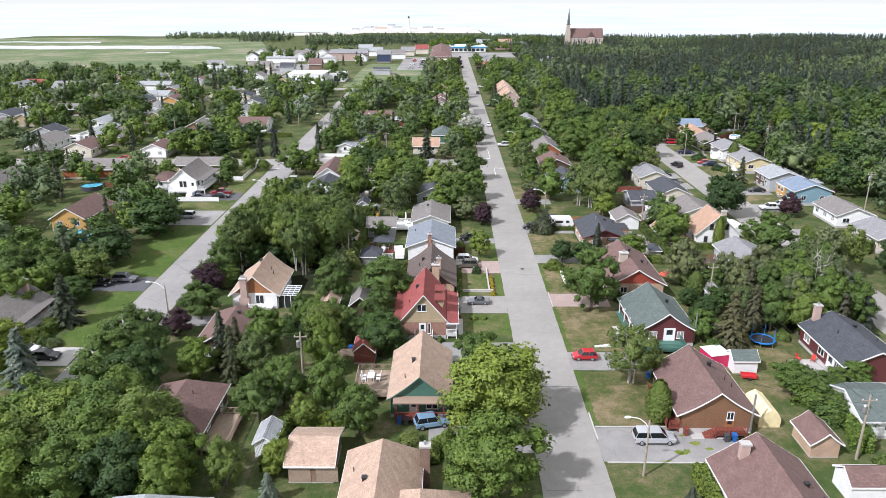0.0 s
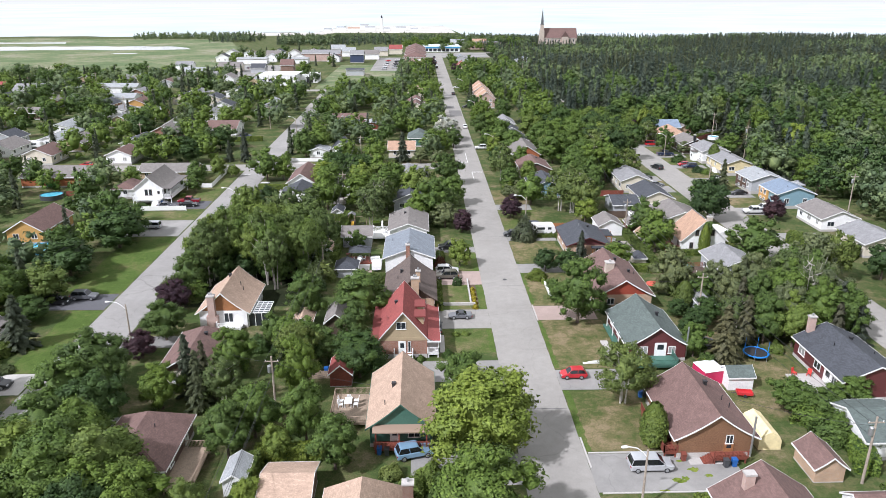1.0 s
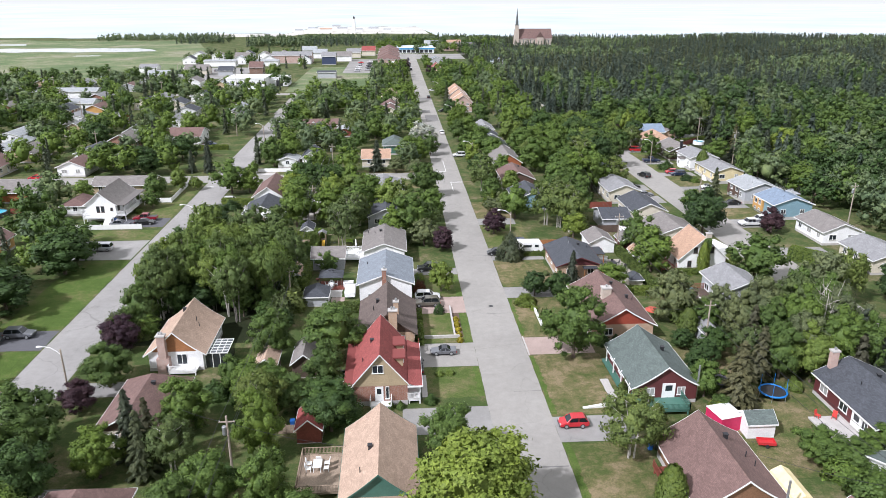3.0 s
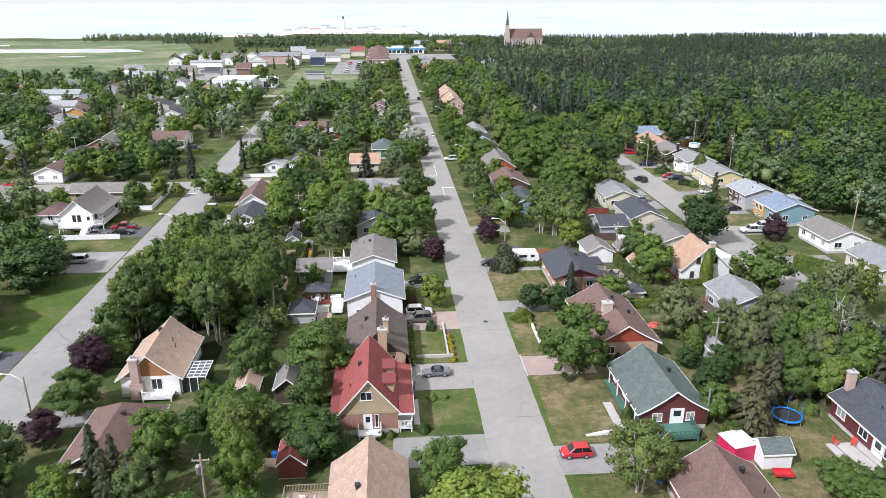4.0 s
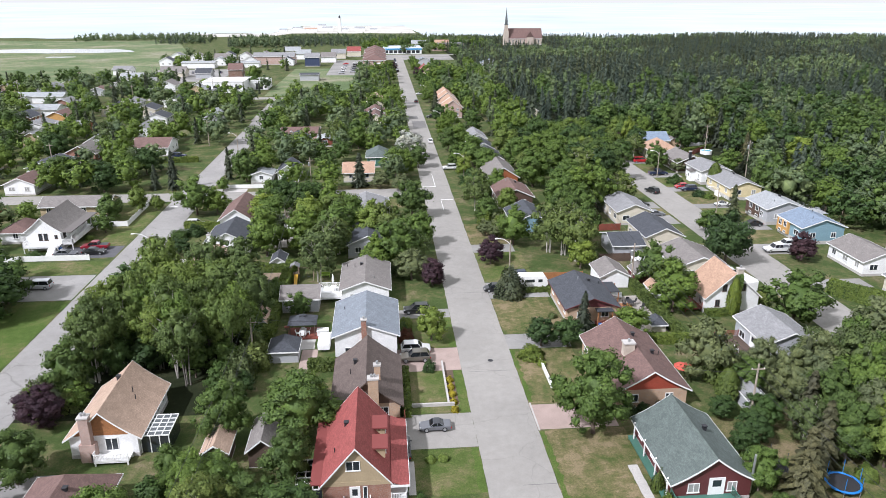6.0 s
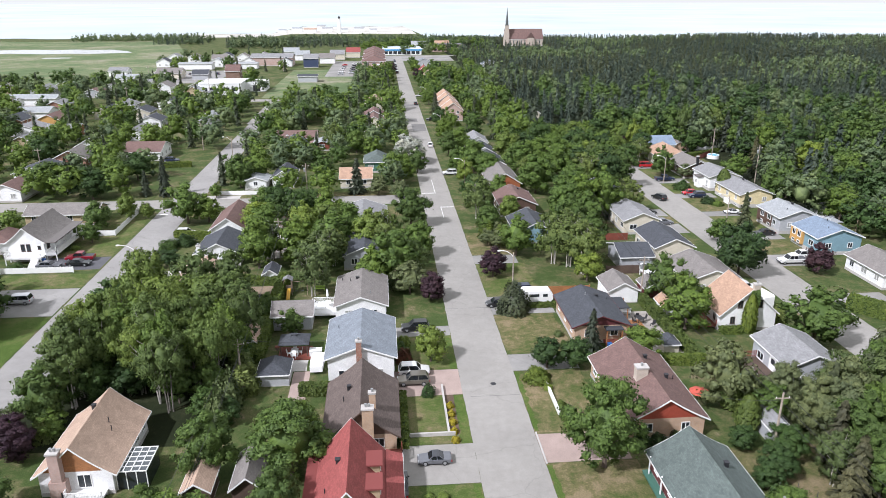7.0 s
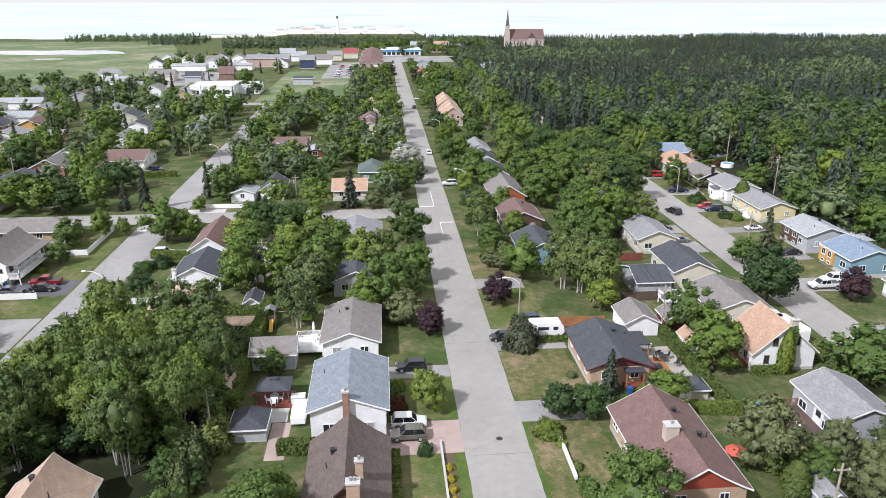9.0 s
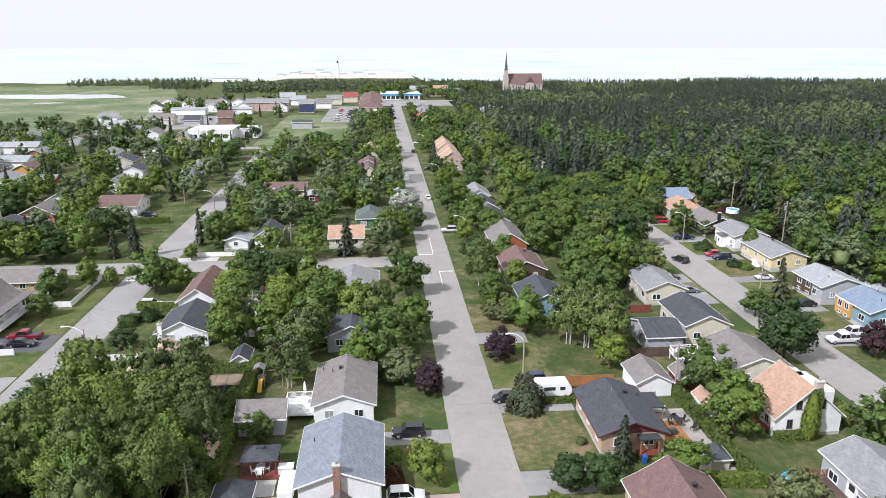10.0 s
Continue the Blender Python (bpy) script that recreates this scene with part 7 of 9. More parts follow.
MAINRIGHT = [('b', 23.4, 214.2, 11, 4.6), ('v', 23.1, 194.3, 4, 2), ('v', 26.4, 199.0, 4, 2), ('v', 25.6, 192.5, 4, 2.2), ('m', 28.3, 187.6, 9, 4.2), ('b', 37.7, 180.5, 13, 5), ('b', 35.0, 182.3, 12, 4.4), ('b', 39.6, 176.2, 12, 4.4), ('p', 21.6, 176.4, 6.0, 3.0), ('m', 44.1, 208.1, 11, 4.6), ('d', 47.4, 225.7, 9, 3.6), ('m', 54.1, 212.2, 13, 5), ('m', 47.2, 201.6, 10, 4.4), ('m', 42.6, 235.8, 12, 5.6), ('m', 51.9, 249.8, 11, 5), ('m', 42.4, 257.4, 11, 5), ('m', 28.1, 258.6, 11, 5.4), ('m', 26.9, 285.2, 10, 4.6), ('m', 31.6, 249.7, 9, 4), ('m', 67.5, 239.7, 12, 5), ('m', 58.1, 249.2, 11, 5), ('l', 67.2, 288.0, 11, 5)]
# the cedar at 59.4, 148.3 is added to fill out the gable's ivy
RIGHTBLK = [('m', 49.8, 150.6, 9.5, 4.6), ('m', 50.3, 162.3, 9, 4), ('d', 69.3, 172.0, 12, 5), ('m', 74.7, 191.7, 6, 3), ('c', 59.4, 148.3, 6.6, 1.2), ('p', 86.2, 172.9, 6, 3.4), ('m', 67.4, 143.0, 10, 5.4), ('s', 84.4, 200.3, 9, 2.4), ('c', 93.9, 231.2, 7, 2), ('r', 66.5, 152.3, 3, 1.8), ('v', 90.5, 248.8, 4.5, 2.6), ('v', 56.5, 120.5, 9, 4.4)]
WOODEDGE = [('m', 127.0, 271.1, 12, 5), ('m', 139.1, 279.0, 12, 5), ('l', 130.3, 250.0, 11, 5), ('m', 133.9, 242.8, 11, 5), ('m', 130.3, 230.7, 11, 5), ('s', 112.1, 247.1, 10, 3), ('d', 109.2, 225.6, 9, 4), ('d', 111.3, 213.3, 10, 4.4), ('m', 110.7, 204.4, 10, 4.4), ('m', 105.1, 245.9, 8, 4), ('m', 87.2, 291.1, 11, 3.2), ('b', 130.0, 320.1, 13, 5), ('b', 138.5, 319.4, 13, 5), ('d', 106.3, 281.3, 9, 4), ('m', 84.9, 251.8, 9, 4)]

for block, words in ((NEAR_LEFT, "trees by the left street"), (NEAR_MID, "garden trees of the west side"), (GROVE, "birch grove"), (NEAR_RIGHT, "garden trees of the east side"), (LEFTST, "trees by the left street"), (LEFTFAR, "trees by the cross street"),
                     (MIDBLOCK, "garden trees of the west side"), (MAINRIGHT, "garden trees of the east side"), (RIGHTBLK, "trees by the right street"), (WOODEDGE, "trees at the wood's edge")):
    trees(block, words)

GROVE_MORE = [(-41, 134), (-33, 137), (-28, 132), (-36, 142), (-43, 142), (-41, 150), (-36, 149), (-31, 149), (-26, 150), (-24, 157), (-29, 156), (-34, 156), (-39, 157), (-26, 164), (-38.5, 138.5), (-29.5, 136.5), (-34.5, 145.5), (-26, 139), (-23, 143), (-33.5, 152.5), (-43, 146)]
rng = random.Random(21)
for x, y in GROVE_MORE:
    tree(rng.choice("hhhhm"), x, y, rng.uniform(10, 13), rng.uniform(3.4, 4.4), "birch grove")
for k in range(26):
    t = k / 25
    x, y = (-47 + 27 * t, 123.5 + 3 * math.sin(t * 9) + 4 * t) if k % 3 else (-20.5 + rng.uniform(-1, 1), 128 + 36 * t)
    if not (-41 < x < -23 and y < 133):
        tree(rng.choice("mdr"), x + rng.uniform(-1, 1), y, rng.uniform(3, 5.5), rng.uniform(1.5, 2.4), "birch grove")
for k in range(16):
    x, y = -43 + (k % 6) * 4.1 + rng.uniform(-1, 1), 136 + (k // 6) * 8 + rng.uniform(-2, 2)
    tree(rng.choice("dmd"), x, y, rng.uniform(5, 7), rng.uniform(2.4, 3.2), "birch grove")
CLUSTER_EAST = [(53.5, 107, 9), (58, 109, 10), (62.5, 108, 11), (67, 108, 10), (55, 113, 10), (60, 114, 12), (65, 114, 11), (69, 113, 9), (53, 119, 9), (57, 120, 11), (67.5, 120, 11), (64, 122, 10), (52, 125, 8), (50.2, 110, 8), (66, 126, 10)]
for x, y, h in CLUSTER_EAST:
    tree(rng.choice("vvbm"), x, y, h, h * 0.36, "back garden trees")
for x, y, h, r in ((-49, 64, 10, 5), (-46, 59, 10, 5), (-54.5, 66, 9, 4), (-39, 66.5, 10, 4.6), (-34.6, 66, 9, 4), (-45, 78, 10, 4.4), (-40.5, 77, 9, 4), (-51, 58, 9, 4.6), (-30, 62.5, 8, 3.4), (-45, 71, 10, 4.6)):
    tree(rng.choice("mml"), x, y, h, r, "trees by the left street")
for x, y, h, r, k in ((23.5, 262, 8, 3.4, "m"), (23, 284, 9, 3.8, "m"), (24, 312, 9, 3.8, "m"), (24, 338, 9, 3.6, "d"), (25, 372, 10, 3.0, "s"), (24, 400, 9, 4, "m"), (24, 424, 9, 4, "m"), (25, 452, 9, 4, "d"), (24, 478, 9, 4, "m"), (24, 506, 8, 4, "p"), (24, 545, 9, 4, "m"), (24, 580, 9, 4, "m"), (7.5, 545, 8, 4.2, "p"), (6.8, 250, 9, 3.6, "m")):
    tree(k, x, y, h, r, "roadside trees of the main street", 1)
trees((("m", -78.5, 120.9, 10, 5), ("m", -73.7, 124.5, 9, 4.6), ("l", -67.5, 126.8, 8, 4), ("d", -69.0, 138.5, 9, 6), ("d", -66.8, 157.0, 9.5, 6), ("d", -73.5, 147.0, 9, 4.5), ("d", -67.0, 118.6, 5, 3.8), ("m", -75.0, 112.0, 9, 4.5), ("m", -83.7, 135.9, 9, 4.4)), "trees of the west blocks")
for k, x, y, h, r in (("k", -30, 92, 9, 2.0), ("k", 50.5, 107, 8.5, 2.6), ("d", 24.2, 139.6, 5.2, 2.5), ("d", 28.4, 139.4, 5.2, 2.6), ("c", 45.8, 121.5, 5, 1.6), ("s", 32.4, 144.9, 6.8, 1.8), ("k", 52, 113, 9, 2.4), ("k", 63.6, 104.6, 8, 2.4), ("s", 68.4, 107, 8, 2.6)):
    tree(k, x, y, h, r, "garden spruces")

trees((("l", 88.1, 287, 11, 3.0), ("p", 81.8, 289, 6.5, 4.0), ("m", 77, 284, 9, 4.4), ("m", 95, 293, 10, 4.2), ("s", 119.4, 283, 14, 3.4), ("b", 118, 287, 14, 4.2), ("m", 122, 279, 12, 4.4), ("h", 110, 297, 14, 3.4), ("h", 115, 300, 15, 3.4), ("h", 121, 297, 14, 3.2), ("h", 127, 292, 15, 3.4), ("h", 133, 286, 15, 3.2), ("h", 138, 279, 14, 3.2), ("h", 143, 272, 15, 3.2), ("s", 128, 262, 11, 3.0), ("s", 124, 250, 10, 3.0), ("k", 117, 258, 10, 2.8)), "trees at the wood's edge")

trees((("d", 44.5, 112, 4.6, 2.3), ("d", 47.6, 115.2, 5, 2.5), ("m", 49.2, 122.5, 6, 2.8), ("c", 46.0, 126.5, 5.5, 1.6), ("d", 43.2, 117.5, 3.6, 1.9), ("m", 50.2, 127.0, 4.6, 2.2), ("d", 42.6, 110, 4, 2)), "back garden trees")

BLOCKED = list(PLANTED)
ROADS = ((9, 21, -60, 690), (-59, -47, -60, 360), (69, 82, -60, 262), (-150, 11, 222, 237), (-125, 11, 415, 429), (-60, -44, 352, 425), (-64, -13, 428, 600), (-162, -98, 498, 577), (-36, 60, 530, 700), (-70, -55, 94, 210), (1.5, 20, 96, 160), (19, 30, 66, 165),
         (-17, -8, 142, 175), (-23, -18, 165, 178), (40, 47, 141, 160), (40, 51, 84, 106), (-29, -22, 70, 80), (-14, -8, 84, 96), (-20, -11, 60, 66), (79, 92, 140, 262), (-70, -56, 236, 300), (-90, -80, 136, 160), (54, 58, 90, 102), (-27, -20, 94, 104), (-28, -19, 108, 118), (44, 54, 176, 206), (49, 57, 124, 148), (-38, -25, 104.5, 117), (21, 27, 252, 640), (40, 47, 159, 170), (47, 55, 150, 177), (37, 41, 250, 300), (63, 72, 160, 220), (-31, -8, 155, 182), (-50, -28, 168, 202))


def scatter(x0, x1, y0, y1, step, kinds, hs, group, seed, keep=0.8, stuff=None):
    """Garden trees in the gaps between houses and streets; far ones go to the joined lists."""
    rng = random.Random(seed)
    y = y0
    while y < y1:
        x = x0
        while x < x1:
            px, py = x + rng.uniform(-0.45, 0.45) * step, y + rng.uniform(-0.45, 0.45) * step
            x += step
            if rng.random() > keep or any(a < px < b and c < py < d for a, b, c, d in ROADS):
                continue
            if any(a - 2.2 < px < b + 2.2 and c - 2.6 < py < d + 1.8 for a, b, c, d in PLOTS):
                continue
            if any((px - bx) ** 2 + (py - by) ** 2 < k * k for bx, by, k in BLOCKED):
                continue
            k = rng.choice(kinds)
            h = rng.uniform(*hs)
            r = h * (rng.uniform(0.24, 0.3) if k in "sk" else rng.uniform(0.38, 0.5))
            if stuff is None:
                tree(k, px, py, h, r, group)
            else:
                stuff[k in "sk"].append((px, py, h / 10, r / (3.0 if k in "sk" else 4.0)))
            BLOCKED.append((px, py, step * 0.42))
        y += step


TOWN = ([], [])
scatter(-29, -9, 76, 126, 6.5, "mmdbl", (5, 9), "garden trees of the west side", 16, 0.28)
scatter(-48, -39, 76, 200, 7, "mmdl", (7, 10), "trees by the left street", 17, 0.6)
scatter(-30, -9, 160, 226, 6.4, "mmdbl", (8, 11), "garden trees of the west side", 1, 0.8)
scatter(-9, 8, 160, 226, 6.4, "mmdbl", (5, 8.5), "garden trees of the west side", 28, 0.45)
scatter(40, 55, 104, 176, 7.5, "mbl", (6, 10), "back garden trees", 9, 0.45)
scatter(41, 56, 168, 300, 7.0, "mmdbl", (8, 12), "garden trees of the east side", 7, 0.8)
scatter(27, 41, 168, 300, 7.0, "mmdbl", (5, 8.5), "garden trees of the east side", 27, 0.4)
scatter(56, 70, 215, 300, 7.5, "mmdb", (8, 12), "garden trees of the east side", 18, 0.8)
scatter(66, 90, 266, 306, 6.8, "mmdbl", (8, 11), "trees at the wood's edge", 19, 0.9)
scatter(82, 108, 85, 150, 8, "mbd", (7, 11), "trees by the right street", 10, 0.7)
scatter(-48, 10, 237, 300, 7.5, "mmdbsl", (7, 11), "garden trees past the cross street", 2, 0.8, TOWN)
scatter(-46, 10, 300, 415, 8.5, "mmdbslm", (8, 12), "", 3, 0.9, TOWN)
scatter(-110, -58, 236, 415, 8.5, "mmdsbl", (7, 12), "", 4, 0.8, TOWN)
scatter(-250, -110, 225, 490, 9.5, "mmdsbld", (8, 12), "", 5, 0.85, TOWN)
scatter(-160, -58, 110, 225, 8.0, "mmdbls", (7, 11), "", 6, 0.8, TOWN)
scatter(-110, -58, 50, 110, 8.0, "mmdbl", (8, 11), "trees of the west blocks", 11, 0.7)
scatter(21, 64, 300, 690, 8.0, "mmdbls", (8, 12), "", 8, 0.9, TOWN)
scatter(-160, -60, 425, 690, 13, "mmds", (7, 11), "", 12, 0.6, TOWN)
scatter(-14, 110, 690, 830, 12, "mmd", (8, 11), "", 13, 0.6, TOWN)
scatter(-14, 10, 425, 530, 8.0, "mdms", (8, 12), "", 14, 0.9, TOWN)


# ---------------------------------------------------------------- woods
def forest_spots(bands, seed, edge):
    rng = random.Random(seed)
    out = []
    for x0, x1, y0, y1, step in bands:
        y = y0
        while y < y1:
            x = x0
            while x < x1:
                px, py = x + rng.uniform(-0.5, 0.5) * step, y + rng.uniform(-0.5, 0.5) * step
                x += step
                if edge(px, py) and px < 0.62 * py + 60 and not any((px - bx) ** 2 + (py - by) ** 2 < k * k for bx, by, k in BLOCKED):
                    swell = 1 + 0.35 * noise.noise((px * 0.011, py * 0.011, seed))
                    h = swell * (rng.uniform(7.5, 14) if py < 430 else rng.uniform(7, 12) if py < 640 else rng.uniform(6.5, 10) if py < 850 else rng.uniform(6, 8))
                    out.append((px, py, h / 10, h * (rng.uniform(0.085, 0.125) if py < 430 else rng.uniform(0.07, 0.105))))
            y += step
    return out


def wood_edge(x, y):
    lim = 108 if y < 235 else 113 if y < 285 else 88 if y < 305 else 64
    if (96 < x < 185 and 745 < y < 838) or (64 < x < 135 and 690 < y < 800 and x < 64 + (y - 690) * 0.9):
        return False
    return x > lim + 6 * math.sin(y * 0.05)


def split(spots, seed, share):
    rng = random.Random(seed)
    a, b = [], []
    for s in spots:
        n = noise.noise((s[0] * 0.012, s[1] * 0.012, seed))
        (a if n * 0.9 + rng.random() < share else b).append(s)
    return a, b


BL_NEAR = [broadleaf_sprays(900 + k, 740, 0.48, 24, 0.0, 0.0, 0.5, 0.58) for k in range(5)]
BL_MID = [broadleaf_sprays(930 + k, 400, 0.6, 14, 0.0, 0.0, 0.5, 0.64) for k in range(6)]
BL_FAR = [broadleaf_sprays(920 + k, 110, 0.95, 5, 0.0, 0.0, 0.5, 0.6) for k in range(5)]
CO_NEAR = [conifer_sprays(940 + k, 420, 0.75, 0.35) * np.array([[0.75, 0.75, 1, 1, 1, 1]]) for k in range(4)]
CO_FAR = [conifer_sprays(960 + k, 105, 1.1, 0.35)[:315] * np.array([[0.8, 0.8, 1, 1, 1, 1]]) for k in range(5)]
near = forest_spots(((86, 250, 110, 330, 7.2),), 31, wood_edge)
middle = forest_spots(((62, 290, 330, 440, 6.6),), 35, wood_edge)
far = forest_spots(((62, 440, 440, 640, 5.4), (62, 620, 640, 900, 6.0)), 32, wood_edge)


def shares(spots, seed, cuts):
    """The spots dealt out at random in the given shares."""
    rng = random.Random(seed)
    out = [[] for c in cuts]
    for s in spots:
        v, k = rng.random(), 0
        while k < len(cuts) - 1 and v > cuts[k]:
            v -= cuts[k]
            k += 1
        out[k].append(s)
    return out


for group, leaf, words in zip(shares(TOWN[0], 71, (0.3, 0.4, 0.3)), "fmd", ("grey-green broadleaf garden trees between the far houses", "mid-green maples between the far houses", "dark lindens between the far houses")):
    woods("town_trees", words, group, BL_MID, 58, LEAF[leaf])
woods("town_spruces", "dark garden spruces between the far houses", TOWN[1], CO_NEAR, 59, LEAF["s"])
a, b = split(near, 41, 0.3)
c, d = split(middle, 44, 0.86)
a, b = a + c, b + d
for group, leaf, words in zip(shares(b, 72, (0.4, 0.3, 0.3)), "fmd", ("mixed broadleaf wood with a lumpy grey-green canopy", "mid-green trees standing in the mixed wood", "dark green trees standing in the mixed wood")):
    woods("broadleaf_wood", words, group, BL_NEAR, 51, LEAF[leaf])
woods("conifer_wood", "dark conifers standing among the wood", a, CO_NEAR, 52, LEAF["g"])
a, b = split(far, 42, 0.97)
woods("far_broadleaf_wood", "far broadleaf wood with a rough canopy", b, BL_FAR, 53, LEAF["f"])
for group, leaf, words in zip(shares(a, 73, (0.6, 0.4)), "gs", ("far grey-green conifer forest with pointed tops", "darker spruces of the far conifer forest")):
    woods("far_conifer_wood", words, group, CO_FAR, 54, LEAF[leaf])


def coast_edge(x, y):
    return not (-190 < x < -140 and y > 930)


belt = forest_spots(((-238, -185, 848, 915, 7.0), (-150, -60, 790, 930, 7.5), (-60, 60, 800, 925, 7.5), (60, 130, 838, 910, 7.0)), 33, coast_edge)
a, b = split(belt, 43, 0.4)
woods("coast_broadleaf_wood", "belt of broadleaf trees behind the town", b, BL_FAR, 55, LEAF["f"])
woods("coast_conifer_wood", "belt of conifers behind the town", a, CO_FAR, 56, LEAF["g"])
marsh_belt = forest_spots(((-420, -235, 430, 492, 8.0), (-340, -210, 905, 960, 9.0)), 34, lambda x, y: True)
woods("marsh_belt", "belt of trees beside the marsh", marsh_belt, BL_FAR, 57, LEAF["f"])


# ---------------------------------------------------------------- poles, lamps and lines
def utility_pole(x, y, h, box_on=False, lean=0.0):
    ob = thing("utility_pole", "weathered wooden utility pole" + (" with a grey transformer" if box_on else " with a short crossarm"), "pole", x, y, 0, 0, "utility poles")
    part("post", pipe([(0, 0, -0.4), (lean * 0.5, 0, h * 0.5), (lean, 0, h)], [0.17, 0.14, 0.11], 8), POLE_WOOD, ob)
    part("crossarm", boxes((lean - 0.9, lean + 0.9, -0.06, 0.06, h - 0.8, h - 0.68)), POLE_WOOD, ob)
    for k in (-0.8, 0, 0.8):
        part("insulator", pipe([(lean + k, 0, h - 0.68), (lean + k, 0, h - 0.5)], [0.05, 0.04], 6), WHITE, ob)
    if box_on:
        part("transformer", pipe([(lean - 0.35, 0.0, h - 2.4), (lean - 0.35, 0, h - 2.3), (lean - 0.35, 0, h - 1.4), (lean - 0.35, 0, h - 1.3)], [0.2, 0.27, 0.27, 0.2], 10), METAL, ob)
    return ob


def street_lamp(x, y, h, reach, side):
    """Wooden post with a curved pale arm; side: degrees the arm points to."""
    ob = thing("street_lamp", "street lamp with a curved pale arm on a wooden post", "lamp", x, y, 0, side, "street lamps")
    part("post", pipe([(0, 0, -0.3), (0, 0, h)], [0.15, 0.11], 8), POLE_WOOD, ob)
    pts = [(0, 0, h - 0.9), (reach * 0.2, 0, h - 0.3), (reach * 0.5, 0, h + 0.25), (reach * 0.8, 0, h + 0.42), (reach, 0, h + 0.45)]
    part("arm", pipe(pts, 0.055, 7), WHITE, ob, "curved white metal arm")
    part("lamp_head", pipe([(reach - 0.1, 0, h + 0.45), (reach + 0.1, 0, h + 0.46), (reach + 0.5, 0, h + 0.44), (reach + 0.65, 0, h + 0.4)], [0.07, 0.15, 0.15, 0.06], 8), WHITE, ob)
    return ob


def wire(a, b, sag, label="thin dark overhead wire between poles"):
    pts = []
    a, b = (*lay(a[0], a[1]), a[2]), (*lay(b[0], b[1]), b[2])
    for i in range(9):
        t = i / 8
        p = Vector(a).lerp(Vector(b), t)
        pts.append((p.x, p.y, p.z - sag * 4 * t * (1 - t)))
    solid("overhead_wire", pipe(pts, 0.022, 4), DARK_METAL, label, "wire", "overhead wires")


EAST_LINE = ((49.2, 71, 8.8, True), (46.4, 116, 8.6, False), (46.4, 162.4, 8.6, True), (52.5, 222, 9, False))
WEST_LINE = ((-20.6, 44, 8.5, False), (-20, 88.5, 8.4, True), (-19.7, 137.4, 7.6, False), (-21, 190, 8.8, True), (-20, 238, 9.2, True))
RIGHT_LINE = ((106, 175, 11, True), (109, 242, 11, True), (110, 272, 10.5, False), (101, 329, 10, False))
for line in (EAST_LINE, WEST_LINE, RIGHT_LINE):
    for x, y, h, t in line:
        utility_pole(x, y, h, t)
    for p, q in zip(line, line[1:]):
        for k in (-0.8, 0.8):
            wire((p[0] + k, p[1], p[2] - 0.5), (q[0] + k, q[1], q[2] - 0.5), 0.7)
        wire((p[0], p[1], p[2] - 2.6), (q[0], q[1], q[2] - 2.6), 0.9)
for x, y, hx, hy in ((49.2, 71, 38.8, 83), (46.4, 116, 39.5, 124), (-20, 88.5, -29.5, 99), (-19.7, 137.4, -7.6, 143), (-20, 88.5, -7, 88)):
    wire((x, y, 7.6), (hx, hy, 4.2), 0.4, "thin service wire from a pole to a house")
for x, y, h, r, s in ((23.0, 67.6, 7.4, 2.2, 180), (24.4, 170, 7.2, 2.4, 180), (-46.3, 109, 7.3, 2.4, 180), (-46.2, 179, 7.2, 2.8, 180), (24, 246, 7.4, 2.4, 180), (23.5, 324, 7.4, 2.4, 180), (82.4, 244, 7.6, 2.2, 180), (81.6, 203, 7.6, 2.2, 180), (-48.6, 283, 7.4, 2.2, 180), (23, 408, 7.4, 2.4, 180), (64, 252, 7.6, 2.2, 0)):
    street_lamp(x, y, h, r, s)
for x, y, h in ((-62, 300, 9.5), (-100, 262, 9.5), (-132, 330, 10), (-158, 372, 10), (-120, 402, 10), (-90, 440, 10), (-170, 470, 10), (-140, 505, 10), (-66, 560, 10), (58, 470, 10), (66, 480, 10), (-186, 430, 10)):
    utility_pole(x, y, h, False)

# ---------------------------------------------------------------- vehicles
SILVER, WHITE_C, BLACK_C, RED_C, GREY_C, NAVY_C, OLIVE_C = (0.46, 0.47, 0.49), (0.78, 0.78, 0.78), (0.015, 0.016, 0.018), (0.52, 0.02, 0.03), (0.14, 0.145, 0.16), (0.02, 0.03, 0.07), (0.13, 0.12, 0.10)
for kind, c, x, y, turn, lab in (
        ("van", SILVER, 26, 74.6, -90, "silver minivan parked on a gravelly driveway"), ("hatch", RED_C, 21.3, 97.0, 90, "small red hatchback parked by the street"),
        ("roadster", GREY_C, 6.0, 118.2, 90, "dark grey roadster on a wide driveway"), ("suv", WHITE_C, 4.5, 139.4, -90, "white sport utility car on pavers"),
        ("suv", OLIVE_C, 4.3, 136.6, 90, "olive grey off-roader on pavers"), ("suv", BLACK_C, 5.4, 153.9, 90, "black car on a shaded driveway"),
        ("sedan", BLACK_C, 1.8, 113.6, 0, "black car beside a red-roofed house"), ("suv", (0.22, 0.36, 0.50), -1.6, 78.0, -75, "light blue car under a large tree"),
        ("hatch", BLACK_C, 20.2, 162.4, 90, "black car behind a round conifer"), ("suv", NAVY_C, 25.4, 168, 90, "dark blue car beside a camper")):
    car(kind, c, x, y, turn, lab, 0.02)
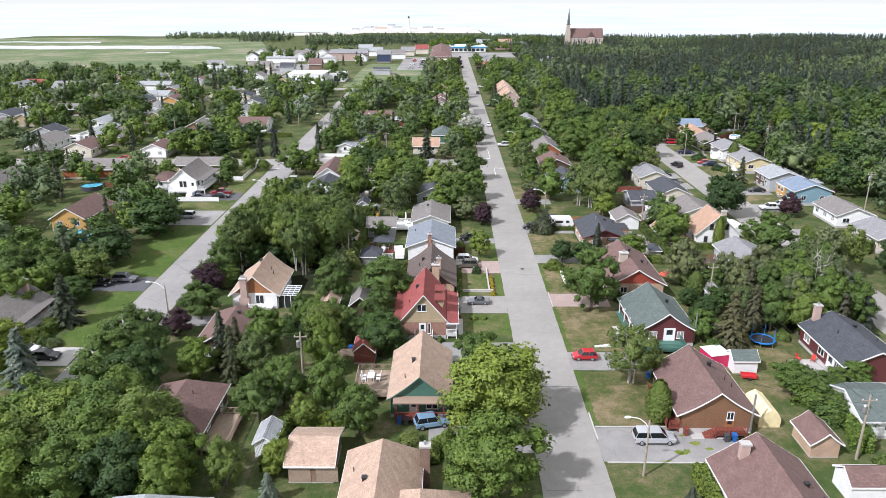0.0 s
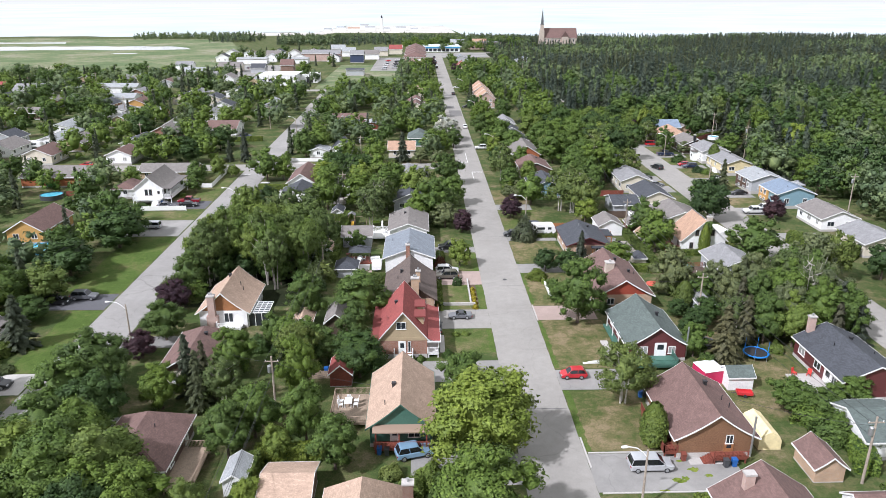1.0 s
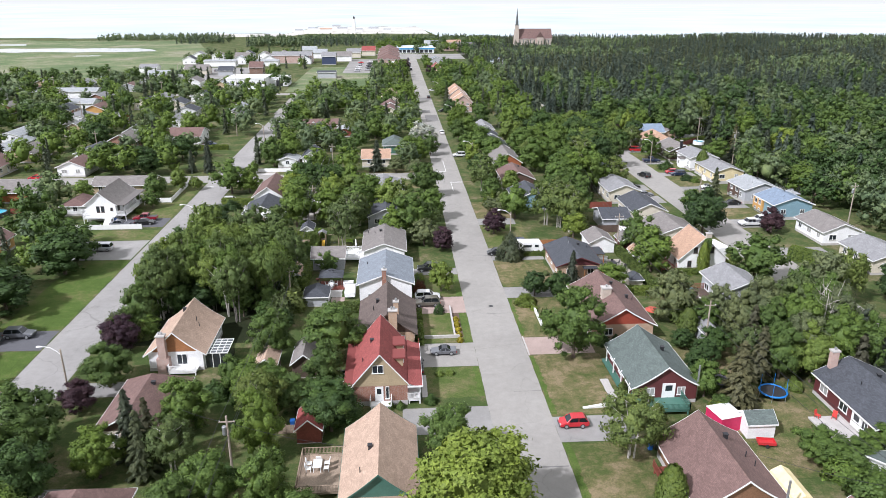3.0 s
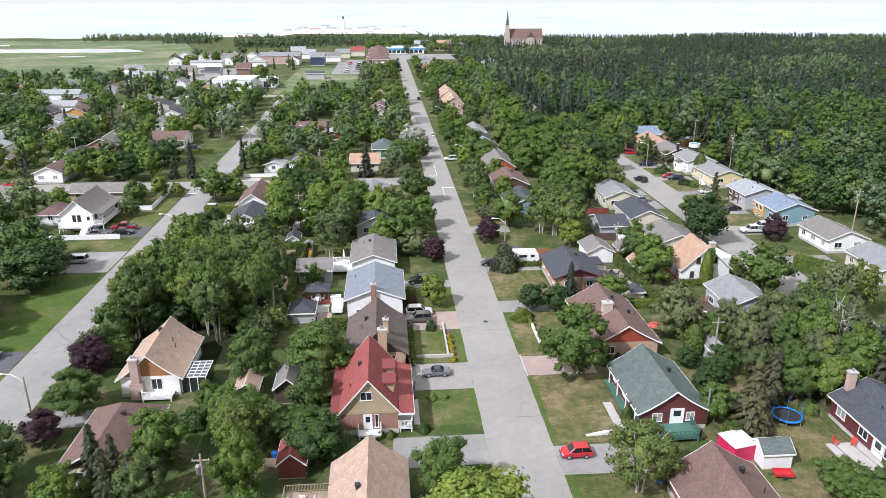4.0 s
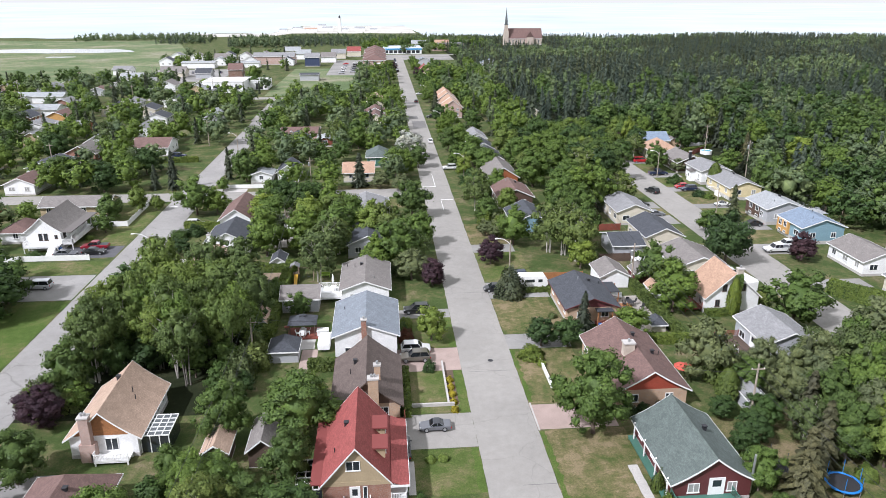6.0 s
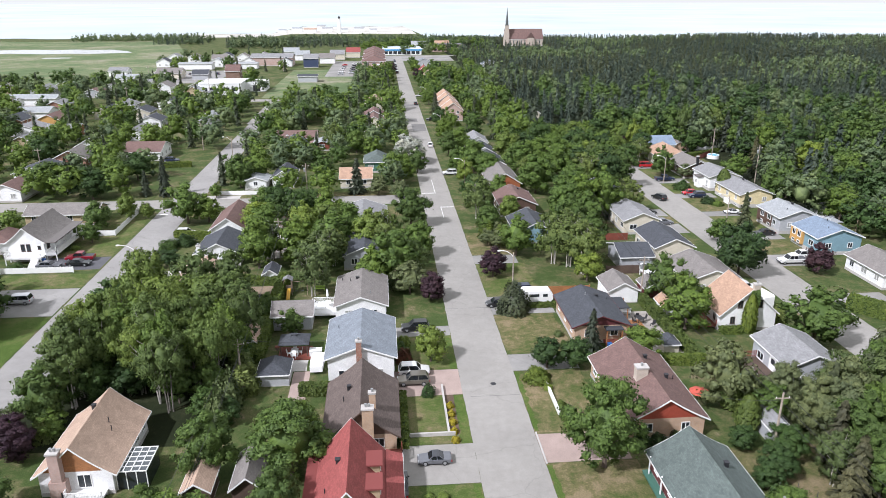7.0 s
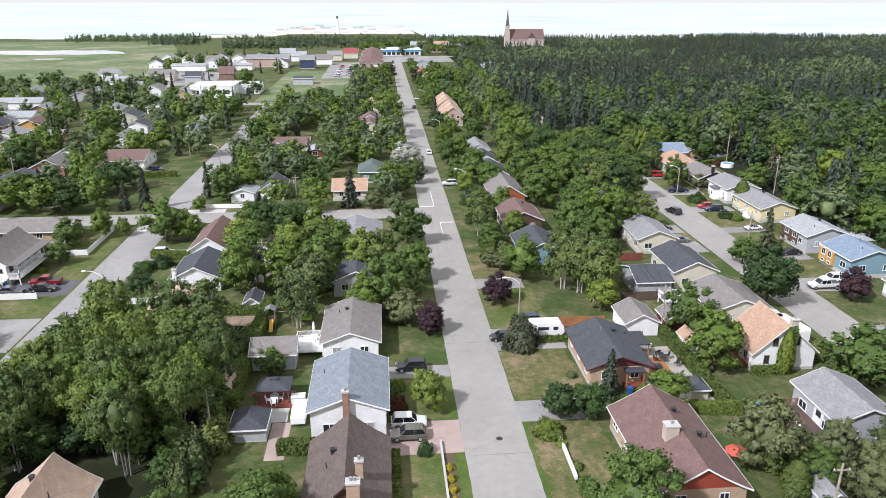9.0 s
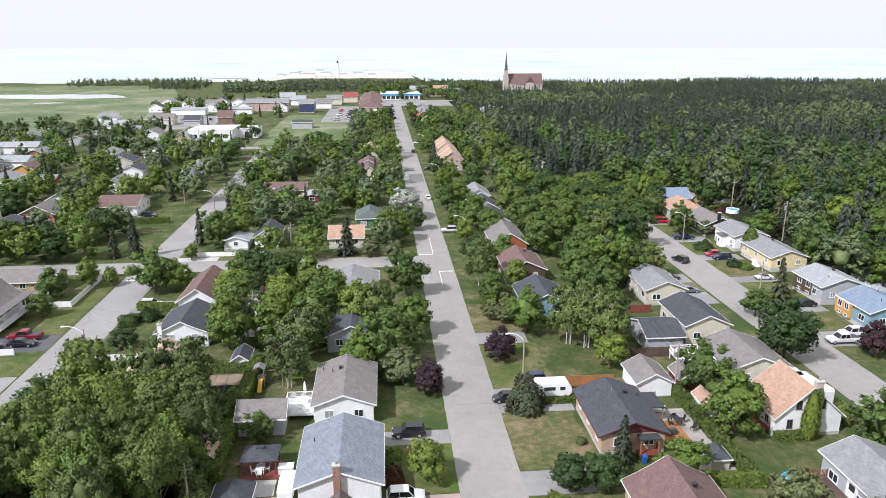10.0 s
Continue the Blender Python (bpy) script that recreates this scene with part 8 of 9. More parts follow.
for kind, c, x, y, turn, lab in (
        ("sedan", BLACK_C, -61, 96.6, -90, "dark sedan on a concrete driveway"), ("hatch", WHITE_C, -65, 98.8, -90, "white car half under a spruce"),
        ("suv", GREY_C, -62, 128.4, -90, "grey sport utility car on dark asphalt"), ("suv", BLACK_C, -66, 126.4, -90, "black car under trees"),
        ("van", SILVER, -65, 170.6, 90, "silver minivan on a wide parking area"), ("pickup", (0.26, 0.015, 0.03), -62.3, 192.3, 90, "dark red pickup on new asphalt"),
        ("sedan", BLACK_C, -61.5, 189.3, -90, "black sedan behind a white wall"), ("sedan", GREY_C, -67, 188.4, -90, "grey sedan behind a white wall"),
        ("suv", WHITE_C, -44.5, 206.8, -90, "white car beside a hedge"), ("pickup", WHITE_C, 84, 178.6, 90, "white pickup on a grey driveway")):
    car(kind, c, x, y, turn, lab, 0.02)
for kind, c, x, y, turn, lab in (
        ("suv", WHITE_C, 87.6, 181.4, 90, "white car beside a blue house"), ("sedan", BLACK_C, 87.5, 196.2, 90, "black sedan before a grey house"),
        ("sedan", GREY_C, 67.4, 206.0, -90, "grey sedan on a short driveway"), ("sedan", BLACK_C, 66.6, 214.6, -90, "dark sedan on a short driveway"),
        ("suv", NAVY_C, 85.4, 228.2, 90, "dark blue car on a pale driveway"), ("hatch", RED_C, 84.4, 231, 90, "red car on a pale driveway"),
        ("pickup", NAVY_C, 83.4, 246, -90, "dark blue pickup on a driveway"), ("van", RED_C, 84.2, 262.6, -90, "red van before a tan house"),
        ("suv", BLACK_C, 74.4, 227, 20, "black car standing in the street"), ("roadster", WHITE_C, 88, 213, 90, "white convertible on a driveway")):
    car(kind, c, x, y, turn, lab, 0.02)
for kind, c, x, y, turn, lab in (
        ("suv", WHITE_C, 67.6, 165.6, -90, "white car beside an ivied house"), ("van", WHITE_C, 66.8, 162.6, -90, "white van beside an ivied house"),
        ("sedan", WHITE_C, 17.9, 300, 0, "white sedan parked at the roadside"), ("suv", WHITE_C, 21, 258, 90, "white car on a driveway"),
        ("sedan", BLACK_C, 17.6, 402, 0, "dark car parked at the roadside"), ("suv", BLACK_C, 22, 354, 90, "black car on a driveway"),
        ("sedan", WHITE_C, 21, 430, 90, "white car on a far driveway"), ("suv", NAVY_C, -68, 282, -90, "dark blue car on a lawn drive"),
        ("sedan", GREY_C, -69, 277, -90, "grey car by a hedge"), ("sedan", RED_C, -108, 236, 90, "red car before a bungalow")):
    car(kind, c, x, y, turn, lab, 0.02)
rng = random.Random(77)
for k in range(26):
    c = rng.choice((SILVER, WHITE_C, BLACK_C, RED_C, GREY_C, NAVY_C))
    x, y, turn = ((12.0, 548 + k * 13, 0) if k < 8 else (-26 + (k % 2) * 7, 540 + (k - 8) * 8, 90) if k < 18 else (-150 + (k - 18) * 6, 540 + (k % 3) * 9, 0))
    car(rng.choice(("sedan", "suv", "hatch")), c, x, y, turn, "car parked in the far town", 0.03, "town cars")


def camper(x, y, turn, length=5.6):
    ob = thing("camper_trailer", "white camper trailer with dark side windows", "trailer", x, y, 0, turn, "trailers")
    bm = bmesh.new()
    loft(bm, [(-length / 2, 0.5), (length / 2 - 0.5, 0.5), (length / 2, 0.95), (length / 2 - 0.1, 1.9), (length / 2 - 0.7, 2.65), (-length / 2 + 0.3, 2.7), (-length / 2, 2.4)], 1.15, 0.05)
    part("body", bm, WHITE, ob)
    for sx in (-1, 1):
        part("wheel", pipe([(sx * 1.0, -0.4, 0.34), (sx * 1.14, -0.4, 0.34)], 0.34, 14), RUBBER, ob)
        part("window", boxes((sx * 1.165 - 0.012, sx * 1.165 + 0.012, -1.6, 0.2, 1.5, 2.05)), PANE, ob)
        part("window", boxes((sx * 1.165 - 0.012, sx * 1.165 + 0.012, 0.9, 1.7, 1.5, 2.05)), PANE, ob)
    part("roof_hatch", boxes((-0.4, 0.4, -0.9, -0.1, 2.68, 2.8)), WHITE, ob)
    part("tow_bar", pipe([(0, length / 2 - 0.3, 0.5), (0, length / 2 + 1.0, 0.45)], 0.06, 6), DARK_METAL, ob)
    return ob


camper(27.6, 163.4, -90)
camper(66.8, 159.4, 10)
camper(-139.5, 264, 90, 6.5)

# ---------------------------------------------------------------- garden things
def above_pool(x, y, r, wall_mat, label):
    ob = thing("swimming_pool", label, "pool", x, y, 0, 0, "garden pools")
    bm = bmesh.new()
    n = 24
    o0, o1, i1 = ([bm.verts.new((math.cos(k * math.tau / n) * q, math.sin(k * math.tau / n) * q, z)) for k in range(n)] for q, z in ((r, 0.0), (r, 1.25), (r - 0.16, 1.25)))
    i0 = [bm.verts.new((math.cos(k * math.tau / n) * (r - 0.16), math.sin(k * math.tau / n) * (r - 0.16), 1.0)) for k in range(n)]
    for a, b in ((o0, o1), (o1, i1), (i1, i0)):
        for k in range(n):
            bm.faces.new((a[k], a[(k + 1) % n], b[(k + 1) % n], b[k]))
    part("wall", bm, wall_mat, ob)
    bm = bmesh.new()
    bm.faces.new([bm.verts.new((math.cos(k * math.tau / n) * (r - 0.17), math.sin(k * math.tau / n) * (r - 0.17), 1.08)) for k in range(n)])
    part("water", bm, POOL, ob, "bright blue pool water")
    return ob


POOL_WALL = plain("pool_wall", (0.10, 0.36, 0.55), 0.4, 0.1, 4)
above_pool(51.8, 137.2, 2.3, POOL_WALL, "round above-ground pool with bright blue water")
above_pool(-83, 154, 3.2, POOL_WALL, "large round blue garden pool")
above_pool(-84.5, 141, 2.8, POOL_WALL, "round blue garden pool among trees")
above_pool(111, 273, 2.0, WHITE, "round white-walled garden pool")
above_pool(-101, 198, 3.0, DARK_PLASTIC, "dark-walled round garden pool")


def trampoline(x, y, r, mat, label):
    ob = thing("trampoline", label, "trampoline", x, y, 0, 0, "trampolines")
    n = 20
    ring = [(math.cos(k * math.tau / n) * r, math.sin(k * math.tau / n) * r, 0.85) for k in range(n + 1)]
    part("pad", pipe(ring, 0.14, 6), mat, ob, "padded coloured rim")
    bm = bmesh.new()
    bm.faces.new([bm.verts.new((math.cos(k * math.tau / n) * (r - 0.1), math.sin(k * math.tau / n) * (r - 0.1), 0.84)) for k in range(n)])
    part("mat", bm, RUBBER, ob)
    for k in range(6):
        a = k * math.tau / 6
        px, py = math.cos(a) * (r + 0.1), math.sin(a) * (r + 0.1)
        part("leg", pipe([(px, py, 0), (px, py, 0.85)], 0.04, 6), METAL, ob)
        part("net_pole", pipe([(px, py, 0.85), (px, py, 2.6)], 0.035, 6), mat, ob)
    return ob


trampoline(50.4, 102.4, 1.8, plain("bright_blue_pad", (0.012, 0.17, 0.50), 0.5, 0.05), "round trampoline with a bright blue rim")
trampoline(43.6, 106.0, 2.0, DARK_PLASTIC, "dark round trampoline beside a house")


def wheelie_bin(x, y, mat, label):
    ob = thing("wheeled_bin", label, "bin", x, y, 0, 0, "wheeled bins")
    bm = bmesh.new()
    v = box(bm, -0.28, 0.28, -0.32, 0.32, 0.05, 0.98)
    for i in range(4):
        v[i].co.x *= 0.8
        v[i].co.y *= 0.75
    part("body", bm, mat, ob)
    part("lid", boxes((-0.31, 0.31, -0.36, 0.34, 0.98, 1.06)), mat, ob)
    for sx in (-0.2, 0.2):
        part("wheel", pipe([(sx - 0.04, 0.28, 0.1), (sx + 0.04, 0.28, 0.1)], 0.1, 10), RUBBER, ob)
    return ob


for x, y, m_, lab in ((35.0, 74.6, DARK_PLASTIC, "dark grey wheeled bin by a red deck"), (36.0, 74.7, BLUE_PLASTIC, "blue wheeled bin by a red deck"), (30.4, 76.0, RED_WOOD, "brown wooden garbage box by the driveway"), (29.4, 91.0, BLUE_PLASTIC, "blue wheeled bin under a birch"), (30.2, 91.1, DARK_PLASTIC, "dark wheeled bin under a birch"),
                      (-14.6, 99.2, BLUE_PLASTIC, "blue wheeled bin beside a red shed"), (-5.8, 78.4, BLUE_PLASTIC, "blue wheeled bin before a porch"), (-4.9, 78.2, DARK_PLASTIC, "dark wheeled bin before a porch"), (35.2, 144.6, BLUE_PLASTIC, "blue wheeled bin beside a porch"), (-69, 191.0, BLUE_PLASTIC, "blue wheeled bin by a white porch")):
    wheelie_bin(x, y, m_, lab)


def chair(x, y, turn, mat, label, name="garden_chair", z=0.0):
    ob = thing(name, label, "chair", x, y, z, turn, "garden chairs")
    part("seat", boxes((-0.28, 0.28, -0.28, 0.28, 0.38, 0.44)), mat, ob)
    bk = part("backrest", boxes((-0.28, 0.28, -0.03, 0.03, 0, 0.62)), mat, ob)
    bk.matrix_basis = pose(0, 0.26, 0.42, -14)
    for sx in (-0.25, 0.25):
        for sy in (-0.25, 0.25):
            part("leg", boxes((sx - 0.03, sx + 0.03, sy - 0.03, sy + 0.03, 0, 0.38)), mat, ob)
    return ob


def table(x, y, w, l, mat, label, z=0.0):
    ob = thing("garden_table", label, "table", x, y, z, 0, "garden tables")
    part("tabletop", boxes((-w / 2, w / 2, -l / 2, l / 2, 0.7, 0.75)), mat, ob)
    for sx in (-w / 2 + 0.1, w / 2 - 0.1):
        for sy in (-l / 2 + 0.1, l / 2 - 0.1):
            part("leg", boxes((sx - 0.04, sx + 0.04, sy - 0.04, sy + 0.04, 0, 0.7)), mat, ob)
    return ob


RED_PLASTIC = plain("red_plastic", (0.55, 0.05, 0.04), 0.4, 0.08)
for x, y, t in ((53.4, 96.2, 30), (55.4, 95.8, -40)):
    chair(x, y, t, RED_PLASTIC, "red plastic garden chair on a patio", z=0.25)
table(-10.4, 88.6, 1.0, 1.6, WHITE, "white garden table on a wooden deck", 0.9)
for x, y, t in ((-11.4, 88.2, 90), (-11.4, 89.2, 90), (-9.4, 88.2, -90), (-9.4, 89.2, -90), (-10.4, 90, 180)):
    chair(x, y, t, WHITE, "white plastic garden chair on a deck", z=0.9)
table(43, 153.4, 1.0, 1.8, DARK_METAL, "dark metal garden table on cedar boards", 0.35)
for x, y, t in ((42, 153, 90), (44, 153.8, -90), (43, 154.8, 180), (44.6, 151.4, -60)):
    chair(x, y, t, DARK_METAL, "dark metal garden chair on cedar boards", z=0.35)
table(-13.4, 146.6, 1.1, 1.4, WHITE, "white table under a gazebo", 0.16)
for x, y, t in ((-14.2, 146.4, 90), (-12.6, 146.8, -90), (-13.4, 145.6, 0), (-13.4, 147.7, 180)):
    chair(x, y, t, WHITE, "white chair round the gazebo table", z=0.16)
table(-9.4, 162.6, 1.0, 1.4, WHITE, "white table on a white deck", 1.0)
table(52.6, 172.2, 1.0, 1.4, WHITE, "white table on a balcony", 1.4)
for x, y, t in ((51.6, 172, 90), (53.6, 172.4, -90)):
    chair(x, y, t, WHITE, "white chair standing on a balcony", z=1.4)
chair(52.4, 132.4, 70, WHITE, "pale deck lounger on dark boards", "deck_chair", 1.5)
ob = thing("barbecue", "black covered barbecue on a slab", "barbecue", 41.2, 150.6, 0, 10, "garden furniture")
part("cover", boxes((-0.7, 0.7, -0.35, 0.35, 0.1, 1.0), (-0.55, 0.55, -0.28, 0.28, 1.0, 1.2)), DARK_PLASTIC, ob)


def gazebo(x, y, w, l, roof, post, label, floor=None):
    ob = thing("gazebo", label, "gazebo", x, y, 0, 0, "gazebos")
    if floor:
        part("floor", boxes((-w / 2 - 0.4, w / 2 + 0.4, -l / 2 - 0.8, l / 2, 0, 0.15)), floor, ob)
    for sx in (-w / 2 + 0.12, w / 2 - 0.12):
        for sy in (-l / 2 + 0.12, l / 2 - 0.12):
            part("post", boxes((sx - 0.07, sx + 0.07, sy - 0.07, sy + 0.07, 0, 2.25)), post, ob)
    bm, prof, ends = roof_mesh(w, l, 2.3, 3.1, 0.2, 0, l * 0.42, l * 0.42, 0.2, 0.06)
    part("roof", bm, roof, ob)
    part("top_vent", boxes((-0.5, 0.5, -0.3, 0.3, 3.02, 3.22)), roof, ob)
    return ob


gazebo(-13.4, 147.6, 4.2, 3.4, ROOF_SLATE, DARK_WOOD, "dark-roofed gazebo over a red wooden floor", RED_WOOD)
gazebo(105, 199, 3.4, 3.4, ROOF_LIGHT, WOOD, "garden gazebo with a pale roof")
gazebo(-101.5, 274, 3.2, 3.2, ROOF_LIGHT, RED_WOOD, "small garden gazebo with a pale roof")

# red and white party tent, yellow tunnel shelter, red trailer
ob = thing("party_tent", "white-topped tent with bright red walls", "tent", 40.6, 95.8, 0, 12, "garden shelters")
part("walls", boxes((-1.6, 1.6, -1.6, 1.6, 0.0, 2.1)), plain("pink_red_cloth", (0.50, 0.02, 0.09), 0.6, 0.1, 3), ob, "bright pinkish red cloth walls")
bm, prof, ends = roof_mesh(3.2, 3.2, 2.12, 2.5, 0.05, 0, 1.6, 1.6, 0.05, 0.05)
part("canopy", bm, WHITE, ob, "white cloth top")
ob = thing("tunnel_shelter", "yellow tarpaulin tunnel shelter", "shelter", 41.6, 80.6, 0, 0, "garden shelters")
bm = bmesh.new()
prev = None
arc = [(-1.4, 0), (-1.4, 1.2), (-1.05, 1.9), (0, 2.5), (1.05, 1.9), (1.4, 1.2), (1.4, 0)]
for k in range(6):
    yy = -2.6 + k * 1.04
    ring = [bm.verts.new((x * (1 + 0.015 * math.sin(k * 3 + x)), yy, z + (0.06 if k % 2 else 0))) for x, z in arc]
    if prev:
        for i in range(len(arc) - 1):
            bm.faces.new((prev[i], ring[i], ring[i + 1], prev[i + 1]))
    else:
        bm.faces.new(ring)
    prev = ring
bm.faces.new(list(reversed(prev)))
part("cover", bm, YELLOW_CLOTH, ob)
ob = thing("utility_trailer", "small red utility trailer with black wheels", "trailer", 43.9, 90.9, 0, 80, "trailers")
ob.scale = (0.8, 0.8, 0.8)
part("bed", boxes((-0.75, 0.75, -1.3, 1.3, 0.45, 0.52), (-0.75, -0.7, -1.3, 1.3, 0.52, 0.9), (0.7, 0.75, -1.3, 1.3, 0.52, 0.9), (-0.7, 0.7, -1.3, -1.25, 0.52, 0.9), (-0.7, 0.7, 1.25, 1.3, 0.52, 0.9)), RED_PAINT, ob)
for sx in (-0.85, 0.85):
    part("wheel", pipe([(sx - 0.08, 0, 0.3), (sx + 0.08, 0, 0.3)], 0.3, 12), RUBBER, ob)
part("tow_bar", pipe([(0, 1.3, 0.48), (0, 2.2, 0.42)], 0.05, 6), DARK_METAL, ob)

ob = thing("covered_boat", "small boat under a white cover on a trailer", "boat", -9.6, 142.6, 0, 0, "trailers")
bm = bmesh.new()
loft(bm, [(-2.4, 0.5), (1.6, 0.5), (2.6, 1.1), (1.2, 1.5), (-0.4, 1.75), (-2.4, 1.35)], 0.95, 0.2)
part("cover", bm, WHITE, ob)
for sx in (-0.8, 0.8):
    part("wheel", pipe([(sx - 0.08, -0.4, 0.3), (sx + 0.08, -0.4, 0.3)], 0.3, 12), RUBBER, ob)
ob = thing("storage_box", "white plastic storage box in a garden", "box", -10.2, 146.4, 0, 0, "garden furniture")
part("body", boxes((-0.9, 0.9, -0.6, 0.6, 0, 0.95)), WHITE, ob)
part("lid", boxes((-0.95, 0.95, -0.65, 0.65, 0.95, 1.05)), WHITE, ob)
ob = thing("garden_sofa", "white garden sofa on a gravel terrace", "sofa", 41.8, 157.4, 0, -20, "garden furniture")
part("seat", boxes((-1.1, 1.1, -0.4, 0.4, 0.1, 0.45)), WHITE, ob)
part("backrest", boxes((-1.1, 1.1, 0.3, 0.45, 0.45, 0.9)), WHITE, ob)
sheet("path", 27.9, 29.05, 99.8, 106.2, 0.06, CONCRETE, "white concrete path beside a green veranda", "path", 0.6)
ob = thing("garden_steps", "low stepped white concrete blocks beside a driveway", "steps", 23.6, 101.1, 0, 4, "low garden walls")
for k in range(5):
    part("block", boxes((k * 0.74, k * 0.74 + 0.7, -0.17, 0.17, -0.1, 0.16 + k * 0.09)), WHITE, ob)
sheet("path", -47.4, -38.6, 181.9, 184.5, 0.02, CONCRETE, "pale concrete garden path", "path", 1.2)
sheet("bed", -26.0, -20.4, 171.2, 175.0, 0.016, SOIL, "bare earth patch in a garden", "ground", 1.0)
sheet("path", -13.0, -10.6, 133.4, 141.4, 0.014, PAVER, "tan garden path of pavers", "path", 1.0)

# play set with slide, and a lime bench
ob = thing("play_set", "grey wooden play tower with a yellow slide", "play set", -17.2, 171, 0, 0, "garden furniture")
for sx in (-0.7, 0.7):
    for sy in (-0.7, 0.7):
        part("post", boxes((sx - 0.07, sx + 0.07, sy - 0.07, sy + 0.07, 0, 3.0)), WOOD, ob)
part("platform", boxes((-0.8, 0.8, -0.8, 0.8, 1.3, 1.4)), WOOD, ob)
bm, prof, ends = roof_mesh(1.7, 1.7, 3.0, 3.5, 0.1, 0, 0, 0, 0.1, 0.06)
part("roof", bm, ROOF_GREY, ob)
sl = part("slide", boxes((-0.28, 0.28, -2.4, 0, -0.03, 0.03), (-0.32, -0.28, -2.4, 0, -0.03, 0.15), (0.28, 0.32, -2.4, 0, -0.03, 0.15)), plain("yellow_plastic", (0.70, 0.42, 0.04), 0.35, 0.05), ob, "yellow plastic slide")
sl.matrix_basis = pose(0.2, -0.8, 1.4, 34)
part("swing_beam", pipe([(0.7, 0, 2.4), (3.4, 0, 2.4)], 0.06, 6), WOOD, ob)
for sy in (-0.9, 0.9):
    part("swing_leg", pipe([(3.4, 0, 2.4), (3.5, sy, 0)], 0.05, 6), WOOD, ob)
for px in (1.5, 2.5):
    part("swing", boxes((px - 0.25, px + 0.25, -0.1, 0.1, 0.5, 0.55), (px - 0.24, px - 0.22, -0.01, 0.01, 0.55, 2.4), (px + 0.22, px + 0.24, -0.01, 0.01, 0.55, 2.4)), DARK_PLASTIC, ob)
ob = thing("bench", "lime green garden bench", "bench", -11.6, 172, 0, 0, "garden furniture")
LIME = plain("lime_paint", (0.30, 0.45, 0.06), 0.5, 0.1)
part("seat", boxes((-0.9, 0.9, -0.25, 0.25, 0.42, 0.48)), LIME, ob)
part("backrest", boxes((-0.9, 0.9, 0.22, 0.27, 0.55, 0.95)), LIME, ob)
for sx in (-0.8, 0.8):
    part("leg", boxes((sx - 0.05, sx + 0.05, -0.25, 0.27, 0, 0.42)), LIME, ob)
ob = thing("parasol", "closed white garden parasol on a deck", "parasol", -9.6, 164.6, 0.9, 0, "garden furniture")
part("pole", pipe([(0, 0, 0), (0, 0, 2.6)], 0.03, 6), METAL, ob)
part("canopy", pipe([(0, 0, 0.9), (0, 0, 1.2), (0, 0, 2.2), (0, 0, 2.55)], [0.08, 0.24, 0.16, 0.03], 9), WHITE, ob)


ob = thing("parasol", "open faded red garden parasol", "parasol", 42.3, 128.0, 0, 0, "garden furniture")
part("pole", pipe([(0, 0, 0), (0, 0, 2.3)], 0.03, 6), METAL, ob)
part("canopy", pipe([(0, 0, 1.85), (0, 0, 1.95), (0, 0, 2.4)], [1.35, 1.3, 0.06], 8), plain("red_cloth", (0.48, 0.09, 0.06), 0.8, 0.12, 4), ob, "faded red cloth canopy")
ob = thing("bird_feeder", "dark wooden bird feeder on a thin post", "bird feeder", -15.8, 145.8, 0, 0, "garden furniture")
part("post", pipe([(0, 0, -0.1), (0, 0, 1.6)], 0.05, 6), DARK_WOOD, ob)
part("house", boxes((-0.25, 0.25, -0.2, 0.2, 1.6, 2.0)), DARK_WOOD, ob)
part("roof", prism([(-0.36, -0.3), (0.36, -0.3), (0.36, 0.3), (-0.36, 0.3)], 2.0, 2.08), RED_WOOD, ob)


# fences and low walls
def board_fence(x0, y0, x1, y1, h, mat, label, step=2.4):
    d = Vector((x1 - x0, y1 - y0))
    ob = thing("fence", label, "fence", x0, y0, 0, math.degrees(math.atan2(d.y, d.x)), "garden fences")
    n = max(1, round(d.length / step))
    k = d.length / n
    for i in range(n):
        part("panel", boxes((i * k + 0.06, (i + 1) * k - 0.06, -0.025, 0.025, 0.08, h)), mat, ob)
    for i in range(n + 1):
        part("post", boxes((i * k - 0.06, i * k + 0.06, -0.06, 0.06, 0, h + 0.1)), mat, ob)
    return ob


board_fence(-82, 185.4, -61, 185.4, 1.25, WHITE, "long white panel fence by a lawn")
board_fence(-67.5, 208, -60.6, 208, 1.3, WHITE, "white panel fence round a corner lawn")
board_fence(-60.6, 208, -60.9, 226, 1.3, WHITE, "white panel fence along a side street")
board_fence(-44, 240.4, -26, 240.4, 1.2, WHITE, "white picket fence beside the cross street", 1.6)
board_fence(46.5, 195.4, 55, 195.4, 1.7, RED_WOOD, "stained brown board fence")
board_fence(44, 175.6, 54.5, 175.6, 1.8, DARK_WOOD, "dark board fence behind a garage")
board_fence(39.8, 160.6, 42.6, 160.6, 1.4, ORANGE_WOOD, "cedar board fence beside a garage")
board_fence(30, 166.2, 38, 166.2, 1.8, ORANGE_WOOD, "cedar board fence behind a camper")
board_fence(102.5, 285, 118, 285, 1.6, WHITE, "white fence by the wood")
board_fence(102, 268, 112, 278, 1.6, RED_WOOD, "red-brown fence round a pool")
board_fence(-98, 200, -90, 200, 1.4, RED_WOOD, "red-brown fence of a bungalow terrace")
board_fence(-20, 97.6, -10.5, 97.6, 1.3, WOOD, "grey board fence between gardens")
board_fence(-9.4, 100.4, -9.4, 112, 1.3, WOOD, "grey garden fence by a greenhouse")
board_fence(105, 190, 116, 205, 1.6, WOOD, "weathered board fence by the wood")
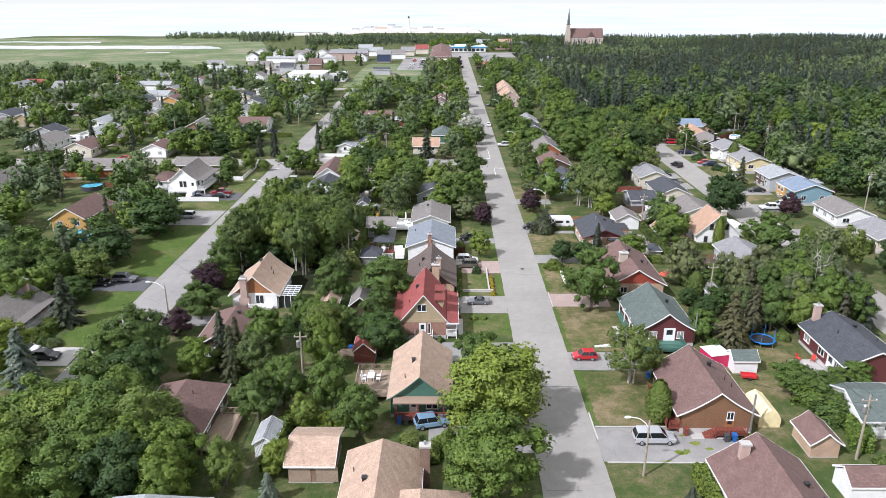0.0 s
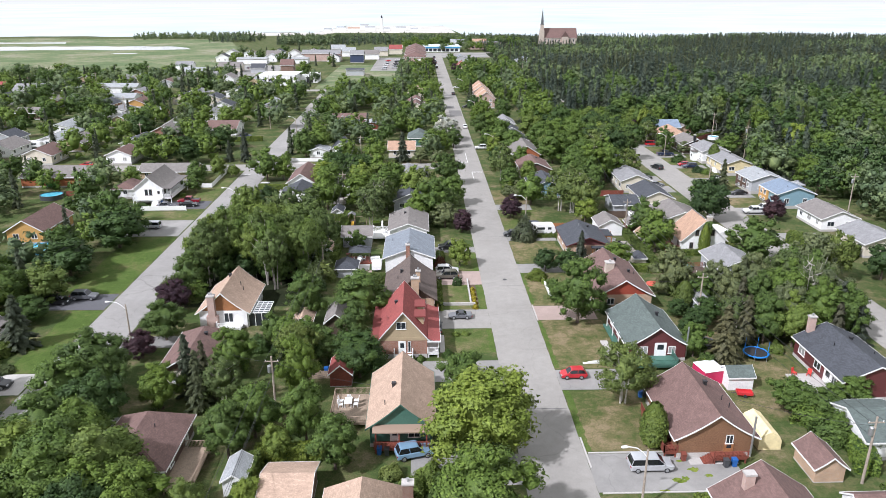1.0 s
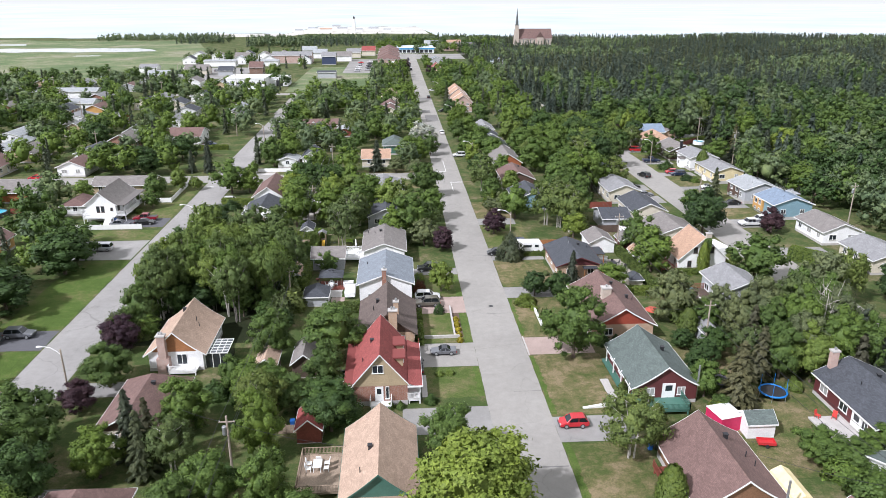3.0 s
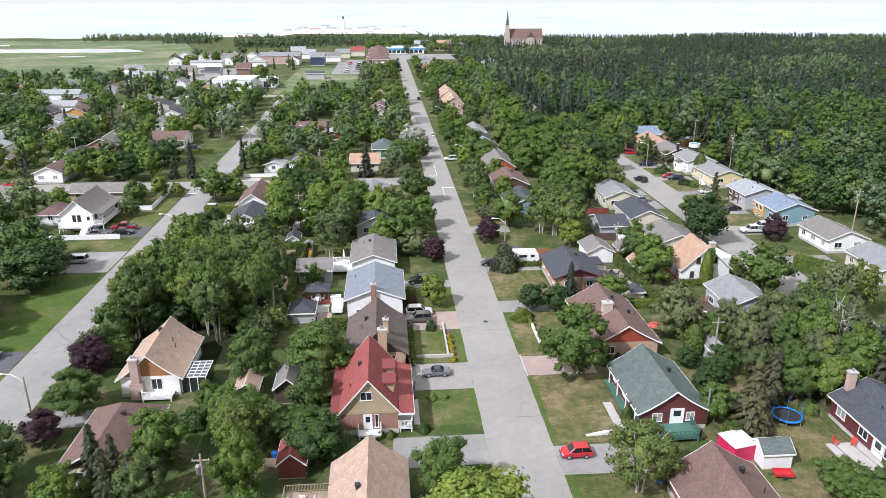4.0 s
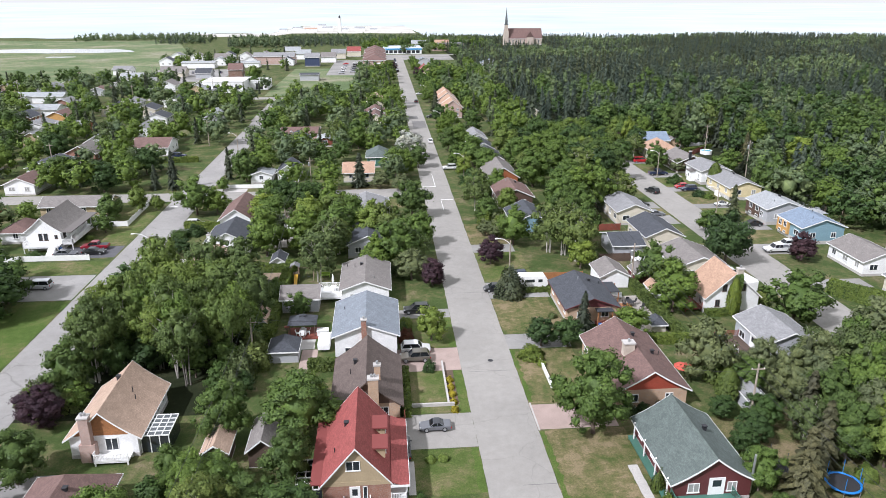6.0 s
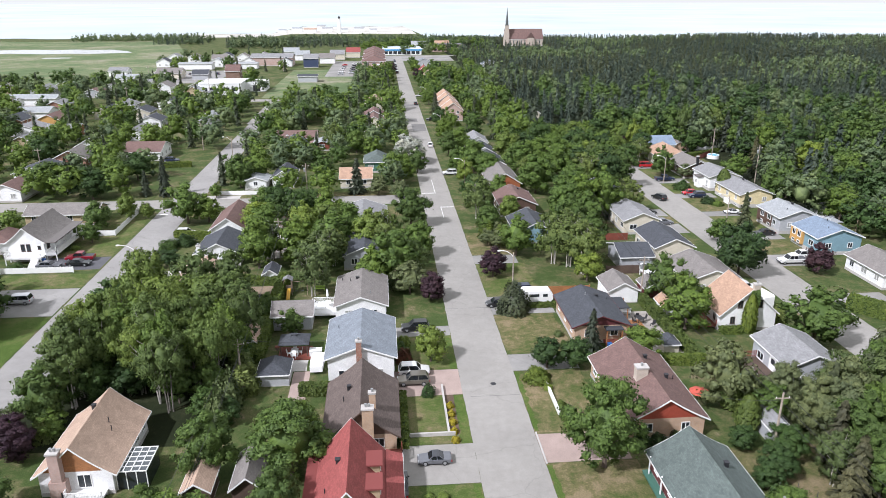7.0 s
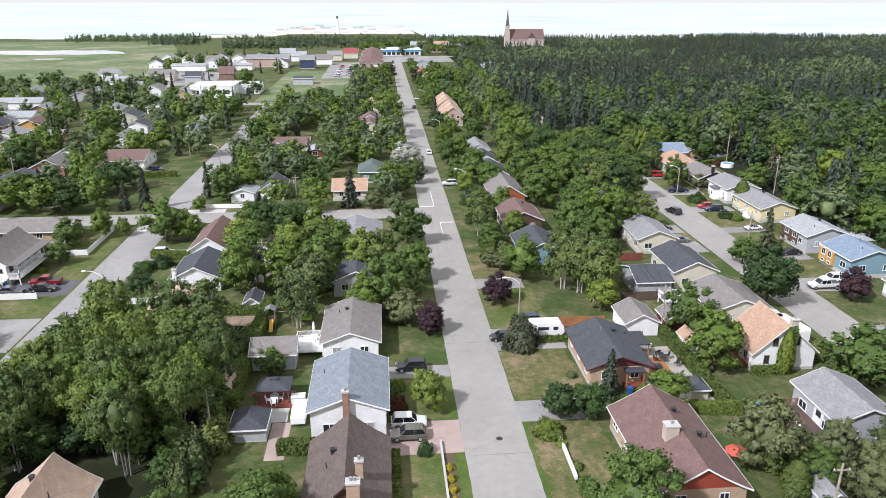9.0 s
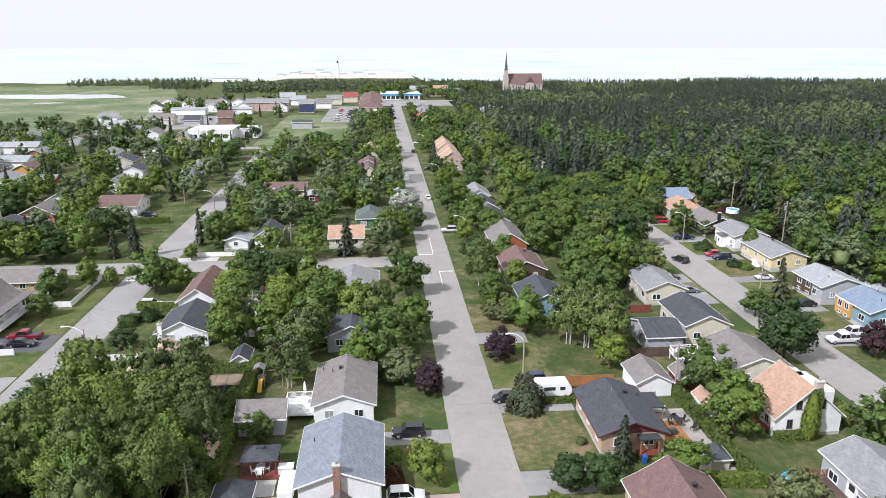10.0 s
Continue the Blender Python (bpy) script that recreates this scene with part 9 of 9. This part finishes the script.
for x0, x1, y0, y1, z1, lab in ((22.9, 23.2, 124, 134, 0.55, "low white garden wall"), (3.0, 9.0, 120.6, 120.85, 0.5, "low grey block wall of a flower bed"), (8.1, 8.35, 120.9, 132.4, 0.45, "low grey block wall of a flower bed")):
    solid("garden_wall", boxes((x0, x1, y0, y1, -0.1, z1)), WHITE if "white" in lab else CONCRETE, lab, "wall", "garden walls")
sheet("flower_bed", 8.4, 9.6, 120.9, 132.2, 0.012, plain("soil", (0.11, 0.075, 0.05), 0.95, 0.3, 6), "bare soil flower bed", "flower bed", 1.0)
sheet("patio", 2.2, 3.0, 103, 109, 0.012, CONCRETE, "narrow concrete path", "path")
sheet("patio", -24, -20.6, 190, 197, 0.012, GRAVEL, "bare gravel patch", "path", 1.0)
sheet("patio", -16, -11.2, 141.6, 145, 0.012, CONCRETE, "pale garden paving", "patio", 1.0)
sheet("patio", 40.5, 46.5, 142, 158, 0.01, GRAVEL, "gravelly garden terrace", "patio", 1.0)
sheet("patio", 31, 36.8, 74.2, 76.8, 0.02, CONCRETE, "pale concrete slab by steps", "patio")

# hedges
hedge(46.3, 161.6, 47.0, 140, 1.2, 1.8)
hedge(48, 138.6, 40.6, 139.4, 1.2, 1.5)
hedge(-18.6, 176.6, -18.9, 144.8, 1.8, 2.1)
hedge(-19, 175.4, -28, 177, 1.2, 1.6)
hedge(-20.4, 77.6, -12.6, 78, 1.3, 1.9)
hedge(-20.3, 76.6, -20.5, 68.4, 1.5, 2.0)
hedge(-11.4, 134.8, -5.2, 134.6, 1.2, 1.7)
hedge(2.6, 121, 2.6, 132.6, 0.8, 1.2)
hedge(-46.5, 205.6, -38.4, 203.8, 1.6, 1.5)
hedge(25.4, 161.2, 31.4, 161.2, 0.8, 0.8)
hedge(-74, 274, -60, 275, 1.6, 1.6)
hedge(50, 68, 52.5, 58, 2.2, 2.4)
hedge(55, 86, 50.5, 73, 2.4, 2.2, LEAF["m"], "loose green garden hedge", 34)
hedge(29.2, 67.4, 29.0, 59, 1.3, 1.9)
hedge(91, 145, 81.6, 156, 2.2, 2.6)
hedge(-142, 366, -128, 366, 1.6, 1.8)
hedge(104, 276, 118, 283, 1.2, 1.2)
hedge(54.8, 148.4, 60, 148.4, 1.1, 1.1)

# shrubs and flowers
YELLOW_LEAF = foliage("yellow_shrub_leaves", (0.25, 0.22, 0.02), (0.50, 0.42, 0.05), 0.1)
RUSSET_LEAF = foliage("russet_shrub_leaves", (0.08, 0.03, 0.02), (0.17, 0.07, 0.045), 0.1)


def shrub(x, y, h, r, leaf="r", label=None, mat=None):
    ob = tree("r", x, y, h, r, "garden shrubs", 0)
    if label:
        ob["label"] = label
    if mat or leaf != "r":
        crown = [c for c in ob.children if c.name.startswith("crown")][0]
        key = (crown.data.name, (mat or LEAF[leaf]).name)
        if key not in PLANTS:
            me = crown.data.copy()
            me.materials.clear()
            me.materials.append(mat or LEAF[leaf])
            PLANTS[key] = me
        crown.data = PLANTS[key]
    return ob


for y in (122, 124, 126, 128, 130):
    shrub(8.9, y, 0.8, 0.55, mat=YELLOW_LEAF, label="low yellow-leaved shrub in a bed")
for x, y, h, r, lf in ((22, 136.2, 1.8, 2.0, "c"), (6.2, 133.4, 1.6, 1.0, "d"), (3.4, 104, 1.3, 0.9, "d"), (-2.2, 103, 0.8, 0.7, "m"), (-0.8, 103, 0.8, 0.7, "m"), (2.6, 145.5, 2.0, 1.4, "m"), (3.2, 149, 1.4, 1.2, "l"), (24, 199, 3.6, 2.0, "c"), (27.2, 204, 3.6, 1.9, "c"), (26.6, 196, 3.8, 2.2, "c")):
    shrub(x, y, h, r, lf)
for x, y, h, r, lf in ((23.8, 126, 0.9, 0.8, "l"), (23.8, 129, 0.9, 0.7, "l"), (28.6, 146, 1.0, 0.9, "m"), (28.4, 150, 0.9, 0.8, "r"), (23, 133.5, 0.8, 0.7, "l"), (5, 111.6, 0.6, 0.7, "l"), (6.5, 111.7, 0.6, 0.7, "l"), (29.6, 100.6, 2.4, 0.8, "c"), (29.8, 104, 2.6, 0.8, "c"), (31.5, 119.4, 1.8, 1.0, "d"), (33.5, 119.4, 1.6, 1.0, "d"), (36, 119.4, 1.7, 1.0, "d")):
    shrub(x, y, h, r, lf)
shrub(22.8, 159.8, 5.6, 2.7, "s", "large dense dark conifer shrub at a lawn's corner")
shrub(3.2, 143.2, 2.2, 1.3, mat=RUSSET_LEAF, label="reddish leafy shrub beside a house")
for x, y, h, r, lf in ((-1.6, 71, 2.0, 1.6, "l"), (0.4, 73, 2.4, 1.8, "l"), (2, 70, 3.0, 1.8, "m"), (-4.2, 74, 1.5, 1.4, "r"), (-26, 107.5, 2.4, 1.8, "d"), (-22.6, 106, 2.2, 1.2, "d"), (-20.5, 88, 2.2, 1.6, "d"), (50.2, 79.5, 3.2, 2.4, "m"), (52.6, 82, 3.4, 2.6, "m"), (54, 86.5, 3.0, 2.0, "d"), (49.8, 84.2, 3.0, 2.2, "m"), (45.8, 95, 1.4, 1.0, "l"), (41, 98.6, 2.0, 1.2, "l"), (54.4, 104.2, 1.6, 1.2, "l")):
    shrub(x, y, h, r, lf)
for x, y, h, r, lf in ((-65.4, 103.6, 2.0, 1.7, "c"), (-65.2, 107, 2.2, 1.8, "c"), (-63.8, 101.6, 1.2, 1.0, "d"), (-62, 101.2, 1.1, 1.4, "r"), (-66, 208.8, 2.0, 1.6, "m"), (-70, 208.6, 2.4, 2.0, "m"), (-66, 199, 1.0, 1.0, "l"), (-73, 187.8, 1.4, 1.8, "d"), (-43, 200.4, 2.4, 2.2, "d"), (-46, 197.6, 2.2, 2.0, "d"), (-59.4, 226.4, 2.6, 1.5, "c"), (86, 222.6, 1.8, 1.9, "d"), (87.6, 220.4, 1.4, 1.5, "m"), (84.8, 236.6, 2.6, 2.4, "d"), (43, 147, 1.0, 1.0, "l"), (44.4, 145.6, 1.1, 1.1, "l")):
    shrub(x, y, h, r, lf)
# ivy climbing the white gable
rngi = np.random.default_rng(8)
n = 1500
u, z = rngi.uniform(-1, 1, n), rngi.uniform(0, 7.4, n)
wid = 0.62 + 0.3 * np.sin(z * 1.3) * 0.5
c = np.stack([0.3 + u * wid, -4.45 + 0 * u - rngi.uniform(0, 0.45, n) - 0.1, z], axis=1)
ob = thing("ivy", "dense green ivy climbing a chimney gable", "ivy", 59.6, 153.2, 0, 0, "garden shrubs")
part_mesh("leaves", sprays_to_mesh("leaves", cloud_mesh(c, np.array([[0, -1, 0.3]]) + rngi.normal(size=(n, 3)) * 0.5, 0.3 * rngi.uniform(0.6, 1.3, n), rngi)), LEAF["m"], ob)


# bare, dying birches in the grove
def bare_tree(x, y, h, seed, mat, label):
    rng = random.Random(seed)
    ob = thing("bare_tree", label, "tree", x, y, 0, 0, "birch grove")
    bm = bmesh.new()
    for s in range(3):
        a = s * 2.1 + rng.uniform(-0.3, 0.3)
        top = (math.cos(a) * 1.6, math.sin(a) * 1.6, h)
        tube(bm, [(0, 0, -0.3), (math.cos(a) * 0.3, math.sin(a) * 0.3, h * 0.4), (top[0] * 0.6, top[1] * 0.6, h * 0.72), top], [0.15, 0.11, 0.06, 0.015], 6)
        for k in range(6):
            t = rng.uniform(0.4, 0.9)
            b = a + rng.uniform(-1.6, 1.6)
            o = Vector((math.cos(a) * 1.3 * t * t, math.sin(a) * 1.3 * t * t, h * t))
            g = rng.uniform(1.2, 2.6)
            tube(bm, [o, o + Vector((math.cos(b) * g * 0.6, math.sin(b) * g * 0.6, g * 0.35)), o + Vector((math.cos(b) * g, math.sin(b) * g, g * 0.8))], [0.06, 0.04, 0.012], 5)
    part("trunk", bm, mat, ob)
    return ob


bare_tree(-30.0, 134.2, 9.6, 3, PALE_BARK, "bare white-barked dying birch with forked limbs")
bare_tree(-26.4, 139, 8.0, 5, BARK, "bare brown dead tree in the grove")
bare_tree(62.8, 113, 11.5, 7, PALE_BARK, "leafless pale birch in a back garden")
bare_tree(66, 117, 11.0, 9, PALE_BARK, "leafless pale birch beside others")
